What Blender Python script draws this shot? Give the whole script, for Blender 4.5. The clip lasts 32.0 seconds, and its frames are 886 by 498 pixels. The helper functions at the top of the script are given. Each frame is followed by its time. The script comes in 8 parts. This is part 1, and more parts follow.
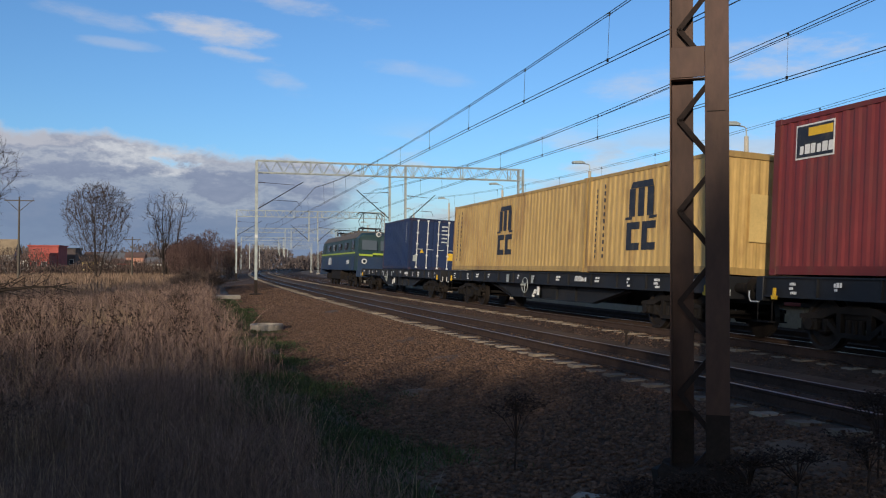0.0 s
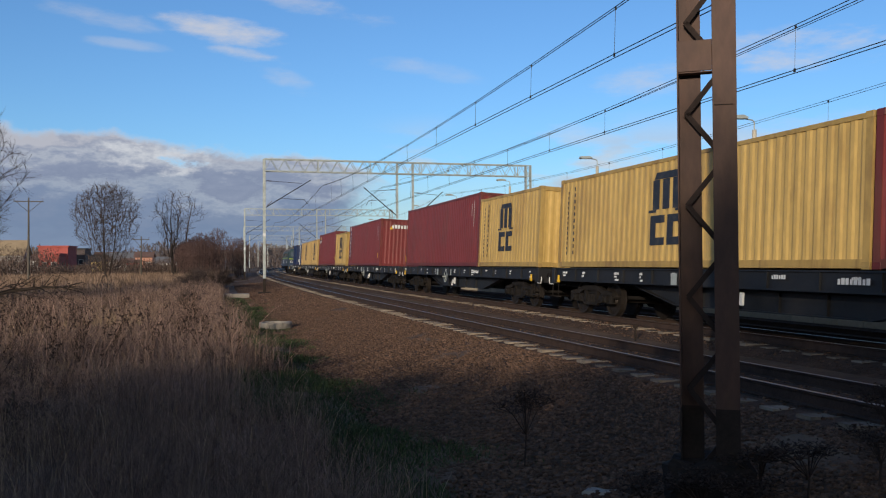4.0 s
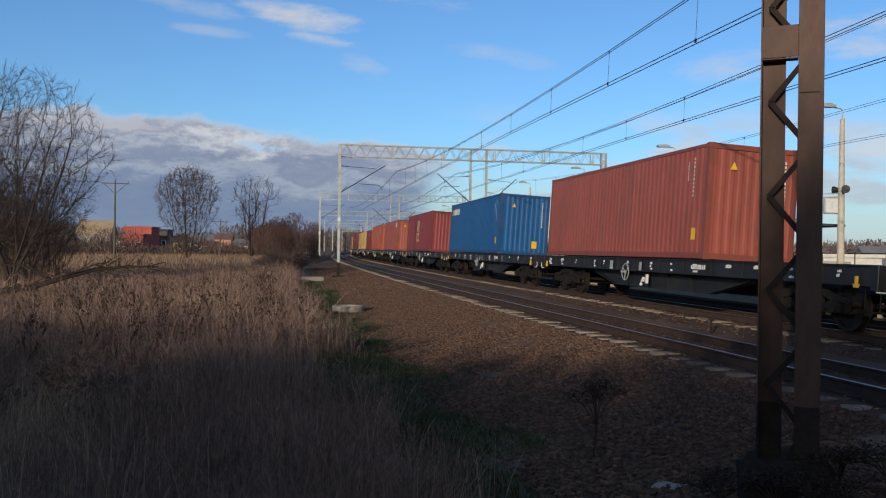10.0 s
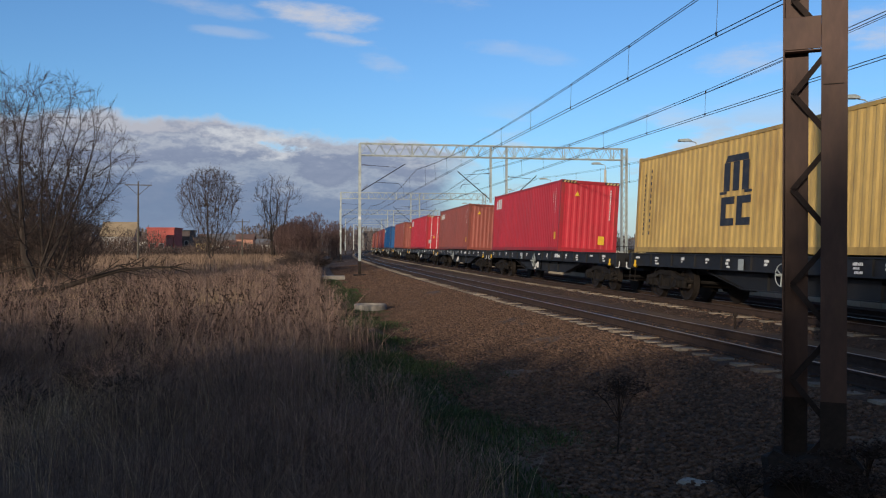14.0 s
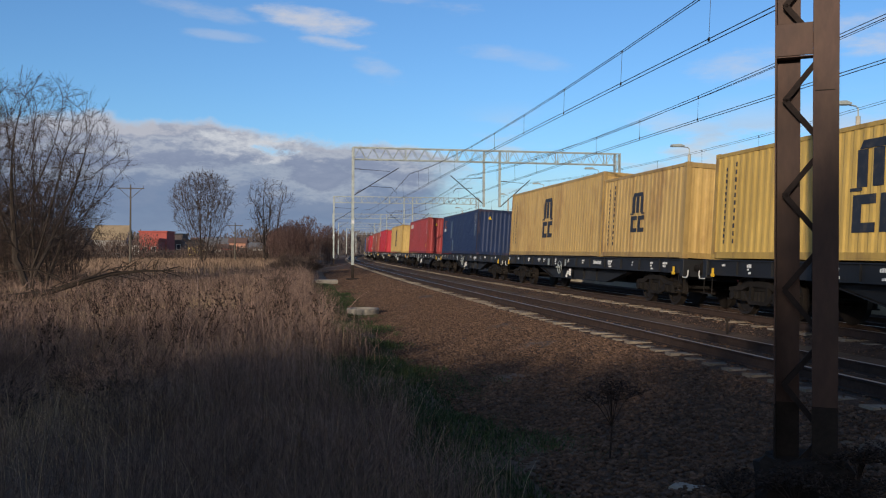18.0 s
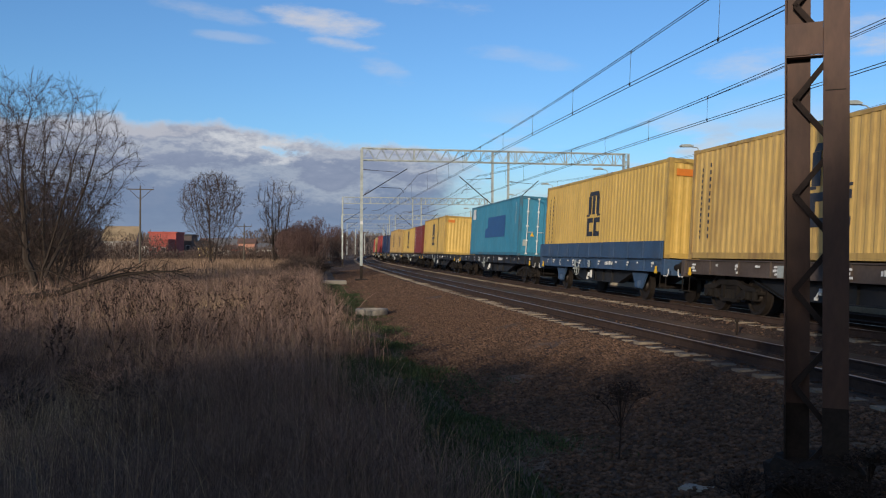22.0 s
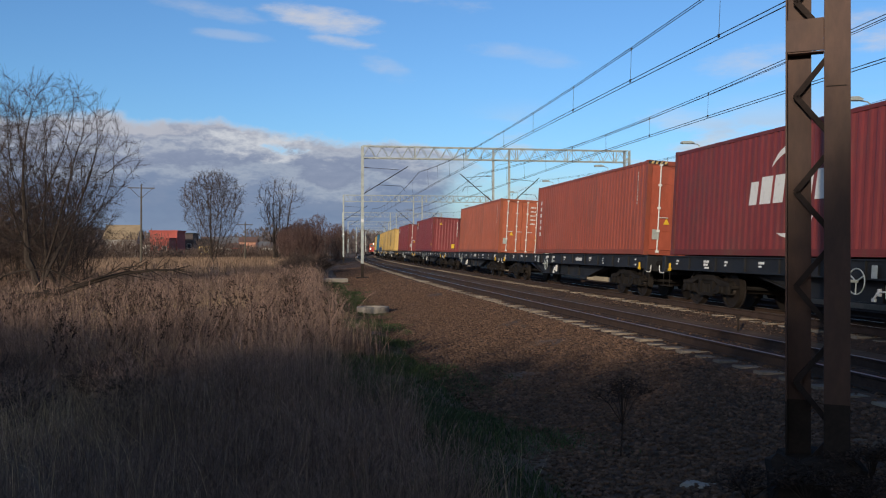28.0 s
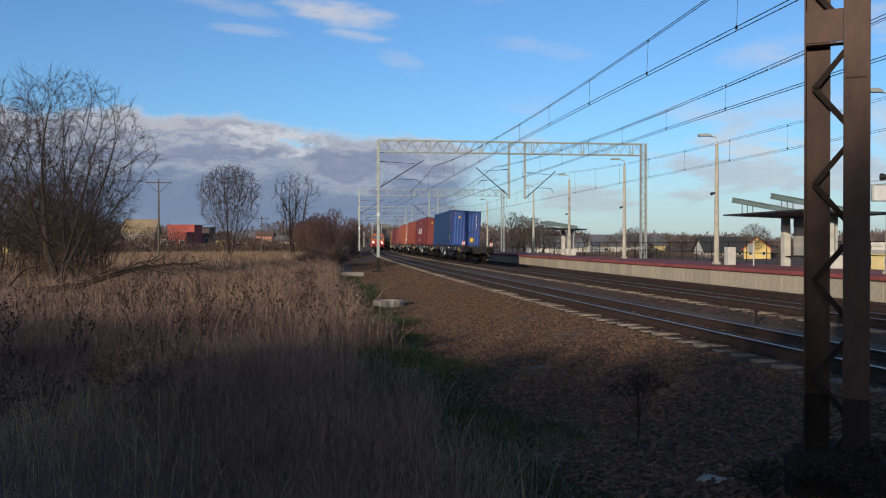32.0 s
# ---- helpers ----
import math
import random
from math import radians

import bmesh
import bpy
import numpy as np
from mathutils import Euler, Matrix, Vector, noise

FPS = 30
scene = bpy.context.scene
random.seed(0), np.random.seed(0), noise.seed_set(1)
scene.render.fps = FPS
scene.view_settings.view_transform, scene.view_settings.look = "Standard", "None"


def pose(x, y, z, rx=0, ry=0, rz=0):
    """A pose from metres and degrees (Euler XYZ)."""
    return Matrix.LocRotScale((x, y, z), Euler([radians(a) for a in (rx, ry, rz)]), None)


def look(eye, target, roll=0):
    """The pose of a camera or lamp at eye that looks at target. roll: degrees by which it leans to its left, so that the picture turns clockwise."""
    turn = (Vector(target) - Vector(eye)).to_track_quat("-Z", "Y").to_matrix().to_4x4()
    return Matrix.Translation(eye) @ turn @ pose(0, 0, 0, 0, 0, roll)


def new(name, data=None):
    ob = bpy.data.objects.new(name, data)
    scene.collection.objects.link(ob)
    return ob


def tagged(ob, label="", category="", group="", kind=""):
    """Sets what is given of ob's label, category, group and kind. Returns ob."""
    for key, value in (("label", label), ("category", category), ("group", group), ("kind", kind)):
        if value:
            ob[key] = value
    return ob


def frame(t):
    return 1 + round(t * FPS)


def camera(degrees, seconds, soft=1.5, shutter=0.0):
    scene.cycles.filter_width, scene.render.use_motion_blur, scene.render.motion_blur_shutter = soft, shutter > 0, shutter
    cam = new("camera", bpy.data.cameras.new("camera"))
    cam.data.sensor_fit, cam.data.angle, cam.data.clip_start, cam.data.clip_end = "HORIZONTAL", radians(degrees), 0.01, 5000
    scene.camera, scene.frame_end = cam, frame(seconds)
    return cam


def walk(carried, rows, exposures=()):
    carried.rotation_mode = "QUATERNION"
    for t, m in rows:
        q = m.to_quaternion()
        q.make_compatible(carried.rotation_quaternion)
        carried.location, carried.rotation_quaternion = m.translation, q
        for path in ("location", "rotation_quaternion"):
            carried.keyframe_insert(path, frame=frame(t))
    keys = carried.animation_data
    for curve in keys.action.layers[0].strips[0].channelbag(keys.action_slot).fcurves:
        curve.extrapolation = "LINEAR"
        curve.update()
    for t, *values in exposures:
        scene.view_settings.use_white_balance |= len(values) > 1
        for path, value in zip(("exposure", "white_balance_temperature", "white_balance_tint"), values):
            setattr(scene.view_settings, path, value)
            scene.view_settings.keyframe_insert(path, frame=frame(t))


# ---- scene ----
# the camera: a phone held by someone who stands beside the line and turns
EYE = (0.0, 0.0, 1.535)
TURNS = [  # seconds, yaw, pitch, roll
    (0, -8.04, 1.16, -0.19), (0.5, -7.72, 1.18, -0.04), (1, -7.58, 1.16, 0.12), (1.5, -7.32, 1.00, 0.07), (2, -7.05, 0.96, -0.06),
    (2.5, -7.13, 0.88, 0.13), (3, -7.37, 0.83, 0.42), (3.5, -7.55, 0.99, 0.40), (5.5, -6.74, 0.55, -0.15), (6, -5.96, 0.43, 0.00),
    (6.5, -5.15, 0.33, 0.01), (7, -4.48, 0.28, -0.12), (7.5, -4.02, 0.14, -0.23), (8, -4.07, 0.08, -0.28), (8.5, -3.70, 0.24, -0.44),
    (9, -3.20, 0.30, -0.53), (9.5, -3.03, 0.19, -0.61), (10, -2.64, 0.04, -0.78), (10.5, -2.38, -0.05, -0.71), (11, -1.95, -0.09, -0.42),
    (11.5, -1.89, -0.24, -0.20), (12, -2.03, -0.29, -0.10), (12.5, -1.93, -0.24, -0.06), (13, -1.71, -0.13, -0.05), (13.5, -1.42, -0.07, -0.08),
    (14, -1.24, -0.13, -0.15), (14.5, -1.51, -0.48, -0.18), (16.5, -1.73, -0.16, -0.55), (17, -1.87, -0.24, -0.59), (17.5, -1.78, -0.16, -0.40),
    (18, -1.71, 0.16, -0.31), (18.5, -1.73, 0.40, -0.33), (19, -1.89, 0.31, -0.43), (19.5, -1.96, 0.22, -0.49), (20, -1.92, 0.35, -0.49),
    (20.5, -1.66, 0.43, -0.34), (21, -1.49, 0.31, -0.33), (21.5, -1.44, 0.18, -0.39), (22, -1.13, 0.20, -0.28), (22.5, -1.11, 0.38, -0.24),
    (23, -1.13, 0.47, -0.18), (23.5, -1.12, 0.36, -0.29), (24, -1.09, 0.27, -0.51), (24.5, -1.01, 0.07, -0.40), (25, -1.09, 0.05, -0.37),
    (25.5, -0.97, -0.20, -0.32), (27.5, -1.32, -0.14, -0.13), (28, -1.06, 0.04, -0.08), (28.5, -1.10, 0.09, 0.01), (29, -1.00, 0.15, 0.15),
    (29.5, -0.70, 0.16, 0.23), (30, -0.62, -0.08, 0.38), (30.5, -0.67, -0.12, 0.41), (31, -0.45, -0.07, 0.25), (31.5, -0.07, -0.17, -0.02),
    (32, 0.00, -0.38, 0.00)]
cam = camera(55.0, 32.0, soft=1.15)
walk(cam, [(t, pose(*EYE, 90 + p, r, y)) for t, y, p, r in TURNS], exposures=[(0.0, 0.0), (32.0, 0.0)])

# world, sun
SUN_AZ = 26.0      # degrees to the left of straight behind the camera
SUN_EL = 12.0
to_sun = Vector((-math.sin(radians(SUN_AZ)) * math.cos(radians(SUN_EL)), -math.cos(radians(SUN_AZ)) * math.cos(radians(SUN_EL)), math.sin(radians(SUN_EL))))


def make_world():
    world = bpy.data.worlds.new("world")
    scene.world = world
    world.use_nodes = True
    nt = world.node_tree
    nt.nodes.clear()
    N = lambda kind: nt.nodes.new(kind)
    L = nt.links.new

    def math_node(op, a, b, clamp=False):
        n = N("ShaderNodeMath")
        n.operation, n.use_clamp = op, clamp
        for i, v in enumerate((a, b)):
            if v is None:
                continue
            if isinstance(v, (int, float)):
                n.inputs[i].default_value = v
            else:
                L(v, n.inputs[i])
        return n.outputs[0]

    def span(v, a, b, c=0.0, d=1.0):
        n = N("ShaderNodeMapRange")
        n.interpolation_type = "SMOOTHSTEP"
        L(v, n.inputs["Value"])
        for key, val in (("From Min", a), ("From Max", b), ("To Min", c), ("To Max", d)):
            n.inputs[key].default_value = val
        return n.outputs["Result"]

    def mix(f, a, b):
        n = N("ShaderNodeMix")
        n.data_type = "RGBA"
        L(f, n.inputs["Factor"])
        for sock, v in ((n.inputs["A"], a), (n.inputs["B"], b)):
            if isinstance(v, tuple):
                sock.default_value = (*v, 1)
            else:
                L(v, sock)
        return n.outputs["Result"]

    def noise_at(vec, scale, detail, rough=0.55, off=(0, 0, 0), stretch=(1, 1, 1)):
        m = N("ShaderNodeMapping")
        m.inputs["Scale"].default_value = stretch
        m.inputs["Location"].default_value = off
        L(vec, m.inputs["Vector"])
        n = N("ShaderNodeTexNoise")
        n.inputs["Scale"].default_value = scale
        n.inputs["Detail"].default_value = detail
        n.inputs["Roughness"].default_value = rough
        L(m.outputs[0], n.inputs["Vector"])
        return n.outputs["Fac"]

    sky = N("ShaderNodeTexSky")
    sky.sky_type = "NISHITA"
    sky.sun_disc = False
    sky.sun_elevation = radians(SUN_EL)
    sky.sun_rotation = math.atan2(to_sun.x, to_sun.y)
    sky.air_density, sky.dust_density, sky.ozone_density = 1.0, 0.6, 2.5
    co = N("ShaderNodeTexCoord")
    sep = N("ShaderNodeSeparateXYZ")
    L(co.outputs["Generated"], sep.inputs[0])
    x, y, z = sep.outputs
    vec = co.outputs["Generated"]
    # slopes to the right of and above straight ahead
    ahead = math_node("MAXIMUM", y, 0.05)
    across, above = math_node("DIVIDE", x, ahead), math_node("DIVIDE", z, ahead)
    front = span(y, 0.0, 0.2)

    def ramp(v, stops):
        n = N("ShaderNodeValToRGB")
        L(v, n.inputs[0])
        e = n.color_ramp.elements
        for k, (at, c) in enumerate(stops):
            q = e[k] if k < 2 else e.new(at)
            q.position, q.color = at, (*c, 1)
        return n.outputs[0]

    # a bank of grey cloud low in the sky, thick to the left and torn off to the right
    ragged = noise_at(vec, 13.0, 7.0, 0.62, (0.3, 0.1, 0.2), (1, 1, 1.6))
    height = math_node("SUBTRACT", z, math_node("MULTIPLY", math_node("SUBTRACT", ragged, 0.5), 0.050))
    top = math_node("ADD", span(across, -0.30, 0.02, 0.143, 0.122), span(across, 0.02, 0.12, 0.0, -0.05))
    rise = math_node("DIVIDE", height, top)
    bank = math_node("MULTIPLY", span(rise, 0.93, 1.03, 1.0, 0.0), span(math_node("ADD", across, math_node("MULTIPLY", math_node("SUBTRACT", ragged, 0.5), 0.16)), -0.01, 0.11, 1.0, 0.0))
    folds = noise_at(vec, 5.0, 6.0, 0.62, (1.7, 0.4, 0.9), (1, 1, 3.6))
    fine = noise_at(vec, 17.0, 7.0, 0.66, (0.7, 1.4, 0.2), (1, 1, 2.2))
    layer = math_node("ADD", math_node("ADD", math_node("DIVIDE", z, top), math_node("MULTIPLY", math_node("SUBTRACT", folds, 0.5), 0.95)), math_node("MULTIPLY", math_node("SUBTRACT", fine, 0.5), 0.7))
    bank_colour = ramp(layer, ((0.0, (0.27, 0.36, 0.54)), (0.28, (0.23, 0.31, 0.49)), (0.44, (0.27, 0.34, 0.51)), (0.56, (0.45, 0.51, 0.64)), (0.66, (0.30, 0.35, 0.50)), (0.76, (0.34, 0.39, 0.54)), (0.85, (0.55, 0.59, 0.69)), (0.93, (0.40, 0.44, 0.57)), (1.0, (0.62, 0.63, 0.71))))
    rim = span(rise, 0.86, 0.99)
    bank_colour = mix(math_node("MULTIPLY", rim, span(fine, 0.35, 0.62, 0.1, 0.8)), bank_colour, (0.62, 0.62, 0.69))
    # a rent in the bank with lit edges
    def blot(cx_, cz_, half, thin, tilt, rough):
        co_, si_ = math.cos(radians(tilt)), math.sin(radians(tilt))
        dx, dz = math_node("SUBTRACT", across, cx_), math_node("SUBTRACT", above, cz_)
        a_ = math_node("ADD", math_node("MULTIPLY", dx, co_ / half), math_node("MULTIPLY", dz, si_ / half))
        b_ = math_node("ADD", math_node("MULTIPLY", dx, -si_ / thin), math_node("MULTIPLY", dz, co_ / thin))
        return math_node("ADD", math_node("ADD", math_node("MULTIPLY", a_, a_), math_node("MULTIPLY", b_, b_)), rough)
    shreds = noise_at(vec, 42.0, 5.0, 0.65, (0.2, 0.6, 1.1), (1, 1, 2.0))
    tatter = math_node("ADD", math_node("MULTIPLY", math_node("SUBTRACT", shreds, 0.5), 7.0), math_node("MULTIPLY", math_node("SUBTRACT", fine, 0.5), 5.0))
    lit = math_node("MULTIPLY", span(blot(-0.20, 0.122, 0.070, 0.014, -8, tatter), -1.0, 1.6, 0.75, 0.0), front)
    bank_colour = mix(lit, bank_colour, (0.92, 0.93, 0.96))
    rent = math_node("MULTIPLY", span(blot(-0.168, 0.117, 0.026, 0.005, -4, tatter), -1.0, 1.5, 0.8, 0.0), front)
    bank = math_node("MULTIPLY", bank, math_node("SUBTRACT", 1.0, rent))
    # thin bright streaks higher up: slope to the right, slope up, half length, half width, tilt, strength
    wisps = noise_at(vec, 11.0, 7.0, 0.62, (0.55, 0.2, 0.35), (1.0, 1.0, 3.2))
    torn = math_node("MULTIPLY", math_node("SUBTRACT", wisps, 0.5), 6.0)
    streak = None
    for cx_, cz_, half, thin, tilt, strength in (
            (-0.115, 0.268, 0.075, 0.013, -9, 1.0), (-0.27, 0.283, 0.075, 0.010, -9, 0.4), (-0.085, 0.240, 0.042, 0.0075, -9, 0.8),
            (-0.050, 0.216, 0.040, 0.013, -28, 0.4), (-0.23, 0.250, 0.04, 0.006, -6, 0.35), (0.085, 0.236, 0.035, 0.010, -5, 0.35),
            (0.59, 0.27, 0.11, 0.028, 6, 0.95), (0.384, 0.222, 0.055, 0.022, 8, 0.6), (0.125, 0.228, 0.05, 0.010, -10, 0.25), (-0.04, 0.312, 0.10, 0.016, -12, 0.6)):
        far_off = blot(cx_, cz_, half, thin, tilt, torn)
        one = math_node("MULTIPLY", span(far_off, -0.9, 1.5, 1.0, 0.0), strength)
        streak = one if streak is None else math_node("MAXIMUM", streak, one)
    streak = math_node("MULTIPLY", math_node("MULTIPLY", streak, front), 0.8)
    # small flat clouds low on the right
    puffs = noise_at(vec, 7.0, 5.0, 0.55, (2.3, 0.6, 0.15), (1.0, 1.0, 3.6))
    zone = math_node("MULTIPLY", span(z, -0.02, 0.02), span(z, 0.11, 0.18, 1.0, 0.0))
    zone = math_node("MULTIPLY", zone, span(x, 0.02, 0.14))
    puff = math_node("MULTIPLY", math_node("MULTIPLY", span(puffs, 0.46, 0.62), zone), 0.75)
    scaled = N("ShaderNodeMix")
    scaled.data_type, scaled.blend_type = "RGBA", "MULTIPLY"
    scaled.inputs["Factor"].default_value = 1.0
    L(sky.outputs[0], scaled.inputs["A"])
    # the sky is bluest away from the sun and paler towards it
    L(mix(span(y, -0.5, 0.25), (0.98, 0.93, 0.90), (0.69, 0.97, 1.29)), scaled.inputs["B"])
    sky_bg, cloud_bg = N("ShaderNodeBackground"), N("ShaderNodeBackground")
    L(scaled.outputs["Result"], sky_bg.inputs["Color"])
    sky_bg.inputs["Strength"].default_value = 0.13
    # a pale veil of haze along the horizon
    veil = span(z, 0.0, 0.13, 0.6, 0.0)
    all_cloud = mix(bank, mix(span(z, 0.04, 0.16), (0.72, 0.85, 0.96), (0.86, 0.84, 0.86)), bank_colour)
    all_cloud = mix(puff, all_cloud, mix(span(folds, 0.4, 0.6), (0.60, 0.61, 0.68), (0.88, 0.87, 0.88)))
    L(all_cloud, cloud_bg.inputs["Color"])
    cloud_bg.inputs["Strength"].default_value = 0.75
    amount = math_node("MAXIMUM", math_node("MAXIMUM", math_node("MAXIMUM", streak, puff), veil), math_node("MULTIPLY", bank, 0.96))
    blend = N("ShaderNodeMixShader")
    L(amount, blend.inputs[0])
    L(sky_bg.outputs[0], blend.inputs[1])
    L(cloud_bg.outputs[0], blend.inputs[2])
    out = N("ShaderNodeOutputWorld")
    L(blend.outputs[0], out.inputs[0])


make_world()
sun_data = bpy.data.lights.new("sun", "SUN")
sun_data.energy, sun_data.angle, sun_data.color = 3.2, radians(0.6), (1.0, 0.86, 0.68)
sun = new("sun", sun_data)
sun.matrix_world = look(to_sun * 200, (0, 0, 0))


# materials
def material(name, base, rough=0.7, metal=0.0, vary=0.25, scale=3.0, bump=0.0, bump_scale=40.0, dirt=None, dirt_amount=0.0, dirt_scale=1.2, stretch=(1, 1, 1), piece=0.0, island=0.0, space="Object", runs=None, runs_amount=0.0):
    """A surface with variation at two scales, fine relief and stains of its own."""
    m = bpy.data.materials.new(name)
    m.use_nodes = True
    nt = m.node_tree
    b = nt.nodes["Principled BSDF"]
    L = nt.links.new
    co = nt.nodes.new("ShaderNodeTexCoord")
    mp = nt.nodes.new("ShaderNodeMapping")
    mp.inputs["Scale"].default_value = stretch
    L(co.outputs[space], mp.inputs["Vector"])

    def noise_tex(s, detail=5.0):
        n = nt.nodes.new("ShaderNodeTexNoise")
        n.inputs["Scale"].default_value, n.inputs["Detail"].default_value = s, detail
        n.inputs["Roughness"].default_value = 0.62
        L(mp.outputs[0], n.inputs["Vector"])
        return n.outputs["Fac"]

    def mul(colour, fac_socket, lo, hi):
        r = nt.nodes.new("ShaderNodeMapRange")
        L(fac_socket, r.inputs["Value"])
        for k, v in (("From Min", 0.28), ("From Max", 0.72), ("To Min", lo), ("To Max", hi)):
            r.inputs[k].default_value = v
        h = nt.nodes.new("ShaderNodeHueSaturation")
        L(r.outputs[0], h.inputs["Value"])
        if isinstance(colour, tuple):
            h.inputs["Color"].default_value = (*colour, 1)
        else:
            L(colour, h.inputs["Color"])
        return h.outputs[0]

    col = mul(base, noise_tex(scale), 1 - vary, 1 + vary)
    col = mul(col, noise_tex(scale * 9.0, 3.0), 1 - vary * 0.6, 1 + vary * 0.6)
    if piece:
        info = nt.nodes.new("ShaderNodeObjectInfo")
        r = nt.nodes.new("ShaderNodeMapRange")
        L(info.outputs["Random"], r.inputs["Value"])
        r.inputs["To Min"].default_value, r.inputs["To Max"].default_value = 1 - piece, 1 + piece
        h = nt.nodes.new("ShaderNodeHueSaturation")
        L(r.outputs[0], h.inputs["Value"])
        L(col, h.inputs["Color"])
        col = h.outputs[0]
    if island:
        geo = nt.nodes.new("ShaderNodeNewGeometry")
        r = nt.nodes.new("ShaderNodeMapRange")
        L(geo.outputs["Random Per Island"], r.inputs["Value"])
        r.inputs["To Min"].default_value, r.inputs["To Max"].default_value = 1 - island, 1 + island
        h = nt.nodes.new("ShaderNodeHueSaturation")
        L(r.outputs[0], h.inputs["Value"])
        L(col, h.inputs["Color"])
        col = h.outputs[0]
    if dirt:
        r = nt.nodes.new("ShaderNodeMapRange")
        L(noise_tex(dirt_scale, 8.0), r.inputs["Value"])
        for k, v in (("From Min", 0.5), ("From Max", 0.72), ("To Min", 0.0), ("To Max", dirt_amount)):
            r.inputs[k].default_value = v
        mx = nt.nodes.new("ShaderNodeMix")
        mx.data_type = "RGBA"
        L(r.outputs[0], mx.inputs["Factor"])
        L(col, mx.inputs["A"])
        mx.inputs["B"].default_value = (*dirt, 1)
        col = mx.outputs["Result"]
    if runs:
        mr = nt.nodes.new("ShaderNodeMapping")
        mr.inputs["Scale"].default_value = (7.0, 7.0, 0.35)
        L(co.outputs[space], mr.inputs["Vector"])
        nr = nt.nodes.new("ShaderNodeTexNoise")
        nr.inputs["Scale"].default_value, nr.inputs["Detail"].default_value = 1.0, 4.0
        L(mr.outputs[0], nr.inputs["Vector"])
        r = nt.nodes.new("ShaderNodeMapRange")
        L(nr.outputs["Fac"], r.inputs["Value"])
        for k, v in (("From Min", 0.56), ("From Max", 0.74), ("To Min", 0.0), ("To Max", runs_amount)):
            r.inputs[k].default_value = v
        mx = nt.nodes.new("ShaderNodeMix")
        mx.data_type = "RGBA"
        L(r.outputs[0], mx.inputs["Factor"])
        L(col, mx.inputs["A"])
        mx.inputs["B"].default_value = (*runs, 1)
        col = mx.outputs["Result"]
    L(col, b.inputs["Base Color"])
    if rough >= 0.85:
        b.inputs["Specular IOR Level"].default_value = 0.2
    b.inputs["Roughness"].default_value, b.inputs["Metallic"].default_value = rough, metal
    if bump:
        bp = nt.nodes.new("ShaderNodeBump")
        bp.inputs["Strength"].default_value, bp.inputs["Distance"].default_value = 1.0, bump
        L(noise_tex(bump_scale, 6.0), bp.inputs["Height"])
        L(bp.outputs[0], b.inputs["Normal"])
    return m


def glowing(name, colour, strength):
    m = bpy.data.materials.new(name)
    m.use_nodes = True
    b = m.node_tree.nodes["Principled BSDF"]
    b.inputs["Base Color"].default_value = (*colour, 1)
    b.inputs["Emission Color"].default_value = (*colour, 1)
    b.inputs["Emission Strength"].default_value = strength
    return m


def glass(name, tint):
    m = bpy.data.materials.new(name)
    m.use_nodes = True
    b = m.node_tree.nodes["Principled BSDF"]
    b.inputs["Base Color"].default_value = (*tint, 1)
    b.inputs["Roughness"].default_value = 0.06
    b.inputs["Specular IOR Level"].default_value = 0.8
    return m


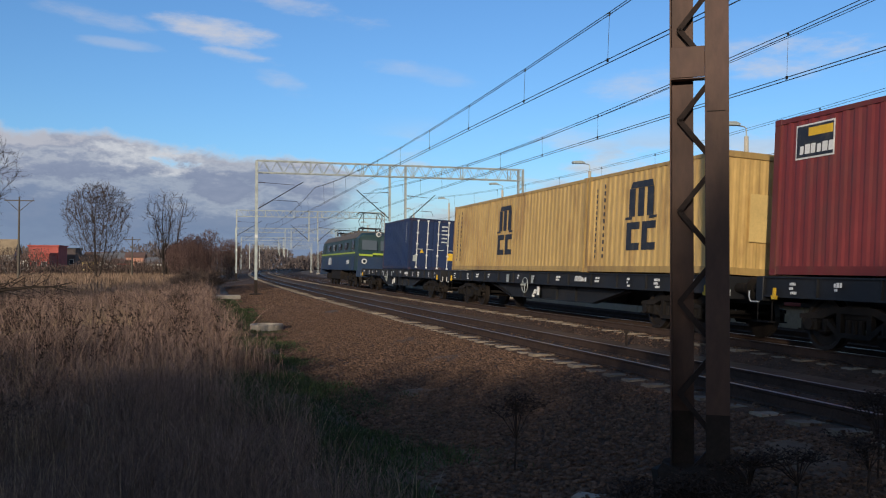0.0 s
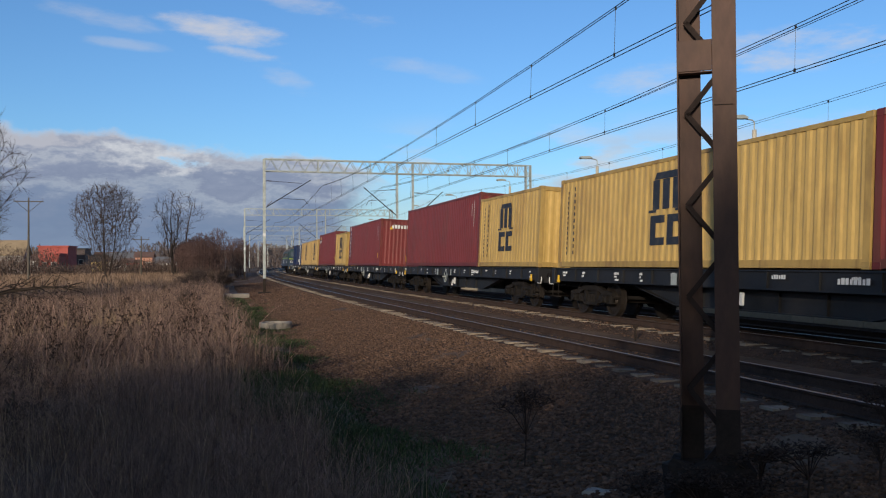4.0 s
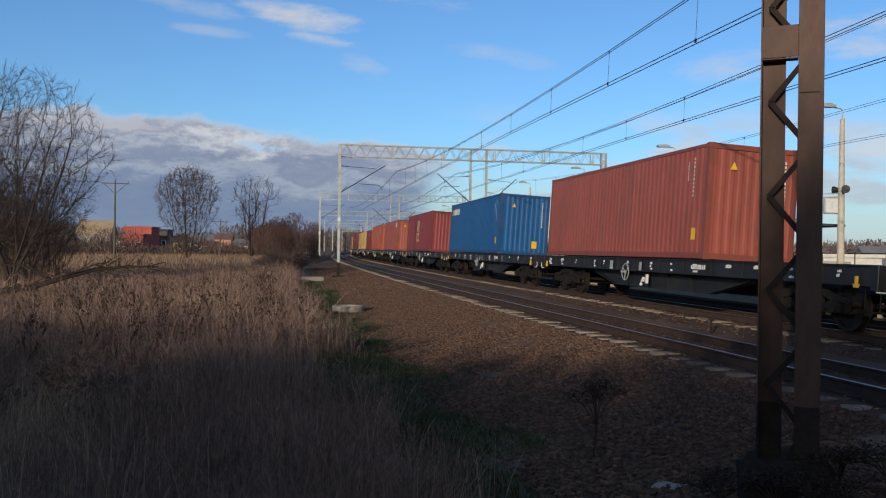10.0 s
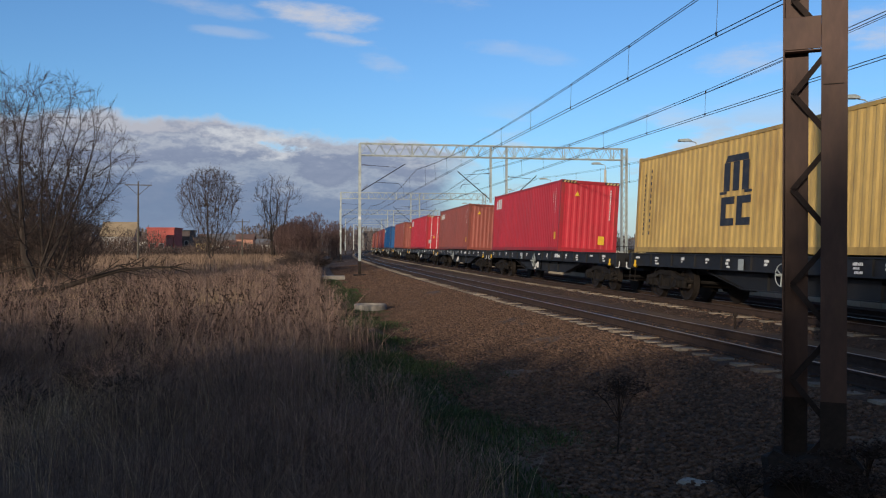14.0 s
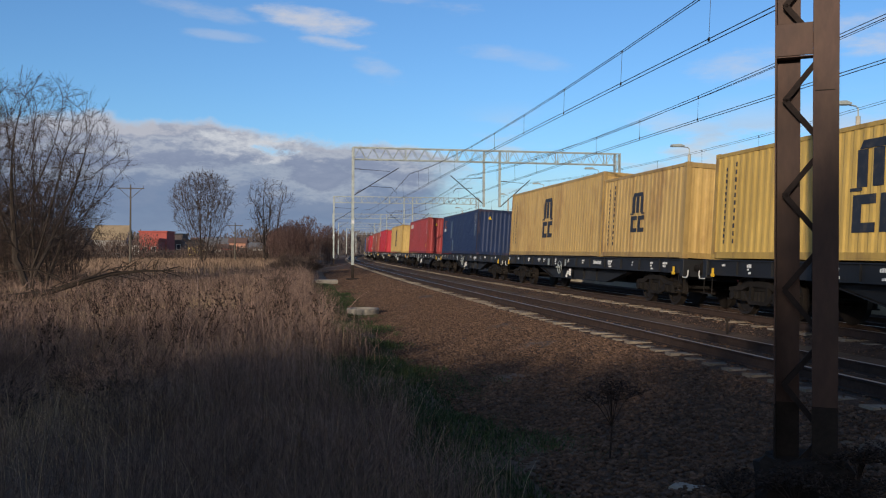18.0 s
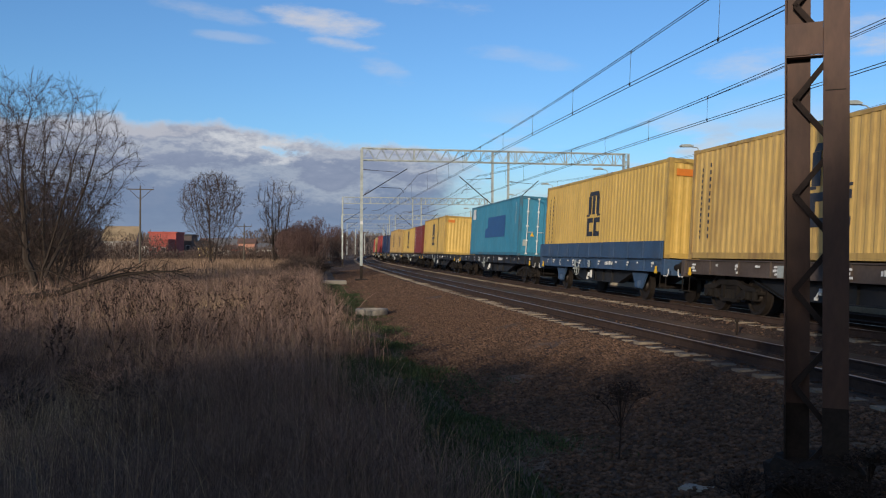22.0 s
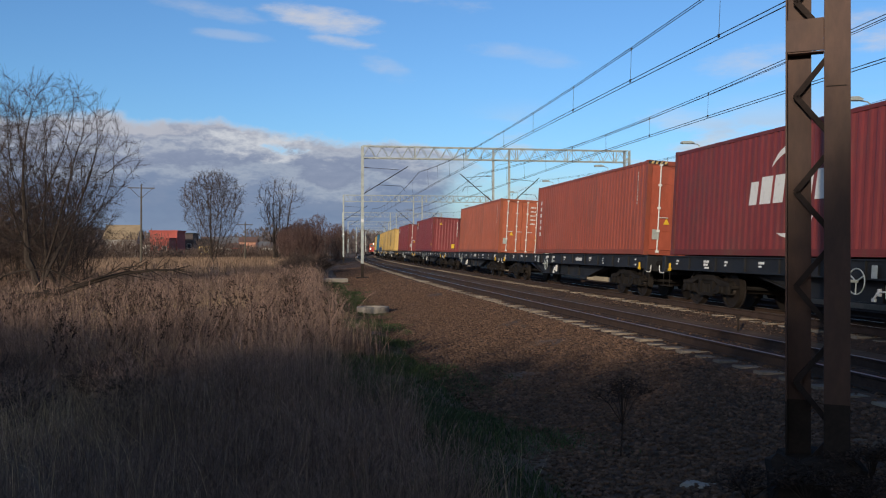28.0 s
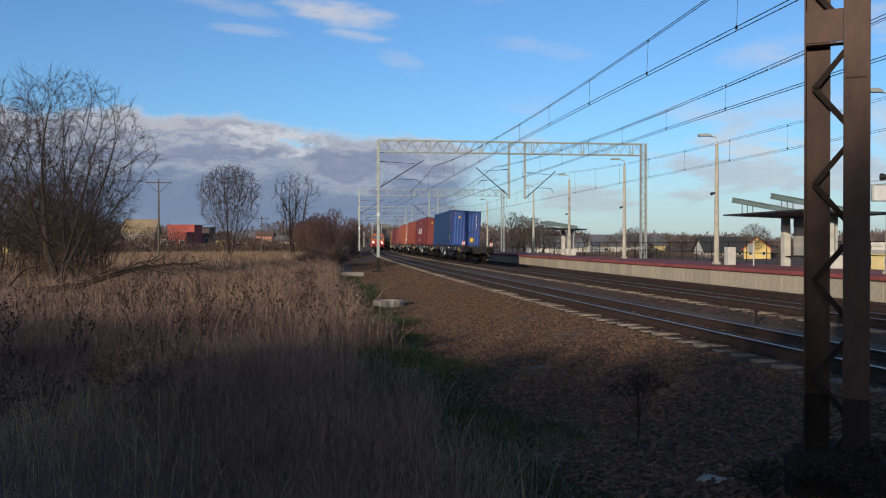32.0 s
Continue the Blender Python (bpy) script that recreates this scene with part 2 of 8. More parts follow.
M = {
    "soil": material("soil", (0.145, 0.097, 0.068), 0.95, vary=0.35, scale=0.6, bump=0.05, bump_scale=5.0, dirt=(0.06, 0.07, 0.025), dirt_amount=0.5, dirt_scale=0.15),
    "ballast": material("ballast", (0.104, 0.063, 0.043), 0.95, vary=0.5, scale=2.0, bump=0.08, bump_scale=16.0, dirt=(0.06, 0.045, 0.035), dirt_amount=0.6, dirt_scale=0.35),
    "ballast_oily": material("ballast_oily", (0.064, 0.046, 0.037), 0.9, vary=0.45, scale=2.0, bump=0.05, bump_scale=16.0, dirt=(0.03, 0.024, 0.022), dirt_amount=0.6, dirt_scale=0.5),
    "stone": material("stone", (0.120, 0.072, 0.048), 0.92, vary=0.35, scale=8.0, bump=0.006, bump_scale=40.0, island=0.4),
    "rail_steel": material("rail_steel", (0.46, 0.41, 0.37), 0.45, 1.0, vary=0.08, scale=2.0),
    "rail_rust": material("rail_rust", (0.05, 0.032, 0.025), 0.85, vary=0.3, scale=4.0, bump=0.003),
    "sleeper": material("sleeper", (0.26, 0.21, 0.16), 0.9, vary=0.25, scale=3.0, bump=0.006, bump_scale=30.0, piece=0.3, dirt=(0.12, 0.085, 0.06), dirt_amount=0.75, dirt_scale=2.0),
    "concrete": material("concrete", (0.34, 0.30, 0.25), 0.9, vary=0.2, scale=1.2, bump=0.004, bump_scale=30.0, dirt=(0.2, 0.18, 0.15), dirt_amount=0.6, dirt_scale=0.9),
    "platform_wall": material("platform_wall", (0.46, 0.40, 0.30), 0.9, vary=0.18, scale=1.0, bump=0.004, bump_scale=25.0, piece=0.12, dirt=(0.24, 0.2, 0.15), dirt_amount=0.55, dirt_scale=0.8),
    "platform_edge": material("platform_edge", (0.30, 0.085, 0.08), 0.85, vary=0.2, scale=1.5, bump=0.003, piece=0.15, dirt=(0.2, 0.12, 0.1), dirt_amount=0.5),
    "paving": material("paving", (0.30, 0.10, 0.085), 0.9, vary=0.2, scale=1.5, bump=0.003, dirt=(0.2, 0.16, 0.13), dirt_amount=0.5),
    "galvanised": material("galvanised", (0.42, 0.455, 0.435), 0.55, 0.3, vary=0.2, scale=3.0, dirt=(0.2, 0.17, 0.13), dirt_amount=0.3, dirt_scale=2.5),
    "mast_paint": material("mast_paint", (0.075, 0.037, 0.026), 0.65, 0.1, vary=0.3, scale=2.2, bump=0.002, bump_scale=60.0, dirt=(0.10, 0.055, 0.03), dirt_amount=0.6, dirt_scale=3.0, stretch=(1, 1, 0.35)),
    # mast steel darkened to put the shade between the channels into its colour
    "lacing_shaded": material("lacing_shaded", (0.03, 0.021, 0.018), 0.85, vary=0.3, scale=4.0, bump=0.002),
    "mast_tar": material("mast_tar", (0.030, 0.022, 0.018), 0.9, vary=0.3, scale=4.0),
    "wire": material("wire", (0.05, 0.048, 0.045), 0.5, 0.6, vary=0.1),
    "insulator": material("insulator", (0.09, 0.05, 0.035), 0.3, vary=0.1),
    "wagon_black": material("wagon_black", (0.0105, 0.011, 0.013), 0.55, vary=0.4, scale=1.5, bump=0.002, dirt=(0.03, 0.025, 0.022), dirt_amount=0.5, dirt_scale=1.6),
    "wagon_brown": material("wagon_brown", (0.075, 0.055, 0.045), 0.7, vary=0.3, scale=1.5, dirt=(0.10, 0.08, 0.065), dirt_amount=0.6, dirt_scale=1.6),
    "wagon_blue": material("wagon_blue", (0.035, 0.075, 0.15), 0.55, vary=0.25, scale=1.5, dirt=(0.08, 0.08, 0.09), dirt_amount=0.5, dirt_scale=1.6),
    "bogie": material("bogie", (0.013, 0.011, 0.010), 0.85, vary=0.35, scale=3.0, bump=0.004, dirt=(0.04, 0.03, 0.024), dirt_amount=0.5, dirt_scale=2.5),
    "wheel": material("wheel", (0.032, 0.025, 0.021), 0.6, 0.6, vary=0.3, scale=4.0),
    "white_paint": material("white_paint", (0.72, 0.72, 0.70), 0.6, vary=0.15, scale=6.0, dirt=(0.35, 0.33, 0.30), dirt_amount=0.5, dirt_scale=6.0),
    "black_paint": material("black_paint", (0.02, 0.024, 0.035), 0.55, vary=0.25, scale=5.0, dirt=(0.22, 0.17, 0.08), dirt_amount=0.25, dirt_scale=5.0),
    "yellow_paint": material("yellow_paint", (0.72, 0.44, 0.03), 0.6, vary=0.15, scale=5.0),
    "dry_stem": material("dry_stem", (0.225, 0.150, 0.12), 0.9, vary=0.3, scale=1.0, island=0.8),
    "straw": material("straw", (0.42, 0.30, 0.185), 0.9, vary=0.3, scale=0.5, island=0.45),
    "grass": material("grass", (0.058, 0.078, 0.033), 0.9, vary=0.3, scale=1.0, island=0.5),
    "bark": material("bark", (0.055, 0.042, 0.035), 0.95, vary=0.3, scale=3.0, bump=0.01, bump_scale=20.0),
    "twig": material("twig", (0.125, 0.088, 0.072), 0.95, vary=0.25, scale=1.0, island=0.35),
    "twig_dark": material("twig_dark", (0.065, 0.048, 0.042), 0.95, vary=0.25, scale=1.0, island=0.35),
    "evergreen": material("evergreen", (0.03, 0.05, 0.02), 0.9, vary=0.3, scale=1.0, island=0.4),
}


# small builders
def part(name, bm, mat, parent=None, label="", smooth=False):
    me = bpy.data.meshes.new(name)
    if smooth:
        for f in bm.faces:
            f.smooth = True
    bm.to_mesh(me)
    bm.free()
    return part_mesh(name, me, mat, parent, label)


def part_mesh(name, me, mat, parent=None, label=""):
    if mat is not None and not me.materials:
        me.materials.append(M[mat] if isinstance(mat, str) else mat)
    ob = new(name, me)
    if parent is not None:
        ob.parent = parent
    if label:
        ob["label"] = label
    return ob


def empty(name, m=None, **tags):
    ob = new(name)
    ob.empty_display_size = 0.2
    if m is not None:
        ob.matrix_basis = m
    return tagged(ob, **tags)


def box(bm, x0, x1, y0, y1, z0, z1, bevel=0.0, m=None):
    v = [bm.verts.new((x, y, z)) for x in (x0, x1) for y in (y0, y1) for z in (z0, z1)]
    fs = [bm.faces.new([v[i] for i in q]) for q in ((0, 1, 3, 2), (4, 6, 7, 5), (0, 4, 5, 1), (2, 3, 7, 6), (0, 2, 6, 4), (1, 5, 7, 3))]
    if bevel:
        es = list({e for f in fs for e in f.edges})
        got = bmesh.ops.bevel(bm, geom=es, offset=bevel, segments=1, affect="EDGES")
        v = list({w for f in got["faces"] for w in f.verts})
    if m is not None:
        bmesh.ops.transform(bm, matrix=m, verts=v)
    return v


def rod(bm, a, b, r, sides=8, r2=None, caps=True):
    a, b = Vector(a), Vector(b)
    d = b - a
    q = d.to_track_quat("Z", "Y").to_matrix()
    r2 = r if r2 is None else r2
    rings = []
    for p, rad in ((a, r), (b, r2)):
        rings.append([bm.verts.new(p + q @ Vector((rad * math.cos(k * math.tau / sides), rad * math.sin(k * math.tau / sides), 0))) for k in range(sides)])
    for k in range(sides):
        bm.faces.new((rings[0][k], rings[0][(k + 1) % sides], rings[1][(k + 1) % sides], rings[1][k]))
    if caps:
        bm.faces.new(rings[0][::-1])
        bm.faces.new(rings[1])
    return rings[0] + rings[1]


def sweep(bm, path, r, sides=6):
    """A round bar along a path of points."""
    pts = [Vector(p) for p in path]
    last = None
    for i, p in enumerate(pts):
        d = pts[min(i + 1, len(pts) - 1)] - pts[max(i - 1, 0)]
        q = d.to_track_quat("Z", "Y").to_matrix()
        ring = [bm.verts.new(p + q @ Vector((r * math.cos(k * math.tau / sides), r * math.sin(k * math.tau / sides), 0))) for k in range(sides)]
        if last:
            for k in range(sides):
                bm.faces.new((last[k], last[(k + 1) % sides], ring[(k + 1) % sides], ring[k]))
        last = ring


def ring_bar(bm, centre, radius, r, axis="y", n=20, sides=6):
    pts = []
    for k in range(n + 1):
        a = k * math.tau / n
        c, s = radius * math.cos(a), radius * math.sin(a)
        pts.append(Vector(centre) + Vector({"y": (c, 0, s), "x": (0, c, s), "z": (c, s, 0)}[axis]))
    sweep(bm, pts, r, sides)


def prism(bm, outline, axis, a, b):
    """An outline of 2D points drawn out along an axis from a to b."""
    def put(p, t):
        return {"x": (t, p[0], p[1]), "y": (p[0], t, p[1]), "z": (p[0], p[1], t)}[axis]
    A = [bm.verts.new(put(p, a)) for p in outline]
    B = [bm.verts.new(put(p, b)) for p in outline]
    n = len(outline)
    fs = [bm.faces.new((A[k], A[(k + 1) % n], B[(k + 1) % n], B[k])) for k in range(n)]
    fs += [bm.faces.new(A[::-1]), bm.faces.new(B)]
    bmesh.ops.recalc_face_normals(bm, faces=fs)
    return A + B


def soup(name, verts, faces, mat, parent=None, label=""):
    me = bpy.data.meshes.new(name)
    me.from_pydata(verts, [], faces)
    return part_mesh(name, me, mat, parent, label)


def text_mesh(words, size, depth=0.002, spacing=1.0, down=False):
    """Letters as a mesh in the xz plane that faces -y, their middle at the origin. down: letters one under another."""
    bm = bmesh.new()
    for i, word in enumerate(list(words) if down else [words]):
        cu = bpy.data.curves.new("letters", "FONT")
        cu.body, cu.size, cu.extrude, cu.align_x, cu.align_y = word, size, depth, "CENTER", "CENTER"
        cu.space_character = spacing
        cu.resolution_u = 2
        ob = bpy.data.objects.new("letters", cu)
        me = bpy.data.meshes.new_from_object(ob)
        shift = (len(words) - 1) / 2 - i if down else 0
        me.transform(Matrix.Translation((0, 0, shift * size * 0.86)) @ pose(0, 0, 0, 90, 0, 0))
        bm.from_mesh(me)
        bpy.data.objects.remove(ob)
        bpy.data.curves.remove(cu)
        bpy.data.meshes.remove(me)
    return bm


MESH = {}


def kept(key, build):
    """A mesh that is made once and shared by all pieces of that shape."""
    if key not in MESH:
        bm = build()
        me = bpy.data.meshes.new(str(key))
        bm.to_mesh(me)
        bm.free()
        MESH[key] = me
    return MESH[key]


def coloured(key, mat, build):
    """The same, one for each paint."""
    me = kept((key, mat), build)
    if not me.materials:
        me.materials.append(M[mat])
    return me


# the line: a gentle curve to the right, s metres along it, u metres to its right
KNOTS = ((0, 0.00084), (30, 0.00052), (60, 0.00039), (90, 0.00035), (130, 0.0005), (180, 0.0006), (240, 0.00054))
CANT = 0.0564
LINE_S = np.arange(-640.0, 1200.0, 0.5)
_k = np.interp(LINE_S, [a for a, b in KNOTS], [b for a, b in KNOTS])
_a = np.concatenate([[0], np.cumsum((_k[1:] + _k[:-1]) / 2 * 0.5)])
_zero = int(np.searchsorted(LINE_S, 0.0))
LINE_A = _a - _a[_zero] - 0.1628
_mid = (LINE_A[1:] + LINE_A[:-1]) / 2
LINE_X = np.concatenate([[0], np.cumsum(np.sin(_mid) * 0.5)])
LINE_Y = np.concatenate([[0], np.cumsum(np.cos(_mid) * 0.5)])
LINE_X += 6.7232 - LINE_X[_zero]
LINE_Y += 6.0 - LINE_Y[_zero]
FAR_U, FAR_Z = 4.04, 0.04          # the second track
THIRD_U, THIRD_Z = 8.6, -0.30      # the platform track
EDGE_U, PLATFORM_Z = 10.35, 0.50


def heading(s):
    return float(np.interp(s, LINE_S, LINE_A))


def line_point(s, u=0.0, z=0.0):
    a = heading(s)
    return Vector((float(np.interp(s, LINE_S, LINE_X)) + math.cos(a) * u, float(np.interp(s, LINE_S, LINE_Y)) - math.sin(a) * u, z))


def on_line(s, u=0.0, z=0.0, lean=0.0):
    """The pose of a thing on the line: its y runs along the track, its x to the right, leaned into the curve."""
    return Matrix.Translation(line_point(s, u, z)) @ pose(0, 0, 0, 0, 0, -math.degrees(heading(s))) @ pose(0, 0, 0, 0, math.degrees(lean), 0)


def su_of(x, y):
    """Arrays of s and u for arrays of x and y."""
    x, y = np.asarray(x, float), np.asarray(y, float)
    s = y - 6.0
    for _ in range(6):
        cx_, cy_, a = np.interp(s, LINE_S, LINE_X), np.interp(s, LINE_S, LINE_Y), np.interp(s, LINE_S, LINE_A)
        s = s + (x - cx_) * np.sin(a) + (y - cy_) * np.cos(a)
    cx_, cy_, a = np.interp(s, LINE_S, LINE_X), np.interp(s, LINE_S, LINE_Y), np.interp(s, LINE_S, LINE_A)
    return s, (x - cx_) * np.cos(a) - (y - cy_) * np.sin(a)


PROFILE = ((-400, -0.9), (-60, -0.8), (-14, -0.62), (-9, -0.42), (-7, -0.36), (-6.0, -0.46), (-5.0, -0.54), (-3.4, -0.42), (-2.1, -0.25), (-1.4, -0.2),
           (5.6, -0.22), (6.3, -0.5), (7.2, -0.56), (9.9, -0.56), (10.6, -0.5), (20, -0.5), (30, -0.7), (400, -1.0))


def ground_z(x, y):
    s, u = su_of(x, y)
    z = np.interp(u, [a for a, b in PROFILE], [b for a, b in PROFILE])
    rough = np.where((u > -1.9) & (u < 10), 0.0, 1.0)
    z = z + rough * 0.05 * (np.sin(x * 1.3 + 0.7 * y) * np.sin(y * 0.9 - 0.4 * x)) + rough * 0.03 * np.sin(x * 3.1) * np.sin(y * 2.7)
    far = np.clip((np.hypot(x, y) - 220) / 500, 0, 1)
    return z * (1 - far) - 0.8 * far

# ---- ground and tracks ----
def make_ground():
    """One sheet to the horizon, fine near the camera and along the line."""
    def steps(fine, near, far, grow):
        v, d = [0.0], fine
        while v[-1] < far:
            d = fine if v[-1] < near else d * grow
            v.append(v[-1] + d)
        return v
    xs = sorted({-a for a in steps(0.45, 16, 2600, 1.22)} | set(steps(0.45, 24, 2600, 1.22)))
    ys = sorted({-a for a in steps(1.2, 10, 2600, 1.25)} | set(steps(0.7, 60, 2600, 1.16)))
    X, Y = np.meshgrid(np.array(xs), np.array(ys))
    Z = ground_z(X.ravel(), Y.ravel())
    S, U = su_of(X.ravel(), Y.ravel())
    nx, ny = len(xs), len(ys)
    verts = [(a, b, c) for a, b, c in zip(X.ravel(), Y.ravel(), Z)]
    faces = [(j * nx + i, j * nx + i + 1, (j + 1) * nx + i + 1, (j + 1) * nx + i) for j in range(ny - 1) for i in range(nx - 1)]
    ob = soup("ground", verts, faces, "soil")
    tagged(ob, "brown winter soil with thin moss under dry weeds", "ground", kind="structure")
    for f in ob.data.polygons:
        f.use_smooth = True


def strip(name, s_list, prof, mat, sheet=0.0, **tags):
    """A band along the line with the cross-section prof, rows of u and z."""
    verts, faces = [], []
    n = len(prof)
    for s in s_list:
        for u, z in prof:
            verts.append(tuple(line_point(s, u, z)))
    for j in range(len(s_list) - 1):
        for i in range(n - 1):
            faces.append((j * n + i, j * n + i + 1, (j + 1) * n + i + 1, (j + 1) * n + i))
    ob = soup(name, verts, faces, mat)
    return tagged(ob, **tags)


def spaced(a, b, near=1.0):
    out, s = [], a
    while s < b:
        out.append(s)
        s += near if -20 < s < 140 else 8.0
    return out + [b]


def canted(u0, z0, u, h):
    """Across a leaned track: offset u and height h over its rails, as side offset and height."""
    return u0 + u * math.cos(CANT) + h * math.sin(CANT), z0 - u * math.sin(CANT) + h * math.cos(CANT)


make_ground()
bed = [(-5.15, -0.50), (-4.6, -0.47), (-4.0, -0.42), (-3.4, -0.37), (-2.8, -0.30), (-2.2, -0.24), (-1.75, -0.19)]
bed += [canted(0, 0, -1.25, -0.225), canted(0, 0, -0.9, -0.19), canted(0, 0, -0.6, -0.168), canted(0, 0, 0.6, -0.168), canted(0, 0, 1.3, -0.20), (2.02, -0.25), (FAR_U - 1.75, -0.18)]
bed += [canted(FAR_U, FAR_Z, -1.25, -0.215), canted(FAR_U, FAR_Z, -0.9, -0.19), canted(FAR_U, FAR_Z, 0, -0.17), canted(FAR_U, FAR_Z, 1.3, -0.2), (FAR_U + 1.9, -0.26), (FAR_U + 2.9, -0.48)]
bed += [(THIRD_U - 1.5, THIRD_Z - 0.18), (THIRD_U + 1.4, THIRD_Z - 0.19), (EDGE_U + 0.05, THIRD_Z + 0.04)]
for k0, k1, mat, words in ((0, 9, "ballast", "rust-brown crushed stone shoulder beside the track"), (8, 12, "ballast_oily", "dark oil-stained crushed stone between the rails"), (11, 16, "ballast", "rust-brown crushed stone between two tracks"), (15, 18, "ballast_oily", "dark oil-stained crushed stone between the rails"), (17, 23, "ballast_oily", "dark crushed stone beside the platform track")):
    strip("track_bed", spaced(-640, 740), bed[k0:k1], mat, label=words, category="track bed", kind="structure")


def rail_thing(name, u0, z0, lean, s0, s1, label, shiny=True):
    track = empty(name, None, label=label, category="railway track", kind="structure")
    web = ((-0.07, -0.172), (0.07, -0.172), (0.07, -0.16), (0.012, -0.145), (0.012, -0.045), (0.034, -0.03), (0.036, -0.004), (-0.036, -0.004), (-0.034, -0.03), (-0.012, -0.045), (-0.012, -0.145), (-0.07, -0.16), (-0.07, -0.172))
    head = ((-0.034, -0.003), (-0.030, 0.0), (0.030, 0.0), (0.034, -0.003))
    for side in (-0.754, 0.754):
        for kind, prof, mat in (("rail_web", web, "rail_rust"), ("rail_head", head, "rail_steel" if shiny else "rail_rust")):
            rows = []
            for u, h in prof:
                k = lean
                uu, hh = side + u, h
                rows.append((u0 + uu * math.cos(k) + hh * math.sin(k), z0 - uu * math.sin(k) + hh * math.cos(k)))
            ob = strip(kind, spaced(s0, s1), rows, mat)
            ob.parent = track
    return track


near_track = rail_thing("near_track", 0, 0, CANT, -640, 740, "empty railway track with polished rails on concrete sleepers")
far_track = rail_thing("far_track", FAR_U, FAR_Z, CANT, -640, 740, "railway track under the container train")
third_track = rail_thing("platform_track", THIRD_U, THIRD_Z, 0.0, -640, 740, "rusty platform track below the platform edge", shiny=False)


def sleeper_mesh():
    bm = bmesh.new()
    prism(bm, ((-0.14, -0.22), (0.14, -0.22), (0.115, 0.0), (-0.115, 0.0)), "x", -1.3, 1.3)
    for v in bm.verts:
        if abs(v.co.x) < 1.29:
            continue
        if v.co.z > -0.1:
            v.co.x *= 0.985
    return bm


def clip_mesh():
    bm = bmesh.new()
    for sx in (-1, 1):
        for k in (-0.11, 0.11):
            box(bm, sx * 0.754 + k - 0.045, sx * 0.754 + k + 0.045, -0.07, 0.07, 0.0, 0.03)
    return bm

# ---- overhead line ----
def lattice_beam(length, depth, width, bay):
    """A box truss along x from 0 to length, its underside at z 0."""
    bm = bmesh.new()
    for y in (-width / 2, width / 2):
        for z in (0, depth):
            box(bm, 0, length, y - 0.03, y + 0.03, z - 0.03, z + 0.03)
    n = int(length / bay)
    for i in range(n):
        a, b = i * length / n, (i + 1) * length / n
        m = (a + b) / 2
        for y in (-width / 2, width / 2):
            rod(bm, (a, y, 0), (m, y, depth), 0.018, 4, caps=False)
            rod(bm, (m, y, depth), (b, y, 0), 0.018, 4, caps=False)
            if i % 4 == 0:
                box(bm, a - 0.025, a + 0.025, y - 0.02, y + 0.02, 0, depth)
        rod(bm, (a, -width / 2, depth), (b, width / 2, depth), 0.014, 4, caps=False)
        rod(bm, (a, -width / 2, 0), (b, width / 2, 0), 0.014, 4, caps=False)
    return bm


def lattice_post(height, w=0.30, d=0.22):
    """Two channels laced together, at its foot z 0."""
    bm = bmesh.new()
    for sx in (-1, 1):
        x = sx * w / 2
        box(bm, x - 0.006, x + 0.006, -d / 2, d / 2, 0, height)
        for y in (-d / 2, d / 2):
            x0, x1 = sorted((x, x - sx * 0.07))
            box(bm, x0, x1, y - 0.005, y + 0.005, 0, height)
    n = int(height / 0.75)
    for i in range(n):
        a, b = i * height / n, (i + 1) * height / n
        m = (a + b) / 2
        for y in (-d / 2, d / 2):
            rod(bm, (-w / 2, y, a), (w / 2, y, m), 0.018, 4, caps=False)
            rod(bm, (w / 2, y, m), (-w / 2, y, b), 0.018, 4, caps=False)
    return bm


def insulator_string(bm, a, b, n=5, r=0.06):
    a, b = Vector(a), Vector(b)
    for i in range(n):
        p = a.lerp(b, (i + 0.3) / n)
        q = a.lerp(b, (i + 0.75) / n)
        rod(bm, p, q, r, 8, r * 0.5)


CONTACT_H, CATENARY_H = 5.42, 6.75
TRACKS = ((0.0, 0.0, 0.0), (FAR_U, -0.06, 0.0), (THIRD_U, -0.66, 0.21))     # offset, height of the contact wire and of the catenary
GANTRY_S = (51.66, 102.9, 154.2, 205.5, 256.8, 308.0)


def cantilever(thing, x, side, z_low, reach, wire_z):
    """A sloping tube from a post at x to over the wire, a stay and a steady arm. side: to which side it reaches."""
    e = part("cantilever", _tube([(x, 0, z_low), (x + side * reach * 1.05, 0, z_low + 1.85)], 0.032), "wagon_black", thing)
    part("stay", _tube([(x, 0, z_low + 1.75), (x + side * reach * 0.85, 0, z_low + 1.62)], 0.016), "wire", thing)
    part("steady_arm", _tube([(x + side * reach * 0.35, 0, wire_z + 0.42), (x + side * reach * 0.9, 0, wire_z + 0.36), (x + side * reach * 0.98, 0, wire_z + 0.05)], 0.018), "wire", thing)
    for a, b in (((0.08, 0.08), (0.42, 0.42)), ((0.05, 1.75), (0.45, 1.73))):
        bm = bmesh.new()
        insulator_string(bm, (x + side * a[0], 0, z_low + a[1]), (x + side * b[0], 0, z_low + b[1]))
        part("insulator", bm, "insulator", thing)


def _tube(pts, r, sides=6):
    bm = bmesh.new()
    sweep(bm, pts, r, sides)
    return bm


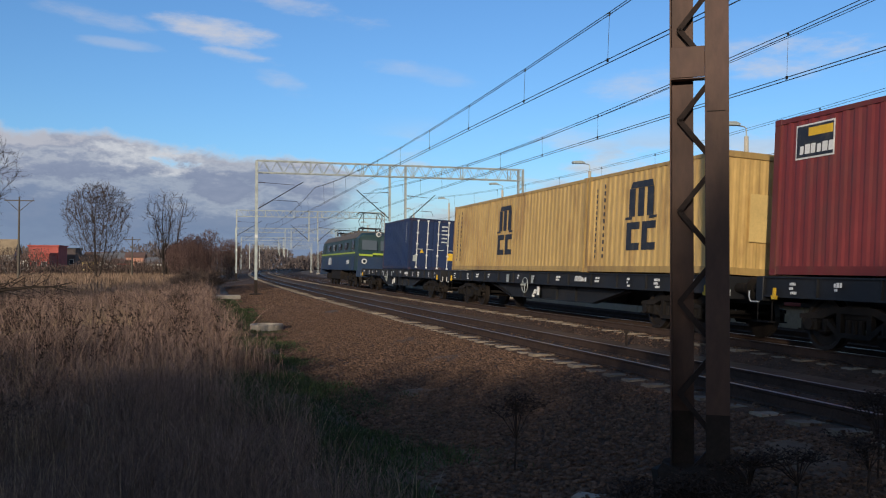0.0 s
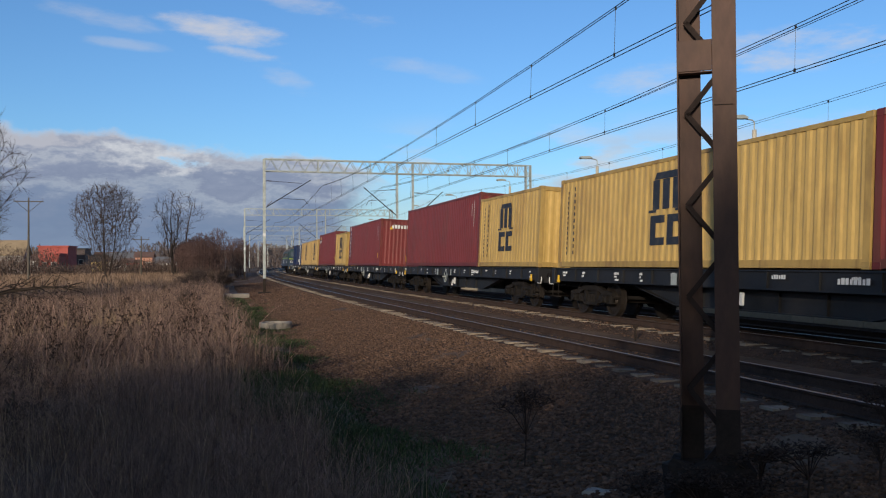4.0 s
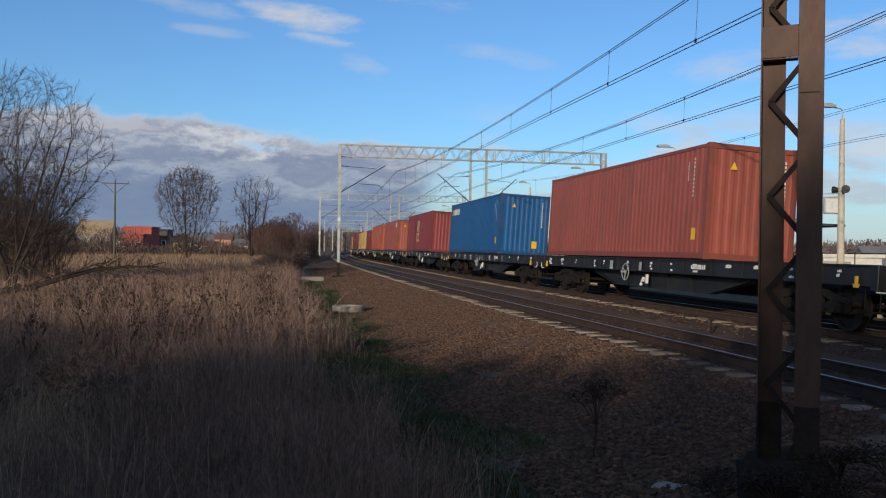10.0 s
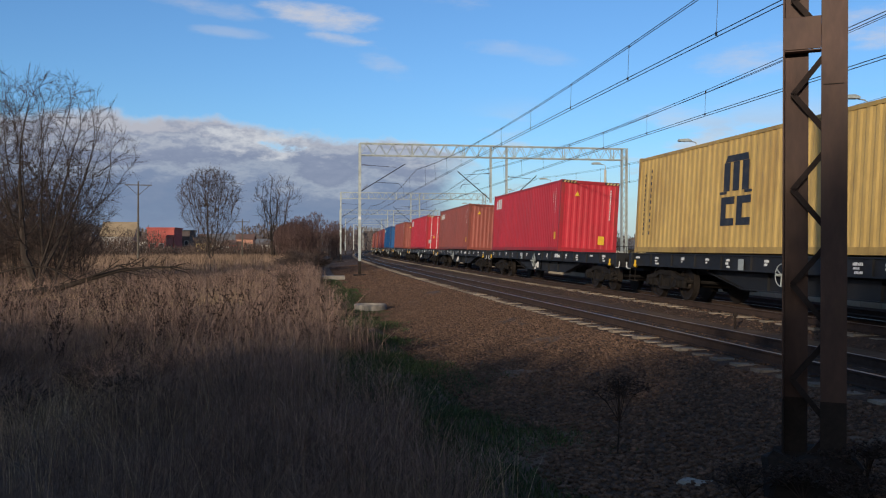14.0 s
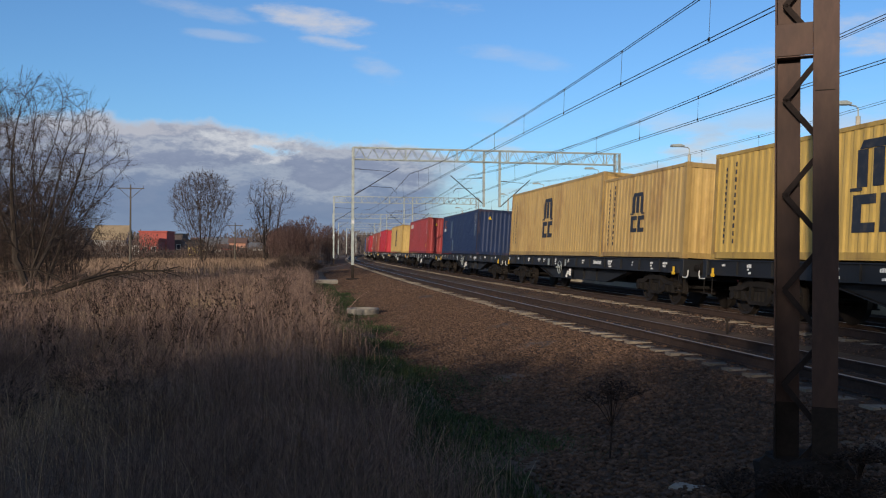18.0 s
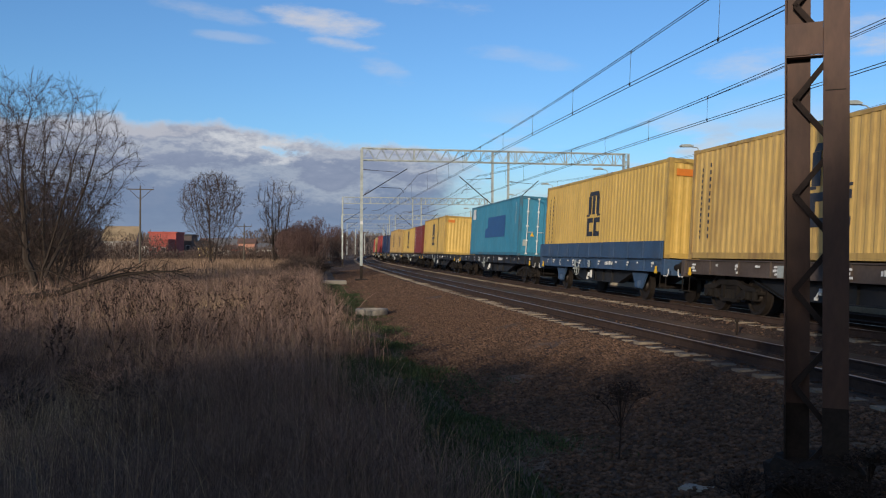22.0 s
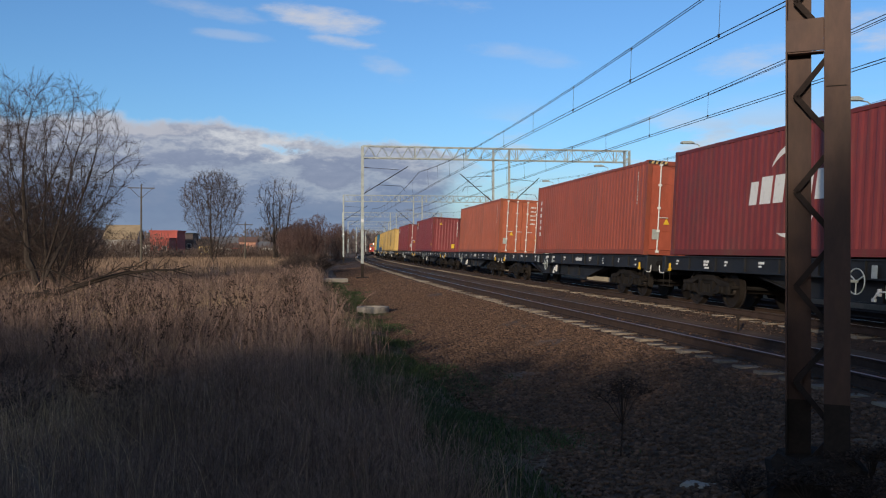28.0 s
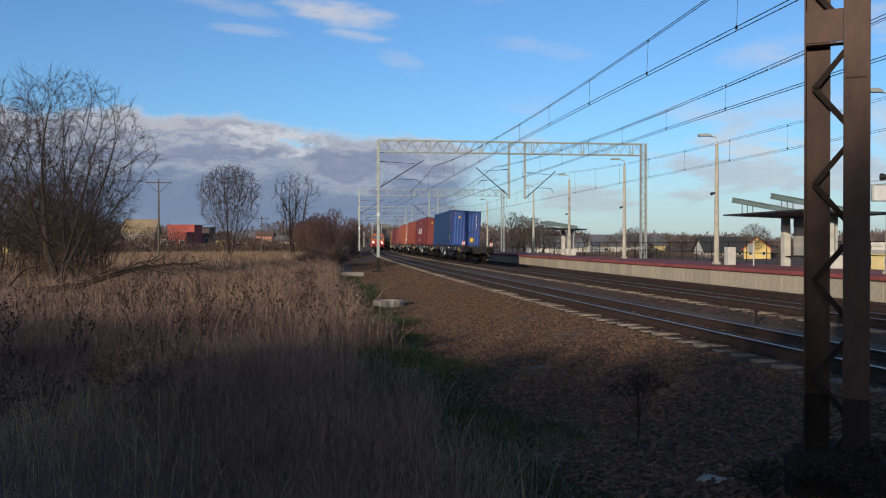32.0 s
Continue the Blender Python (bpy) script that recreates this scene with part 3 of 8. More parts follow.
def gantry(s, detail=True):
    """A portal over all three tracks; x runs to the right across the line, z 0 is the near track's rail height."""
    g = empty("overhead_gantry", on_line(s), label="grey steel lattice gantry spanning three tracks on slim posts", category="gantry", group="overhead line gantries")
    left, right, low, deep = -3.57, 14.80, 7.62, 0.78
    bm = bmesh.new()
    box(bm, left - 0.09, left + 0.09, -0.09, 0.09, -0.3, low + deep, 0.01)
    for z in (1.2, 2.4, 3.6, 4.8, 6.0):
        box(bm, left - 0.10, left + 0.10, -0.10, 0.10, z - 0.02, z + 0.02)
    post = part("left_post", bm, "galvanised", g)
    bm = bmesh.new()
    box(bm, left - 0.096, left + 0.096, -0.096, 0.096, -0.28, 0.6)
    part("tarred_foot", bm, "mast_tar", g, "dark tarred foot of the post")
    bm = bmesh.new()
    box(bm, left - 0.092, left + 0.092, -0.092, 0.092, 3.35, 3.55)
    part("number_plate", bm, "white_paint", g, "white plate on the post")
    p = part("right_post", lattice_post(low + deep + 0.55, 0.42, 0.3), "galvanised", g)
    p.matrix_basis = pose(right, 0, -0.5)
    b = part("beam", lattice_beam(right - left, deep, 0.55, 0.86), "galvanised", g)
    b.matrix_basis = pose(left, 0, low)
    for x in (left, right):
        bm = bmesh.new()
        box(bm, x - 0.42, x + 0.42, -0.42, 0.42, -1.1, -0.28 if x < 0 else -0.2, 0.03)
        part("footing", bm, "concrete" if x > 0 else "mast_tar", g)
    for x in (5.30, 6.40):
        bm = bmesh.new()
        box(bm, x - 0.07, x + 0.07, -0.07, 0.07, 4.57, low + deep)
        part("drop_post", bm, "galvanised", g)
    if detail:
        cantilever(g, left + 0.09, 1, 5.24, 2.8, CONTACT_H)
        cantilever(g, 5.23, -1, 4.8, 2.1, CONTACT_H)
        cantilever(g, 6.47, 1, 4.6, 1.95, CONTACT_H - 0.5)
    return g


for k, s in enumerate(GANTRY_S):
    gantry(s, k < 3)


def near_mast():
    """The rusty lattice mast that stands close to the camera: two channels laced with flat bars."""
    foot = line_point(1.12, -3.57)
    face = math.degrees(math.atan2(foot.x, foot.y))
    mast = empty("lattice_mast", Matrix.Translation((foot.x, foot.y, 0)) @ pose(0, 0, 0, 0, 0, -face), label="rusty brown lattice mast of two laced channels on a tarred foot", category="mast")
    top = 8.3
    for x, back in ((-0.137, True), (0.137, False)):
        for z0, z1, mat, name in ((-0.45, 0.36, "mast_tar", "tarred_foot"), (0.36, top, "mast_paint", "channel")):
            bm = bmesh.new()
            y = 1 if back else -1
            u = ((-0.09, 0.076), (0.09, 0.076), (0.092, 0.073), (0.092, -0.07), (0.080, -0.07), (0.078, 0.064), (-0.078, 0.064), (-0.080, -0.07), (-0.092, -0.07), (-0.092, 0.073))
            if back:
                u = u[:1] + ((0.092, 0.076), (0.092, 0.064)) + u[6:]
            prism(bm, [(x + a, b * y) for a, b in u], "z", z0, z1)
            part(name, bm, mat, mast)
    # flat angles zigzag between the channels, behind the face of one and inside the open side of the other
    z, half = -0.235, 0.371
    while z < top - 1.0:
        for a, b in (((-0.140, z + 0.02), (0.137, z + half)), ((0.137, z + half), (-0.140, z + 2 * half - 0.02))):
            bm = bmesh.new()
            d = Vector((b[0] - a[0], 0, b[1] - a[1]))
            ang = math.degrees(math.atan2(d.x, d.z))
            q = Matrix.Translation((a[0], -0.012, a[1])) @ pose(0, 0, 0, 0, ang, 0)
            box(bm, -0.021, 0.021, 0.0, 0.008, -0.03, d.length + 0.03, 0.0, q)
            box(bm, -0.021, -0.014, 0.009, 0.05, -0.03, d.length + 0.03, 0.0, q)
            # near-black bars: shade inside the mast is painted in
            part("lacing_bar", bm, "lacing_shaded", mast)
        z += 2 * half
    for z in (3.02, 6.6):
        bm = bmesh.new()
        box(bm, -0.225, 0.044, -0.060, -0.050, z + 0.05, z + 0.30, 0.002)
        box(bm, -0.215, 0.044, -0.049, 0.05, z + 0.04, z + 0.048)
        part("batten_plate", bm, "mast_paint", mast)
    for z in (2.78, 5.2):
        bm = bmesh.new()
        box(bm, 0.06, 0.20, -0.079, -0.0765, z, z + 0.008)
        part("weld_seam", bm, "mast_tar", mast)
    bm = bmesh.new()
    box(bm, -0.34, 0.32, -0.2, 0.34, -0.75, -0.06, 0.08)
    bmesh.ops.subdivide_edges(bm, edges=bm.edges[:], cuts=2, use_grid_fill=True)
    for v in bm.verts:
        v.co += Vector((0.05 * math.sin(v.co.y * 17 + v.co.z * 9), 0.05 * math.sin(v.co.x * 13 + v.co.z * 7), 0.035 * math.sin(v.co.x * 11 + v.co.y * 7)))
    part("footing", bm, "mast_tar", mast, "dark tarred concrete footing")
    return mast


near_mast()


def span_wires():
    """Contact wires, catenaries and droppers over all tracks, from support to support."""
    supports = (-101.4, -50.2, 1.12) + GANTRY_S
    for k, (u, dz, dc) in enumerate(TRACKS):
        ob = empty("overhead_wire", None, label="overhead contact wire hung on droppers from a sagging catenary", category="cable", group="overhead wires")
        off = (CONTACT_H * math.sin(CANT) if k < 2 else 0) * 0.6
        contact, carrier = bmesh.new(), bmesh.new()
        cpts, mpts, drops = [], [], []
        for i in range(len(supports) - 1):
            a, b = supports[i], supports[i + 1]
            sa, sb = (0.12 if i % 2 else -0.12), (-0.12 if i % 2 else 0.12)
            steps = 12
            for j in range(steps + (i == len(supports) - 2)):
                t = j / steps
                s = a + (b - a) * t
                w = u + off + sa + (sb - sa) * t
                cpts.append(line_point(s, w, CONTACT_H + dz))
                mpts.append(line_point(s, w * 0.5 + (u + off) * 0.5, CATENARY_H + dz + dc - 0.74 * 4 * t * (1 - t)))
                if 0 < j < steps:
                    drops.append((cpts[-1].copy(), mpts[-1].copy()))
        for y_off in (-0.02, 0.02):
            sweep(contact, [p + Vector((y_off * 1.3, 0, -y_off * 1.2)) for p in cpts], 0.010 if k < 2 else 0.006, 4)
            sweep(carrier, [p + Vector((y_off, 0, -y_off * (1.3 if k else 0.5))) for p in mpts], 0.010 if k < 2 else 0.006, 4)
        part("contact_wire", contact, "wire", ob)
        part("catenary", carrier, "wire", ob)
        for p, q in drops:
            if 0 < p.y < 130:
                bm = bmesh.new()
                rod(bm, p, q, 0.005, 4)
                box(bm, p.x - 0.014, p.x + 0.014, p.y - 0.025, p.y + 0.025, p.z - 0.01, p.z + 0.06)
                box(bm, q.x - 0.014, q.x + 0.014, q.y - 0.02, q.y + 0.02, q.z - 0.04, q.z + 0.02)
                part("dropper", bm, "wire", ob)
    # a feeder beside the far track
    ob = empty("feeder_wire", None, label="thin slack feeder wire along the tracks", category="cable")
    bm = bmesh.new()
    pts = []
    for i in range(len(supports) - 1):
        a, b = supports[i], supports[i + 1]
        for j in range(12 + (i == len(supports) - 2)):
            t = j / 12
            pts.append(line_point(a + (b - a) * t, 5.65, 7.3 - 0.8 * 4 * t * (1 - t)))
    sweep(bm, pts, 0.008, 4)
    part("wire", bm, "wire", ob)


span_wires()


# ---- platform ----
PLAT_S0, PLAT_S1 = -70.0, 104.0


def make_platform():
    p = empty("platform", None, label="low railway platform with red edge slabs on pale concrete wall panels", category="platform", kind="structure")
    ob = strip("paving", spaced(PLAT_S0, PLAT_S1), [(EDGE_U + 0.55, PLATFORM_Z), (EDGE_U + 2.5, PLATFORM_Z + 0.02), (EDGE_U + 4.25, PLATFORM_Z), (EDGE_U + 4.25, -0.9)], "paving")
    ob.parent = p
    core = strip("footing_wall", spaced(PLAT_S0, PLAT_S1), [(EDGE_U + 0.04, -0.9), (EDGE_U + 0.04, PLATFORM_Z - 0.15), (EDGE_U + 0.6, PLATFORM_Z - 0.02)], "concrete")
    core.parent = p

    def panel():
        bm = bmesh.new()
        box(bm, -0.07, 0.07, -0.49, 0.49, -0.55, PLATFORM_Z - 0.16, 0.012)
        return bm

    def slab():
        bm = bmesh.new()
        box(bm, -0.20, 0.52, -0.494, 0.494, PLATFORM_Z - 0.145, PLATFORM_Z + 0.006, 0.012)
        return bm
    pm, sm = coloured("wall_panel", "platform_wall", panel), coloured("edge_slab", "platform_edge", slab)
    s = 4.0
    while s < PLAT_S1:
        for name, me in (("wall_panel", pm), ("edge_slab", sm)):
            o = part_mesh(name, me, None, p)
            o.matrix_basis = on_line(s, EDGE_U)
        s += 1.0
    for name, mat, prof in (("wall_rest", "platform_wall", [(EDGE_U - 0.07, -0.55), (EDGE_U - 0.07, PLATFORM_Z - 0.16)]), ("edge_rest", "platform_edge", [(EDGE_U - 0.2, PLATFORM_Z - 0.145), (EDGE_U - 0.2, PLATFORM_Z + 0.006), (EDGE_U + 0.52, PLATFORM_Z + 0.006)])):
        o = strip(name, spaced(PLAT_S0, 3.5), prof, mat, kind="stuff")
        o.parent = p


make_platform()


def lamp_post(s, u, height, horn=False):
    p = empty("platform_lamp", on_line(s, u, PLATFORM_Z), label="pale concrete lamp post with arm and two horn speakers" if horn else "tall pale concrete lamp post with a single arm", category="lamp post", group="platform lamps")
    bm = bmesh.new()
    rod(bm, (0, 0, 0), (0, 0, height), 0.13, 12, 0.075)
    box(bm, -0.16, 0.16, -0.16, 0.16, 0, 0.14, 0.03)
    part("post", bm, "lamp_concrete", p)
    part("arm", _tube([(0, 0, height - 0.1), (0, 0, height + 0.28), (-0.08, 0, height + 0.34), (-0.38, 0, height + 0.38)], 0.024), "galvanised", p)
    bm = bmesh.new()
    prism(bm, ((-0.95, 0.41), (-0.92, 0.49), (-0.5, 0.52), (-0.3, 0.44), (-0.34, 0.39), (-0.9, 0.37)), "y", -0.13, 0.13)
    bmesh.ops.translate(bm, verts=bm.verts[:], vec=(0, 0, height - 0.02))
    part("lamp_head", bm, "galvanised", p, "pale grey lamp head")
    if horn:
        for sy in (-1, 1):
            bm = bmesh.new()
            rod(bm, (0.03, sy * 0.1, 3.25), (-0.07, sy * 0.32, 3.25), 0.05, 12, 0.14)
            rod(bm, (0.03, sy * 0.1, 3.25), (0.08, sy * 0.02, 3.25), 0.05, 10)
            part("horn_speaker", bm, "wagon_black", p)
        bm = bmesh.new()
        box(bm, -0.66, -0.14, -0.06, 0.06, 2.42, 2.98, 0.02)
        part("notice_box", bm, "galvanised", p, "pale flat box on the post")
        bm = bmesh.new()
        box(bm, -0.62, -0.18, -0.068, -0.061, 2.46, 2.94)
        part("face", bm, "white_paint", p)
        bm = bmesh.new()
        for z in (2.96, 3.08):
            rod(bm, (-0.8, 0, z), (0, 0, z + 0.06), 0.015, 5)
        part("bracket", bm, "galvanised", p)
    else:
        bm = bmesh.new()
        rod(bm, (-0.12, -0.04, 3.5), (-0.32, -0.09, 3.44), 0.035, 8, 0.08)
        rod(bm, (0, 0, 3.5), (-0.15, -0.05, 3.5), 0.03, 6)
        part("speaker", bm, "wagon_black", p)
    return p


M["lamp_concrete"] = material("lamp_concrete", (0.50, 0.46, 0.38), 0.9, vary=0.18, scale=2.0, bump=0.003, dirt=(0.3, 0.27, 0.22), dirt_amount=0.5)
for s, u, h, horn in ((34.3, 11.9, 5.88, False), (50.3, 12.95, 6.3, False), (64.0, 13.0, 6.35, False), (77.0, 13.0, 6.3, False), (104.0, 13.0, 6.3, False), (20.8, 11.42, 5.66, True)):
    lamp_post(s, u, h, horn)


def shelter(s, u, length, depth):
    """A waiting shelter: concrete uprights, a thin dark canopy hung from sloping beams, back panels and a bench."""
    h = empty("waiting_shelter", on_line(s, u, PLATFORM_Z), label="open waiting shelter with pale uprights and dark thin canopy", category="shelter", group="platform shelters")
    for y in (-length * 0.25, length * 0.25):
        bm = bmesh.new()
        box(bm, -0.15, 0.15, y - 0.17, y + 0.17, 0, 1.86, 0.015)
        part("upright", bm, "white_wall", h)
        bm = bmesh.new()
        box(bm, -0.14, 0.14, y - 0.16, y + 0.16, 1.86, 2.2, 0.01)
        part("upright_head", bm, "shelter_grey", h)
        bm = bmesh.new()
        q = Matrix.Translation((-0.6, y, 2.54)) @ pose(0, 0, 0, 0, 9.5, 0)
        for z in (0.0, 0.2):
            box(bm, -depth * 0.48, depth * 0.42, -0.08, 0.08, z, z + 0.02, 0, q)
        box(bm, -depth * 0.48, depth * 0.42, -0.01, 0.01, 0.02, 0.2, 0, q)
        part("canopy_beam", bm, "shelter_grey", h)
        for x in (-depth * 0.50, -depth * 0.44, -depth * 0.38):
            bm = bmesh.new()
            rod(bm, (x, y, 2.34), (x, y, 2.54 - (x + 0.6) * 0.165), 0.025, 6)
            part("hanger", bm, "shelter_grey", h)
    bm = bmesh.new()
    prism(bm, ((-depth * 0.52, 2.32), (depth * 0.42, 2.18), (depth * 0.42, 2.28), (-depth * 0.52, 2.38)), "y", -length / 2, length / 2)
    part("canopy", bm, "shelter_roof", h)
    bm = bmesh.new()
    box(bm, 0.35, 0.45, -length * 0.24, length * 0.24, 0.5, 1.75)
    part("back_panel", bm, "shelter_panel", h)
    bm = bmesh.new()
    box(bm, 0.34, 0.46, -length * 0.24, length * 0.24, 1.75, 2.2)
    part("upper_panel", bm, "shelter_grey", h)
    bm = bmesh.new()
    box(bm, -0.35, 0.5, -length * 0.36, -length * 0.17, 0, 0.55, 0.01)
    part("planter_wall", bm, "white_wall", h)
    for k in range(4):
        bm = bmesh.new()
        box(bm, -0.12 + 0.11 * k, -0.03 + 0.11 * k, -length * 0.16, length * 0.22, 0.43, 0.47)
        part("bench_slat", bm, "bogie", h)
    for k in range(3):
        bm = bmesh.new()
        box(bm, 0.30, 0.335, -length * 0.16, length * 0.22, 0.6 + 0.13 * k, 0.69 + 0.13 * k)
        part("bench_slat", bm, "shelter_panel", h)
    return h


M["white_wall"] = material("white_wall", (0.62, 0.60, 0.55), 0.85, vary=0.12, scale=1.5, bump=0.002, dirt=(0.4, 0.37, 0.32), dirt_amount=0.5)
M["shelter_grey"] = material("shelter_grey", (0.16, 0.22, 0.22), 0.6, vary=0.15, scale=2.0)
M["shelter_roof"] = material("shelter_roof", (0.035, 0.045, 0.05), 0.7, vary=0.2, scale=2.0)
M["shelter_panel"] = material("shelter_panel", (0.48, 0.47, 0.43), 0.8, vary=0.15, scale=2.0)
M["sign_blue"] = material("sign_blue", (0.05, 0.16, 0.42), 0.5, vary=0.1)
M["sign_white"] = material("sign_white", (0.75, 0.75, 0.72), 0.5, vary=0.05)
shelter(29.3, 13.6, 6.6, 4.2)
shelter(67.5, 13.7, 3.8, 3.2)


def station_sign():
    g = empty("station_sign", on_line(16.6, 11.9, PLATFORM_Z) @ pose(0, 0, 0, 0, 0, 8), label="white station name board between two blue hooped posts", category="sign")
    for y in (-1.55, 1.55):
        bm = bmesh.new()
        sweep(bm, [(0, y - 0.16, 0), (0, y - 0.16, 2.5)] + [(0, y - 0.16 * math.cos(a), 2.5 + 0.16 * math.sin(a)) for a in (0.5, 1.05, 1.57, 2.1, 2.65)] + [(0, y + 0.16, 2.5), (0, y + 0.16, 0)], 0.04, 8)
        for z in (1.3, 1.75, 2.2):
            rod(bm, (0, y - 0.16, z), (0, y + 0.16, z), 0.022, 6)
        part("post", bm, "sign_blue", g)
    bm = bmesh.new()
    box(bm, -0.03, 0.03, -1.36, 1.36, 1.75, 2.3, 0.005)
    part("board", bm, "sign_white", g)
    t = part("lettering", text_mesh("SKOWARCZ", 0.42, 0.003, 1.05), "black_paint", g)
    t.matrix_basis = Matrix.Translation((-0.036, 0, 2.02)) @ pose(0, 0, 0, 0, 0, -90)
    return g


station_sign()


def platform_fence():
    f = empty("platform_fence", None, label="dark steel railing along the back of the platform", category="fence")
    s0, s1 = -10.0, 100.0
    for z in (0.55, 1.1):
        bm = bmesh.new()
        sweep(bm, [line_point(s, EDGE_U + 4.0, PLATFORM_Z + z) for s in np.arange(s0, s1, 4)], 0.018, 5)
        part("rail", bm, "bogie", f)
    def post():
        bm = bmesh.new()
        rod(bm, (0, 0, 0), (0, 0, 1.14), 0.022, 6)
        return bm
    me = coloured("fence_post", "bogie", post)
    for s in np.arange(s0, s1, 2.0):
        o = part_mesh("post", me, None, f)
        o.matrix_basis = on_line(float(s), EDGE_U + 4.0, PLATFORM_Z)


platform_fence()


def small_things():
    # a concrete well ring in the grass
    x, y = -1.73, 27.2
    z = float(ground_z(x, y))
    w = empty("well_ring", pose(x, y, z), label="weathered concrete well ring standing in the grass", category="well")
    bm = bmesh.new()
    n = 28
    prof = ((0.50, -0.3), (0.52, 0.24), (0.50, 0.27), (0.40, 0.27), (0.38, -0.3))
    rings = [[bm.verts.new((r * math.cos(k * math.tau / n), r * math.sin(k * math.tau / n), h)) for k in range(n)] for r, h in prof]
    for a, b in zip(rings, rings[1:]):
        for k in range(n):
            bm.faces.new((a[k], a[(k + 1) % n], b[(k + 1) % n], b[k]))
    bmesh.ops.recalc_face_normals(bm, faces=bm.faces[:])
    part("ring", bm, "concrete", w)
    bm = bmesh.new()
    rod(bm, (0, 0, 0.16), (0, 0, 0.22), 0.385, 24)
    part("lid", bm, "concrete", w)
    # a broken concrete post lying near the mast
    x, y = 2.28, 7.1
    z = float(ground_z(x, y))
    b = empty("concrete_block", pose(x, y, z + 0.03, 0, 6, -24), label="broken pale concrete block in the gravel", category="block")
    bm = bmesh.new()
    box(bm, -0.14, 0.14, -0.10, 0.10, -0.35, 0.06, 0.025)
    bm.verts.ensure_lookup_table()
    for v in bm.verts:
        v.co += Vector((0.02 * math.sin(v.co.y * 31), 0.02 * math.sin(v.co.x * 27), 0.012 * math.sin(v.co.x * 19)))
    part("block", bm, "concrete", b)
    # flat slab in the grass beside the gantry post
    x, y = -5.67, 52.0
    z = float(ground_z(x, y))
    b = empty("concrete_slab", pose(x, y, z + 0.1, 0, 0, 10), label="pale concrete slab lying in the grass", category="slab")
    bm = bmesh.new()
    box(bm, -0.8, 0.8, -0.4, 0.4, -0.2, 0.12, 0.03)
    part("slab", bm, "concrete", b)
    # a pillar and a small board on a post, on the platform
    b = empty("concrete_pillar", on_line(33.4, 12.15, PLATFORM_Z), label="short pale concrete pillar beside a lamp post", category="pillar")
    bm = bmesh.new()
    box(bm, -0.2, 0.2, -0.2, 0.2, 0, 0.86, 0.02)
    part("pillar", bm, "white_wall", b)
    b = empty("notice_board", on_line(31.6, 12.4, PLATFORM_Z), label="small pale notice board on a slim post", category="sign")
    bm = bmesh.new()
    rod(bm, (0, 0, 0), (0, 0, 1.15), 0.03, 8)
    part("post", bm, "white_wall", b)
    bm = bmesh.new()
    box(bm, -0.03, 0.03, 0.032, 0.52, 0.62, 1.02, 0.006)
    part("board", bm, "shelter_panel", b)
    # a marker stake between the tracks
    p = line_point(12.0, 1.85)
    b = empty("marker_stake", pose(p.x, p.y, -0.3), label="thin dark iron stake between the tracks", category="stake")
    bm = bmesh.new()
    rod(bm, (0, 0, 0), (0.01, 0, 0.42), 0.022, 6)
    box(bm, -0.035, 0.055, -0.03, 0.03, 0.36, 0.44, 0.008)
    part("stake", bm, "mast_tar", b)


small_things()

# ---- the container train ----
def run_of_train(t):
    """Metres that the container train has gone by t seconds; it gathers speed a little."""
    a = t / 32.0
    return 547.946 * a + 51.056 * a * a - 7.368 * a ** 3


FLOOR_H = 1.28      # underside of a container over the rails
SILL_LOW, SILL_HIGH = 0.88, 1.262
MOVERS = []         # (thing, metres along the train, side offset, height, lean)


COLOURS = {}


def paint(name, base, dirt=(0.10, 0.06, 0.045), amount=0.45):
    COLOURS[name] = tuple(base)
    if name not in M:
        M[name] = material(name, tuple(base), 0.5, vary=0.16, scale=0.9, bump=0.0015, bump_scale=18.0, dirt=dirt, dirt_amount=amount, dirt_scale=1.3, stretch=(1, 1, 0.45), piece=0.05, runs=tuple(0.4 * v + 0.5 * d for v, d in zip(base, dirt)), runs_amount=min(0.75, amount))
        M[name].node_tree.nodes["Principled BSDF"].inputs["Specular IOR Level"].default_value = 0.35
    return name


def corrugated(bm, length, z0, z1, n, depth, place):
    """A wall of trapezoid ribs, length along a, from z0 to z1; place(a, out, z) gives the point."""
    pitch = length / n
    prof = []
    for i in range(n):
        a = -length / 2 + i * pitch
        prof += [(a, 0.0), (a + pitch * 0.30, 0.0), (a + pitch * 0.5, -depth), (a + pitch * 0.80, -depth)]
    prof.append((length / 2, 0.0))
    lo = [bm.verts.new(place(a, d, z0)) for a, d in prof]
    hi = [bm.verts.new(place(a, d, z1)) for a, d in prof]
    for i in range(len(prof) - 1):
        bm.faces.new((lo[i], lo[i + 1], hi[i + 1], hi[i]))


def side_wall(length, height, side):
    bm = bmesh.new()
    n = round(length / 0.278)
    corrugated(bm, length - 0.30, 0.16, height - 0.10, n, 0.017, lambda a, d, z: (side * (1.205 + d), a if side < 0 else -a, z))
    bmesh.ops.recalc_face_normals(bm, faces=bm.faces[:])
    return bm


def end_wall(length, height):
    bm = bmesh.new()
    corrugated(bm, 2.16, 0.16, height - 0.12, 9, 0.014, lambda a, d, z: (a, -length / 2 + 0.035 - d, z))
    return bm


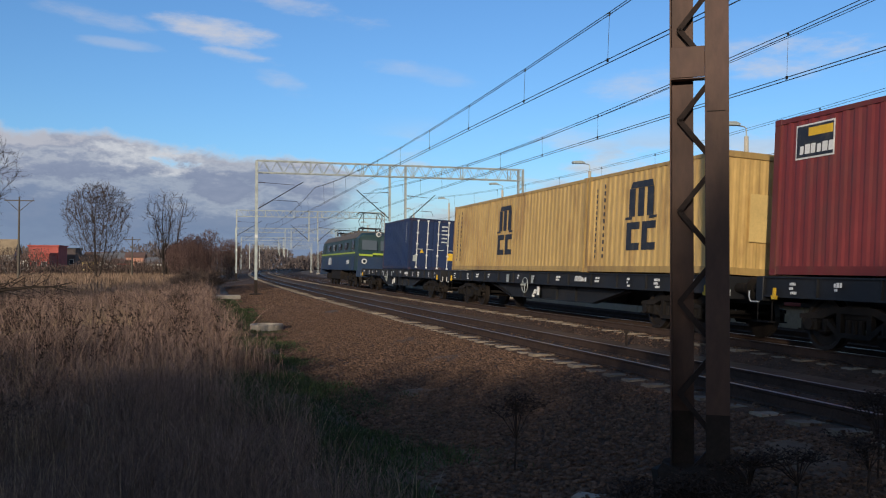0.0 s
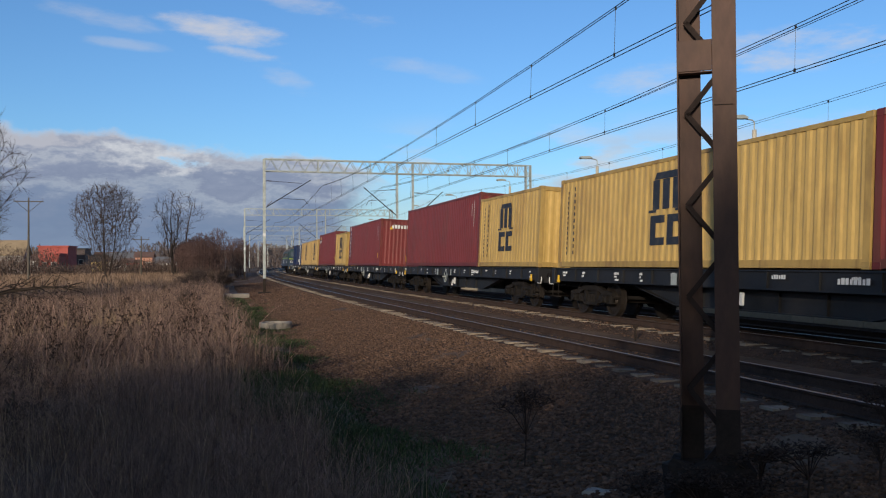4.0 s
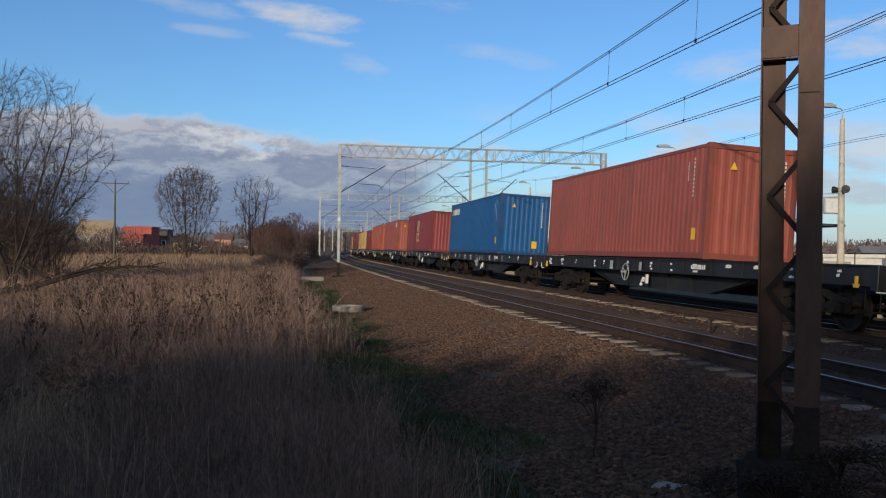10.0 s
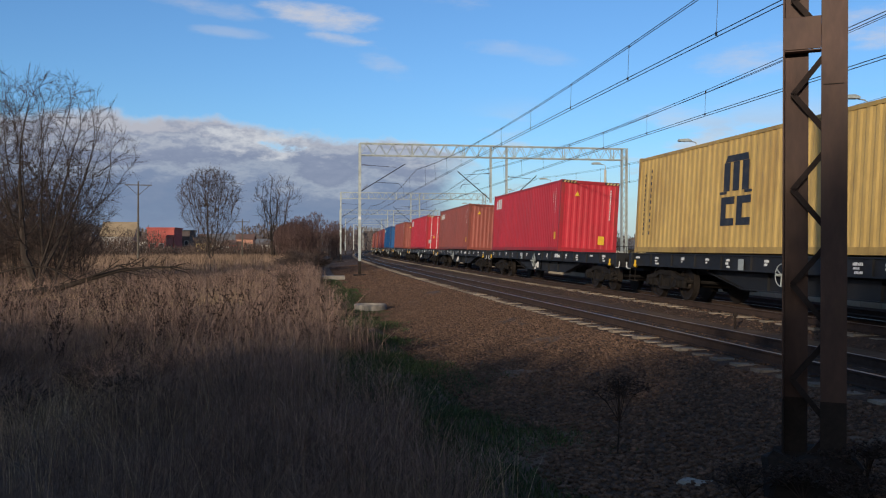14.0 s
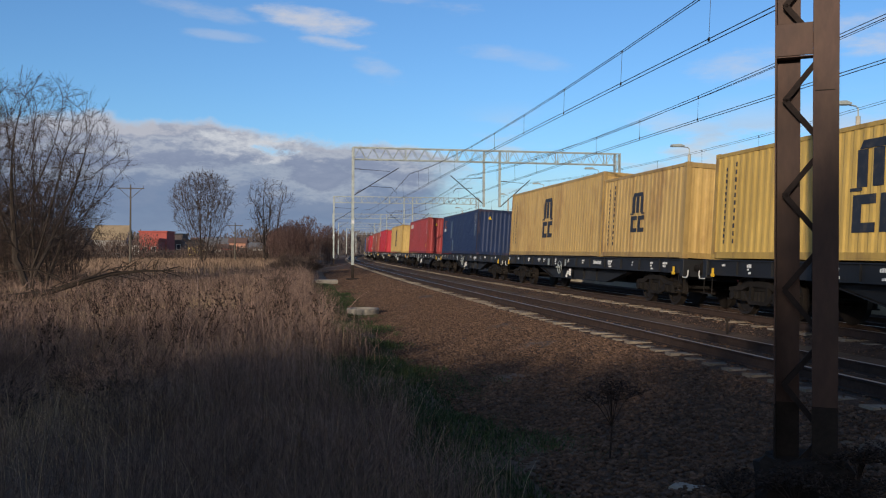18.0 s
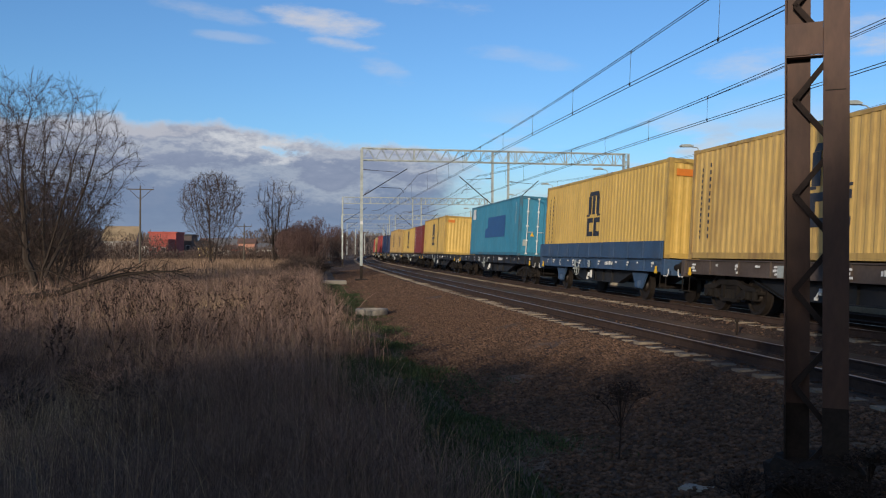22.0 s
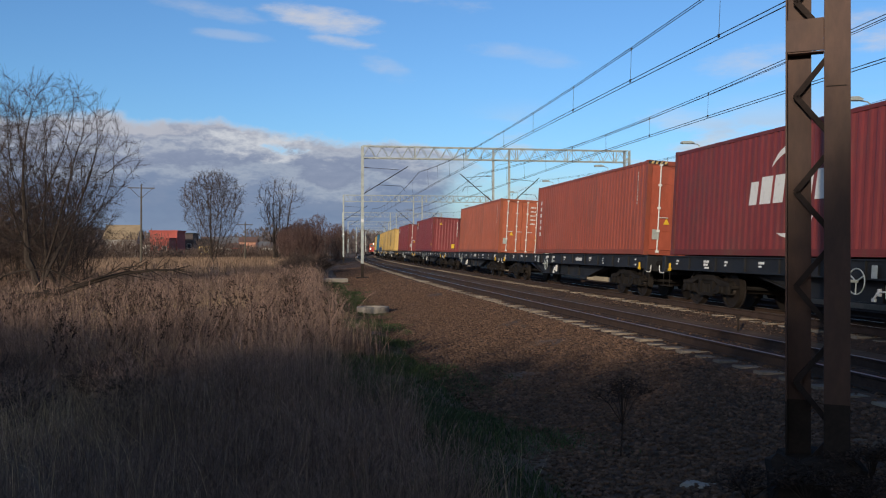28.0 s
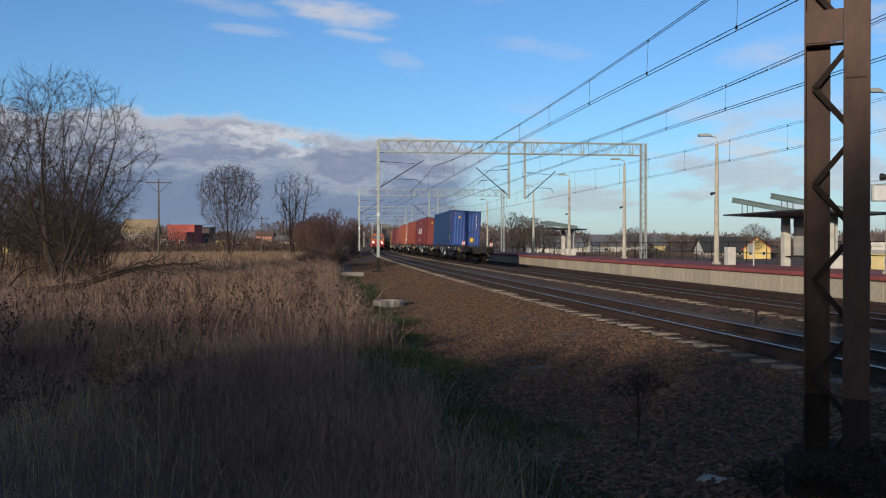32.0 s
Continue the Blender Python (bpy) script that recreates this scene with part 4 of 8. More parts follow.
def container_frame(length, height):
    bm = bmesh.new()
    h, L = height, length / 2
    for sx in (-1, 1):
        for sy in (-1, 1):
            box(bm, sx * 1.219 - 0.07 * (sx > 0) * 2, sx * 1.219 + 0.07 * (sx < 0) * 2, sy * L - 0.15 * (sy > 0), sy * L + 0.15 * (sy < 0), 0.118, h - 0.118)
        x0, x1 = sorted((sx * 1.217, sx * 1.13))
        box(bm, x0, x1, -L + 0.15, L - 0.15, 0.02, 0.17)
        box(bm, x0, x1, -L + 0.15, L - 0.15, h - 0.105, h - 0.02)
    for sy in (-1, 1):
        y0, y1 = sorted((sy * (L - 0.004), sy * (L - 0.11)))
        box(bm, -1.08, 1.08, y0, y1, 0.02, 0.17)
        box(bm, -1.08, 1.08, y0, y1, h - 0.14, h - 0.01)
    return bm


def casting():
    bm = bmesh.new()
    box(bm, -0.081, 0.081, -0.089, 0.089, -0.059, 0.059, 0.006)
    return bm


def door_leaf(height, side):
    bm = bmesh.new()
    w0, w1 = sorted((side * 0.008, side * 1.075))
    box(bm, w0, w1, -0.02, 0.02, 0.18, height - 0.15)
    n = 5
    for i in range(n):
        z = 0.24 + (height - 0.5) * i / n
        zz = (height - 0.5) / n
        box(bm, w0 + 0.07, w1 - 0.07, -0.034, -0.018, z + 0.03, z + zz * 0.5)
    return bm


def lock_rod(height):
    bm = bmesh.new()
    rod(bm, (0, 0, 0.10), (0, 0, height - 0.10), 0.021, 7)
    for z in (0.12, 0.75, height * 0.5, height - 0.75, height - 0.13):
        box(bm, -0.05, 0.05, -0.028, 0.028, z - 0.035, z + 0.035)
    rod(bm, (0, -0.03, height * 0.40), (0.30, -0.035, height * 0.40), 0.014, 5)
    return bm


def roof_panel(length, height):
    bm = bmesh.new()
    corrugated(bm, length - 0.3, -1.13, 1.13, round(length / 0.56), 0.02, lambda a, d, z: (z, a, height - 0.025 + d))
    return bm


def rect(bm, a0, a1, z0, z1):
    bm.faces.new([bm.verts.new((a, 0, z)) for a, z in ((a0, z0), (a1, z0), (a1, z1), (a0, z1))])


def poly(bm, pts):
    bm.faces.new([bm.verts.new((a, 0, z)) for a, z in pts])


def thick(bm, d=0.004):
    bmesh.ops.recalc_face_normals(bm, faces=bm.faces[:])
    fs = bm.faces[:]
    got = bmesh.ops.extrude_face_region(bm, geom=fs)
    bmesh.ops.translate(bm, verts=[g for g in got["geom"] if isinstance(g, bmesh.types.BMVert)], vec=(0, d, 0))
    bmesh.ops.recalc_face_normals(bm, faces=bm.faces[:])
    return bm


def sign_letter_blocks(size):
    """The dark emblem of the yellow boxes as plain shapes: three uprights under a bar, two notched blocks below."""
    bm = bmesh.new()
    s = size
    for k in range(3):
        a = -0.42 * s + k * 0.36 * s
        poly(bm, ((a - 0.07 * s, 0.1 * s), (a + 0.17 * s, 0.1 * s), (a + 0.16 * s, 0.92 * s), (a - 0.08 * s, 0.92 * s)))
    poly(bm, ((-0.46 * s, 0.93 * s), (0.44 * s, 0.93 * s), (0.40 * s, 1.12 * s), (-0.38 * s, 1.12 * s)))
    rect(bm, -0.64 * s, -0.36 * s, 0.02 * s, 0.095 * s)
    rect(bm, 0.32 * s, 0.60 * s, 0.02 * s, 0.095 * s)
    for a in (-0.30 * s, 0.32 * s):
        rect(bm, a - 0.26 * s, a + 0.26 * s, -0.27 * s, -0.06 * s)
        rect(bm, a - 0.26 * s, a + 0.26 * s, -0.88 * s, -0.67 * s)
        rect(bm, a - 0.26 * s, a - 0.06 * s, -0.669 * s, -0.271 * s)
    for v in bm.verts:
        v.co.x *= 1.42
    return thick(bm)


def bars_down(n, size, width=0.7, skip=()):
    """A column of plain bars in place of writing that runs downwards."""
    bm = bmesh.new()
    for i in range(n):
        if i in skip:
            continue
        z = ((n - 1) / 2 - i) * size * 1.22
        w = size * width * (0.40 + 0.12 * ((i * 7) % 3) / 2)
        rect(bm, -w, w, z - size * 0.36, z + size * 0.36)
    return thick(bm)


def bars_row(n, size, lean=0.0, gap=1.05):
    """A row of plain bars in place of a word."""
    bm = bmesh.new()
    for i in range(n):
        a = (i - (n - 1) / 2) * size * gap * 0.8
        k = lean * size
        w = size * (0.26 + 0.05 * ((i * 5) % 3))
        top = size * (0.5 if (i * 7) % 3 else 0.36)
        poly(bm, ((a - w, -size * 0.5), (a + w, -size * 0.5), (a + w + k, top), (a - w + k, top)))
    return thick(bm)


def triangle(size):
    bm = bmesh.new()
    poly(bm, ((-size * 0.5, 0), (size * 0.5, 0), (0, size)))
    return thick(bm)


def plate(w, h):
    bm = bmesh.new()
    rect(bm, -w / 2, w / 2, -h / 2, h / 2)
    return thick(bm)


def arcs(size):
    """Two broken arcs over and under a word."""
    bm = bmesh.new()
    for sgn in (1, -1):
        last = None
        for k in range(9):
            t = k / 8
            ang = radians(70 + 75 * t) if sgn > 0 else radians(250 + 75 * t)
            r0, r1 = size * (1 - 0.07 * math.sin(math.pi * t)), size * (1 + 0.07 * math.sin(math.pi * t))
            pr = [bm.verts.new((r * math.cos(ang) * 1.15 + 0.12 * size * sgn, 0, r * math.sin(ang) * 0.98)) for r in (r0 - 0.004, r1 + 0.004)]
            if last:
                bm.faces.new((last[0], pr[0], pr[1], last[1]))
            last = pr
    return thick(bm)


WRITING = ("lettering", "number", "notice", "emblem", "badge_word", "arc", "hazard_stripe")
SIDE_FACE = -1.2115     # decoration stands just proud of the side that faces the camera
def mark_side(box_ob, name, me_key, mat, build, a, z, label="", push=0.0):
    """A painted mark on the side that faces the camera; a runs from the leading end (right when seen) of the box, z over its floor."""
    me = coloured(me_key, mat, build)
    ob = part_mesh(name, me, None, box_ob, label)
    ob.matrix_basis = Matrix.Translation((SIDE_FACE - push, a, z)) @ pose(0, 0, 0, 0, 0, -90)
    if name in WRITING:
        ob["kind"] = "stuff"
    return ob


def mark_end(box_ob, name, me_key, mat, build, a, z, length, label="", push=0.0):
    me = coloured(me_key, mat, build)
    ob = part_mesh(name, me, None, box_ob, label)
    ob.matrix_basis = Matrix.Translation((a, -length / 2 - 0.014 - push, z))
    if name in WRITING:
        ob["kind"] = "stuff"
    return ob


def container(front, length, height, colour, label, doors=False, marks=None, rods="white_paint"):
    """One container; front: metres along the train of its leading end."""
    c = empty("container", None, label=label, category="container", group="containers on the train")
    key = (round(length, 2), round(height, 2))
    rim = paint(colour + "_frame", [v * 0.72 for v in COLOURS[colour]], (0.13, 0.065, 0.04), 0.8)
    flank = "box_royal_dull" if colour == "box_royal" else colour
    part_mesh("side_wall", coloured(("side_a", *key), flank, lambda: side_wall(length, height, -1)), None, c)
    part_mesh("side_wall", coloured(("side_b", *key), colour, lambda: side_wall(length, height, 1)), None, c)
    part_mesh("frame", coloured(("frame", *key), rim, lambda: container_frame(length, height)), None, c)
    part_mesh("roof", coloured(("roof", *key), colour, lambda: roof_panel(length, height)), None, c)
    wall = part_mesh("end_wall", coloured(("end", *key), colour, lambda: end_wall(length, height)), None, c)
    wall.matrix_basis = pose(0, 0, 0, 0, 0, 180)
    for sx in (-1, 1):
        for sy in (-1, 1):
            for z in (0.059, height - 0.059):
                k = part_mesh("corner_casting", coloured("casting", rim, casting), None, c)
                k.matrix_basis = pose(sx * 1.142, sy * (length / 2 - 0.084), z)
    if doors:
        for sx in (-1, 1):
            d = part_mesh("door", coloured(("door", key[1], sx), colour, lambda: door_leaf(height, sx)), None, c)
            d.matrix_basis = pose(0, -length / 2 + 0.05, 0)
            for off in (0.28, 0.80):
                r = part_mesh("lock_rod", coloured(("rod", key[1]), rods, lambda: lock_rod(height)), None, d, "pale steel lock rod" if rods == "white_paint" else "")
                r.matrix_basis = pose(sx * off, -0.055, 0)
    else:
        part_mesh("end_wall", coloured(("end", *key), colour, lambda: end_wall(length, height)), None, c)
    if marks:
        marks(c, length, height)
    if colour in (ORANGE_RED, SCARLET):
        hazard_marks(c, length, height)
    MOVERS.append((c, front - length / 2, FAR_U, FLOOR_H))
    return c


# marks of the different boxes
def marks_yellow(second_tone="black_paint", size=0.84, end_mark=None):
    def put(c, L, h):
        big = L > 8
        mark_side(c, "emblem", ("emblem", size), second_tone, lambda: sign_letter_blocks(size), 0.15, h * 0.50, "dark painted emblem")
        k = 0.19 if big else 0.2
        mark_side(c, "lettering", ("col13",), second_tone, lambda: bars_down(13, 0.12, 0.5), L / 2 - 0.55, h * 0.50)
        mark_side(c, "lettering", ("col11",), second_tone, lambda: bars_down(11, 0.15, 0.5), L / 2 - 0.98, h * 0.52)
        if end_mark == "orange":
            mark_end(c, "sticker", ("st", 0.5, 0.2), "orange_paint", lambda: plate(0.5, 0.2), -0.75, h * 0.86, L)
        if end_mark == "patch":
            mark_end(c, "repair_patch", ("st", 0.9, 1.0), "pale_patch", lambda: plate(0.9, 1.0), -0.05, h * 0.47, L)
    return put


def marks_number(white="white_paint", sticker=True, tri_end=True, logo=None, column=None, number_side=True):
    def put(c, L, h):
        if number_side:
            mark_side(c, "number", ("num10",), white, lambda: bars_down(10, 0.085, 0.6), -L / 2 + 0.75, h * 0.72)
            mark_side(c, "number", ("num6",), white, lambda: bars_down(6, 0.07, 0.6), -L / 2 + 1.05, h * 0.78)
        mark_end(c, "number", ("num12",), white, lambda: bars_down(12, 0.085, 0.6), 0.86, h * 0.68, L)
        if sticker:
            mark_end(c, "sticker", ("st", 0.26, 0.34), "yellow_paint", lambda: plate(0.26, 0.34), 0.55, h * 0.18, L)
            mark_side(c, "sticker", ("st", 0.22, 0.3), "yellow_paint", lambda: plate(0.22, 0.3), -L / 2 + 0.62, h * 0.22)
        if tri_end:
            mark_end(c, "warning_mark", ("tri", 0.2), "yellow_paint", lambda: triangle(0.2), -0.55, h * 0.78, L)
        if logo:
            logo(c, L, h)
        if column:
            column(c, L, h)
    return put


def logo_word(n, size, mat="white_paint", lean=0.1, accent=None, a=None, z=0.83):
    def put(c, L, h):
        at = L / 2 - (0.5 + size if accent else 0.5) - n * size * 0.45 if a is None else a
        mark_side(c, "emblem", ("word", n, size, lean), mat, lambda: bars_row(n, size, lean), at, h * z, "painted emblem")
        if accent:
            mark_side(c, "emblem", ("word", 2, size, 0.35), accent, lambda: bars_row(2, size, 0.35), at + n * size * 0.42 + size * 0.9, h * z)
    return put


def logo_column(n, size, mat="white_paint", backing=None):
    def put(c, L, h):
        if backing:
            mark_side(c, "backing", ("st", size * 1.25, n * size * 1.3), backing, lambda: plate(size * 1.25, n * size * 1.3), L / 2 - 0.62, h * 0.52)
            mark_side(c, "badge", ("st", size * 1.25, size * 1.4), mat, lambda: plate(size * 1.25, size * 1.4), L / 2 - 0.62, h * 0.52 + n * size * 0.65 + size * 0.75)
        mark_side(c, "lettering", ("coln", n, size), mat, lambda: bars_down(n, size, 0.85), L / 2 - 0.62, h * 0.52, push=0.006)
    return put


def end_word(c, L, h):
    logo_column(6, 0.26, backing="navy_paint")(c, L, h)
    mark_end(c, "lettering", ("word", 6, 0.22, 0.0), "white_paint", lambda: bars_row(6, 0.22, 0.0), 0.0, h * 0.84, L)


def hazard_marks(c, L, h):
    """Yellow slanted stripes on the dark top corners of tall boxes."""
    def stripes():
        bm = bmesh.new()
        for i in range(4):
            a = -0.24 + 0.14 * i
            poly(bm, ((a, -0.04), (a + 0.07, -0.04), (a + 0.12, 0.04), (a + 0.05, 0.04)))
        return thick(bm)
    for a in (-0.9, 0.9):
        mark_end(c, "backing", ("st", 0.62, 0.09), "black_paint", lambda: plate(0.62, 0.09), a, h - 0.07, L)
        mark_end(c, "hazard_stripe", ("stripes",), "pale_patch", stripes, a, h - 0.07, L, push=0.005)


def logo_badge(w=0.95, hgt=0.62):
    def put(c, L, h):
        at, z = L / 2 - 1.05, h * 0.86 - 0.1
        mark_side(c, "badge", ("st", w, hgt), "white_paint", lambda: plate(w, hgt), at, z, "framed badge")
        mark_side(c, "badge_field", ("st", w - 0.06, hgt - 0.06), "black_paint", lambda: plate(w - 0.06, hgt - 0.06), at, z, push=0.005)
        mark_side(c, "badge_stripe", ("st", w * 0.62, 0.15), "yellow_paint", lambda: plate(w * 0.62, 0.15), at - 0.14, z + 0.16, push=0.01)
        mark_side(c, "badge_word", ("word", 6, 0.17, 0.05), "white_paint", lambda: bars_row(6, 0.17, 0.05), at - 0.04, z - 0.14, push=0.01)
    return put


def door_marks(c, L, h):
    for i in range(5):
        mark_end(c, "notice", ("word", 5, 0.07, 0.0), "white_paint", lambda: bars_row(5, 0.07, 0.0), 0.58, h * (0.86 - 0.075 * i), L, push=0.0)
    mark_end(c, "sticker", ("st", 0.3, 0.36), "yellow_paint", lambda: plate(0.3, 0.36), 0.93, h * 0.28, L, push=0.01)
    mark_end(c, "warning_mark", ("tri", 0.2), "yellow_paint", lambda: triangle(0.2), -0.55, h * 0.33, L, push=0.01)
    mark_end(c, "grey_plate", ("st", 0.22, 0.3), "galvanised", lambda: plate(0.22, 0.3), -0.88, h * 0.22, L, push=0.01)


def marks_doors(logo=None):
    def put(c, L, h):
        mark_side(c, "number", ("num10",), "white_paint", lambda: bars_down(10, 0.085, 0.6), -L / 2 + 0.75, h * 0.72)
        door_marks(c, L, h)
        if logo:
            logo(c, L, h)
    return put


def logo_arcs(c, L, h):
    mark_side(c, "emblem", ("word", 3, 0.62, 0.12), "white_paint", lambda: bars_row(3, 0.62, 0.12), 1.35, h * 0.52, "white painted emblem")
    mark_side(c, "emblem", ("word", 3, 0.62, 0.12), "white_paint", lambda: bars_row(3, 0.62, 0.12), -0.75, h * 0.52)
    mark_side(c, "arc", ("arcs", 1.0), "white_paint", lambda: arcs(1.0), 0.3, h * 0.5)


def logo_patch(c, L, h):
    """A fresher blue field and a pale poster where an old emblem was painted over."""
    def field():
        bm = bmesh.new()
        rect(bm, -2.4, 2.5, -0.62, -0.1)
        rect(bm, -1.75, 2.5, -0.098, 0.5)
        return thick(bm)
    mark_side(c, "painted_field", ("field",), "field_blue", field, -0.6, h * 0.55, "fresher blue painted field")
    mark_side(c, "poster", ("st", 0.8, 0.62), "white_paint", lambda: plate(0.8, 0.62), L / 2 - 0.9, h * 0.84, "pale worn poster")


def logo_cross(c, L, h):
    def cross():
        bm = bmesh.new()
        for k in (-1, 1):
            poly(bm, ((-0.3 * k - 0.06, -0.28), (-0.3 * k + 0.06, -0.28), (0.02, 0.0), (-0.02, 0.0)))
            poly(bm, ((-0.02, 0.002), (0.02, 0.002), (-0.3 * k + 0.06, 0.25), (-0.3 * k - 0.06, 0.25)))
        return thick(bm)
    for at, z, w, t in ((2.6, 0.62, 0.55, 1.1), (1.9, 0.2, 0.5, 0.8), (-5.2, 0.55, 0.34, 0.7)):
        mark_side(c, "repair_patch", ("st", w, t), "faded_blue", lambda: plate(w, t), at, h * z, "faded blue-grey repair patch")
    mark_side(c, "rust_run", ("st", 0.13, 2.3), "rail_rust", lambda: plate(0.13, 2.3), -L / 2 + 0.075, h * 0.5, "rusted corner post", push=0.01)
    mark_side(c, "emblem", ("cross",), "orange_paint", cross, L / 2 - 0.95, h * 0.78, "orange emblem")
    mark_side(c, "lettering", ("word", 4, 0.2, 0.1), "white_paint", lambda: bars_row(4, 0.2, 0.1), L / 2 - 0.95, h * 0.63)


M["orange_paint"] = material("orange_paint", (0.62, 0.18, 0.02), 0.6, vary=0.12, scale=5.0)
M["faded_blue"] = material("faded_blue", (0.075, 0.11, 0.165), 0.6, vary=0.2, scale=1.5, dirt=(0.12, 0.14, 0.16), dirt_amount=0.5)
M["gold_paint"] = material("gold_paint", (0.55, 0.36, 0.16), 0.6, vary=0.12, scale=5.0)
M["pale_patch"] = material("pale_patch", (0.62, 0.44, 0.17), 0.6, vary=0.12, scale=2.0)
M["field_blue"] = material("field_blue", (0.018, 0.095, 0.27), 0.5, vary=0.12, scale=2.0)
M["navy_paint"] = material("navy_paint", (0.02, 0.035, 0.12), 0.5, vary=0.12, scale=2.0)

YELLOW = paint("box_yellow", (0.60, 0.40, 0.13), (0.29, 0.16, 0.06), 0.55)
PALE_YELLOW = paint("box_pale_yellow", (0.58, 0.385, 0.14), (0.27, 0.14, 0.055), 0.75)
BRIGHT_YELLOW = paint("box_bright_yellow", (0.64, 0.425, 0.115), (0.34, 0.2, 0.05), 0.3)
MAROON = paint("box_maroon", (0.20, 0.036, 0.035))
PLUM = paint("box_plum", (0.225, 0.042, 0.045))
BROWN_RED = paint("box_brown_red", (0.31, 0.080, 0.058))
ORANGE = paint("box_orange", (0.42, 0.115, 0.06))
ORANGE_RED = paint("box_orange_red", (0.36, 0.085, 0.05))
SCARLET = paint("box_scarlet", (0.52, 0.032, 0.047), amount=0.25)
CRIMSON = paint("box_crimson", (0.33, 0.045, 0.045))
BLUE = paint("box_blue", (0.010, 0.088, 0.25), (0.05, 0.09, 0.15), 0.3)
NAVY = paint("box_navy", (0.015, 0.030, 0.088), (0.04, 0.05, 0.075), 0.4)
ROYAL = paint("box_royal", (0.03, 0.075, 0.27), (0.07, 0.09, 0.16), 0.35)
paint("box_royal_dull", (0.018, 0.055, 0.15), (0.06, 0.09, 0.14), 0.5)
SKYBLUE = paint("box_sky", (0.045, 0.23, 0.36), (0.12, 0.24, 0.28), 0.4)

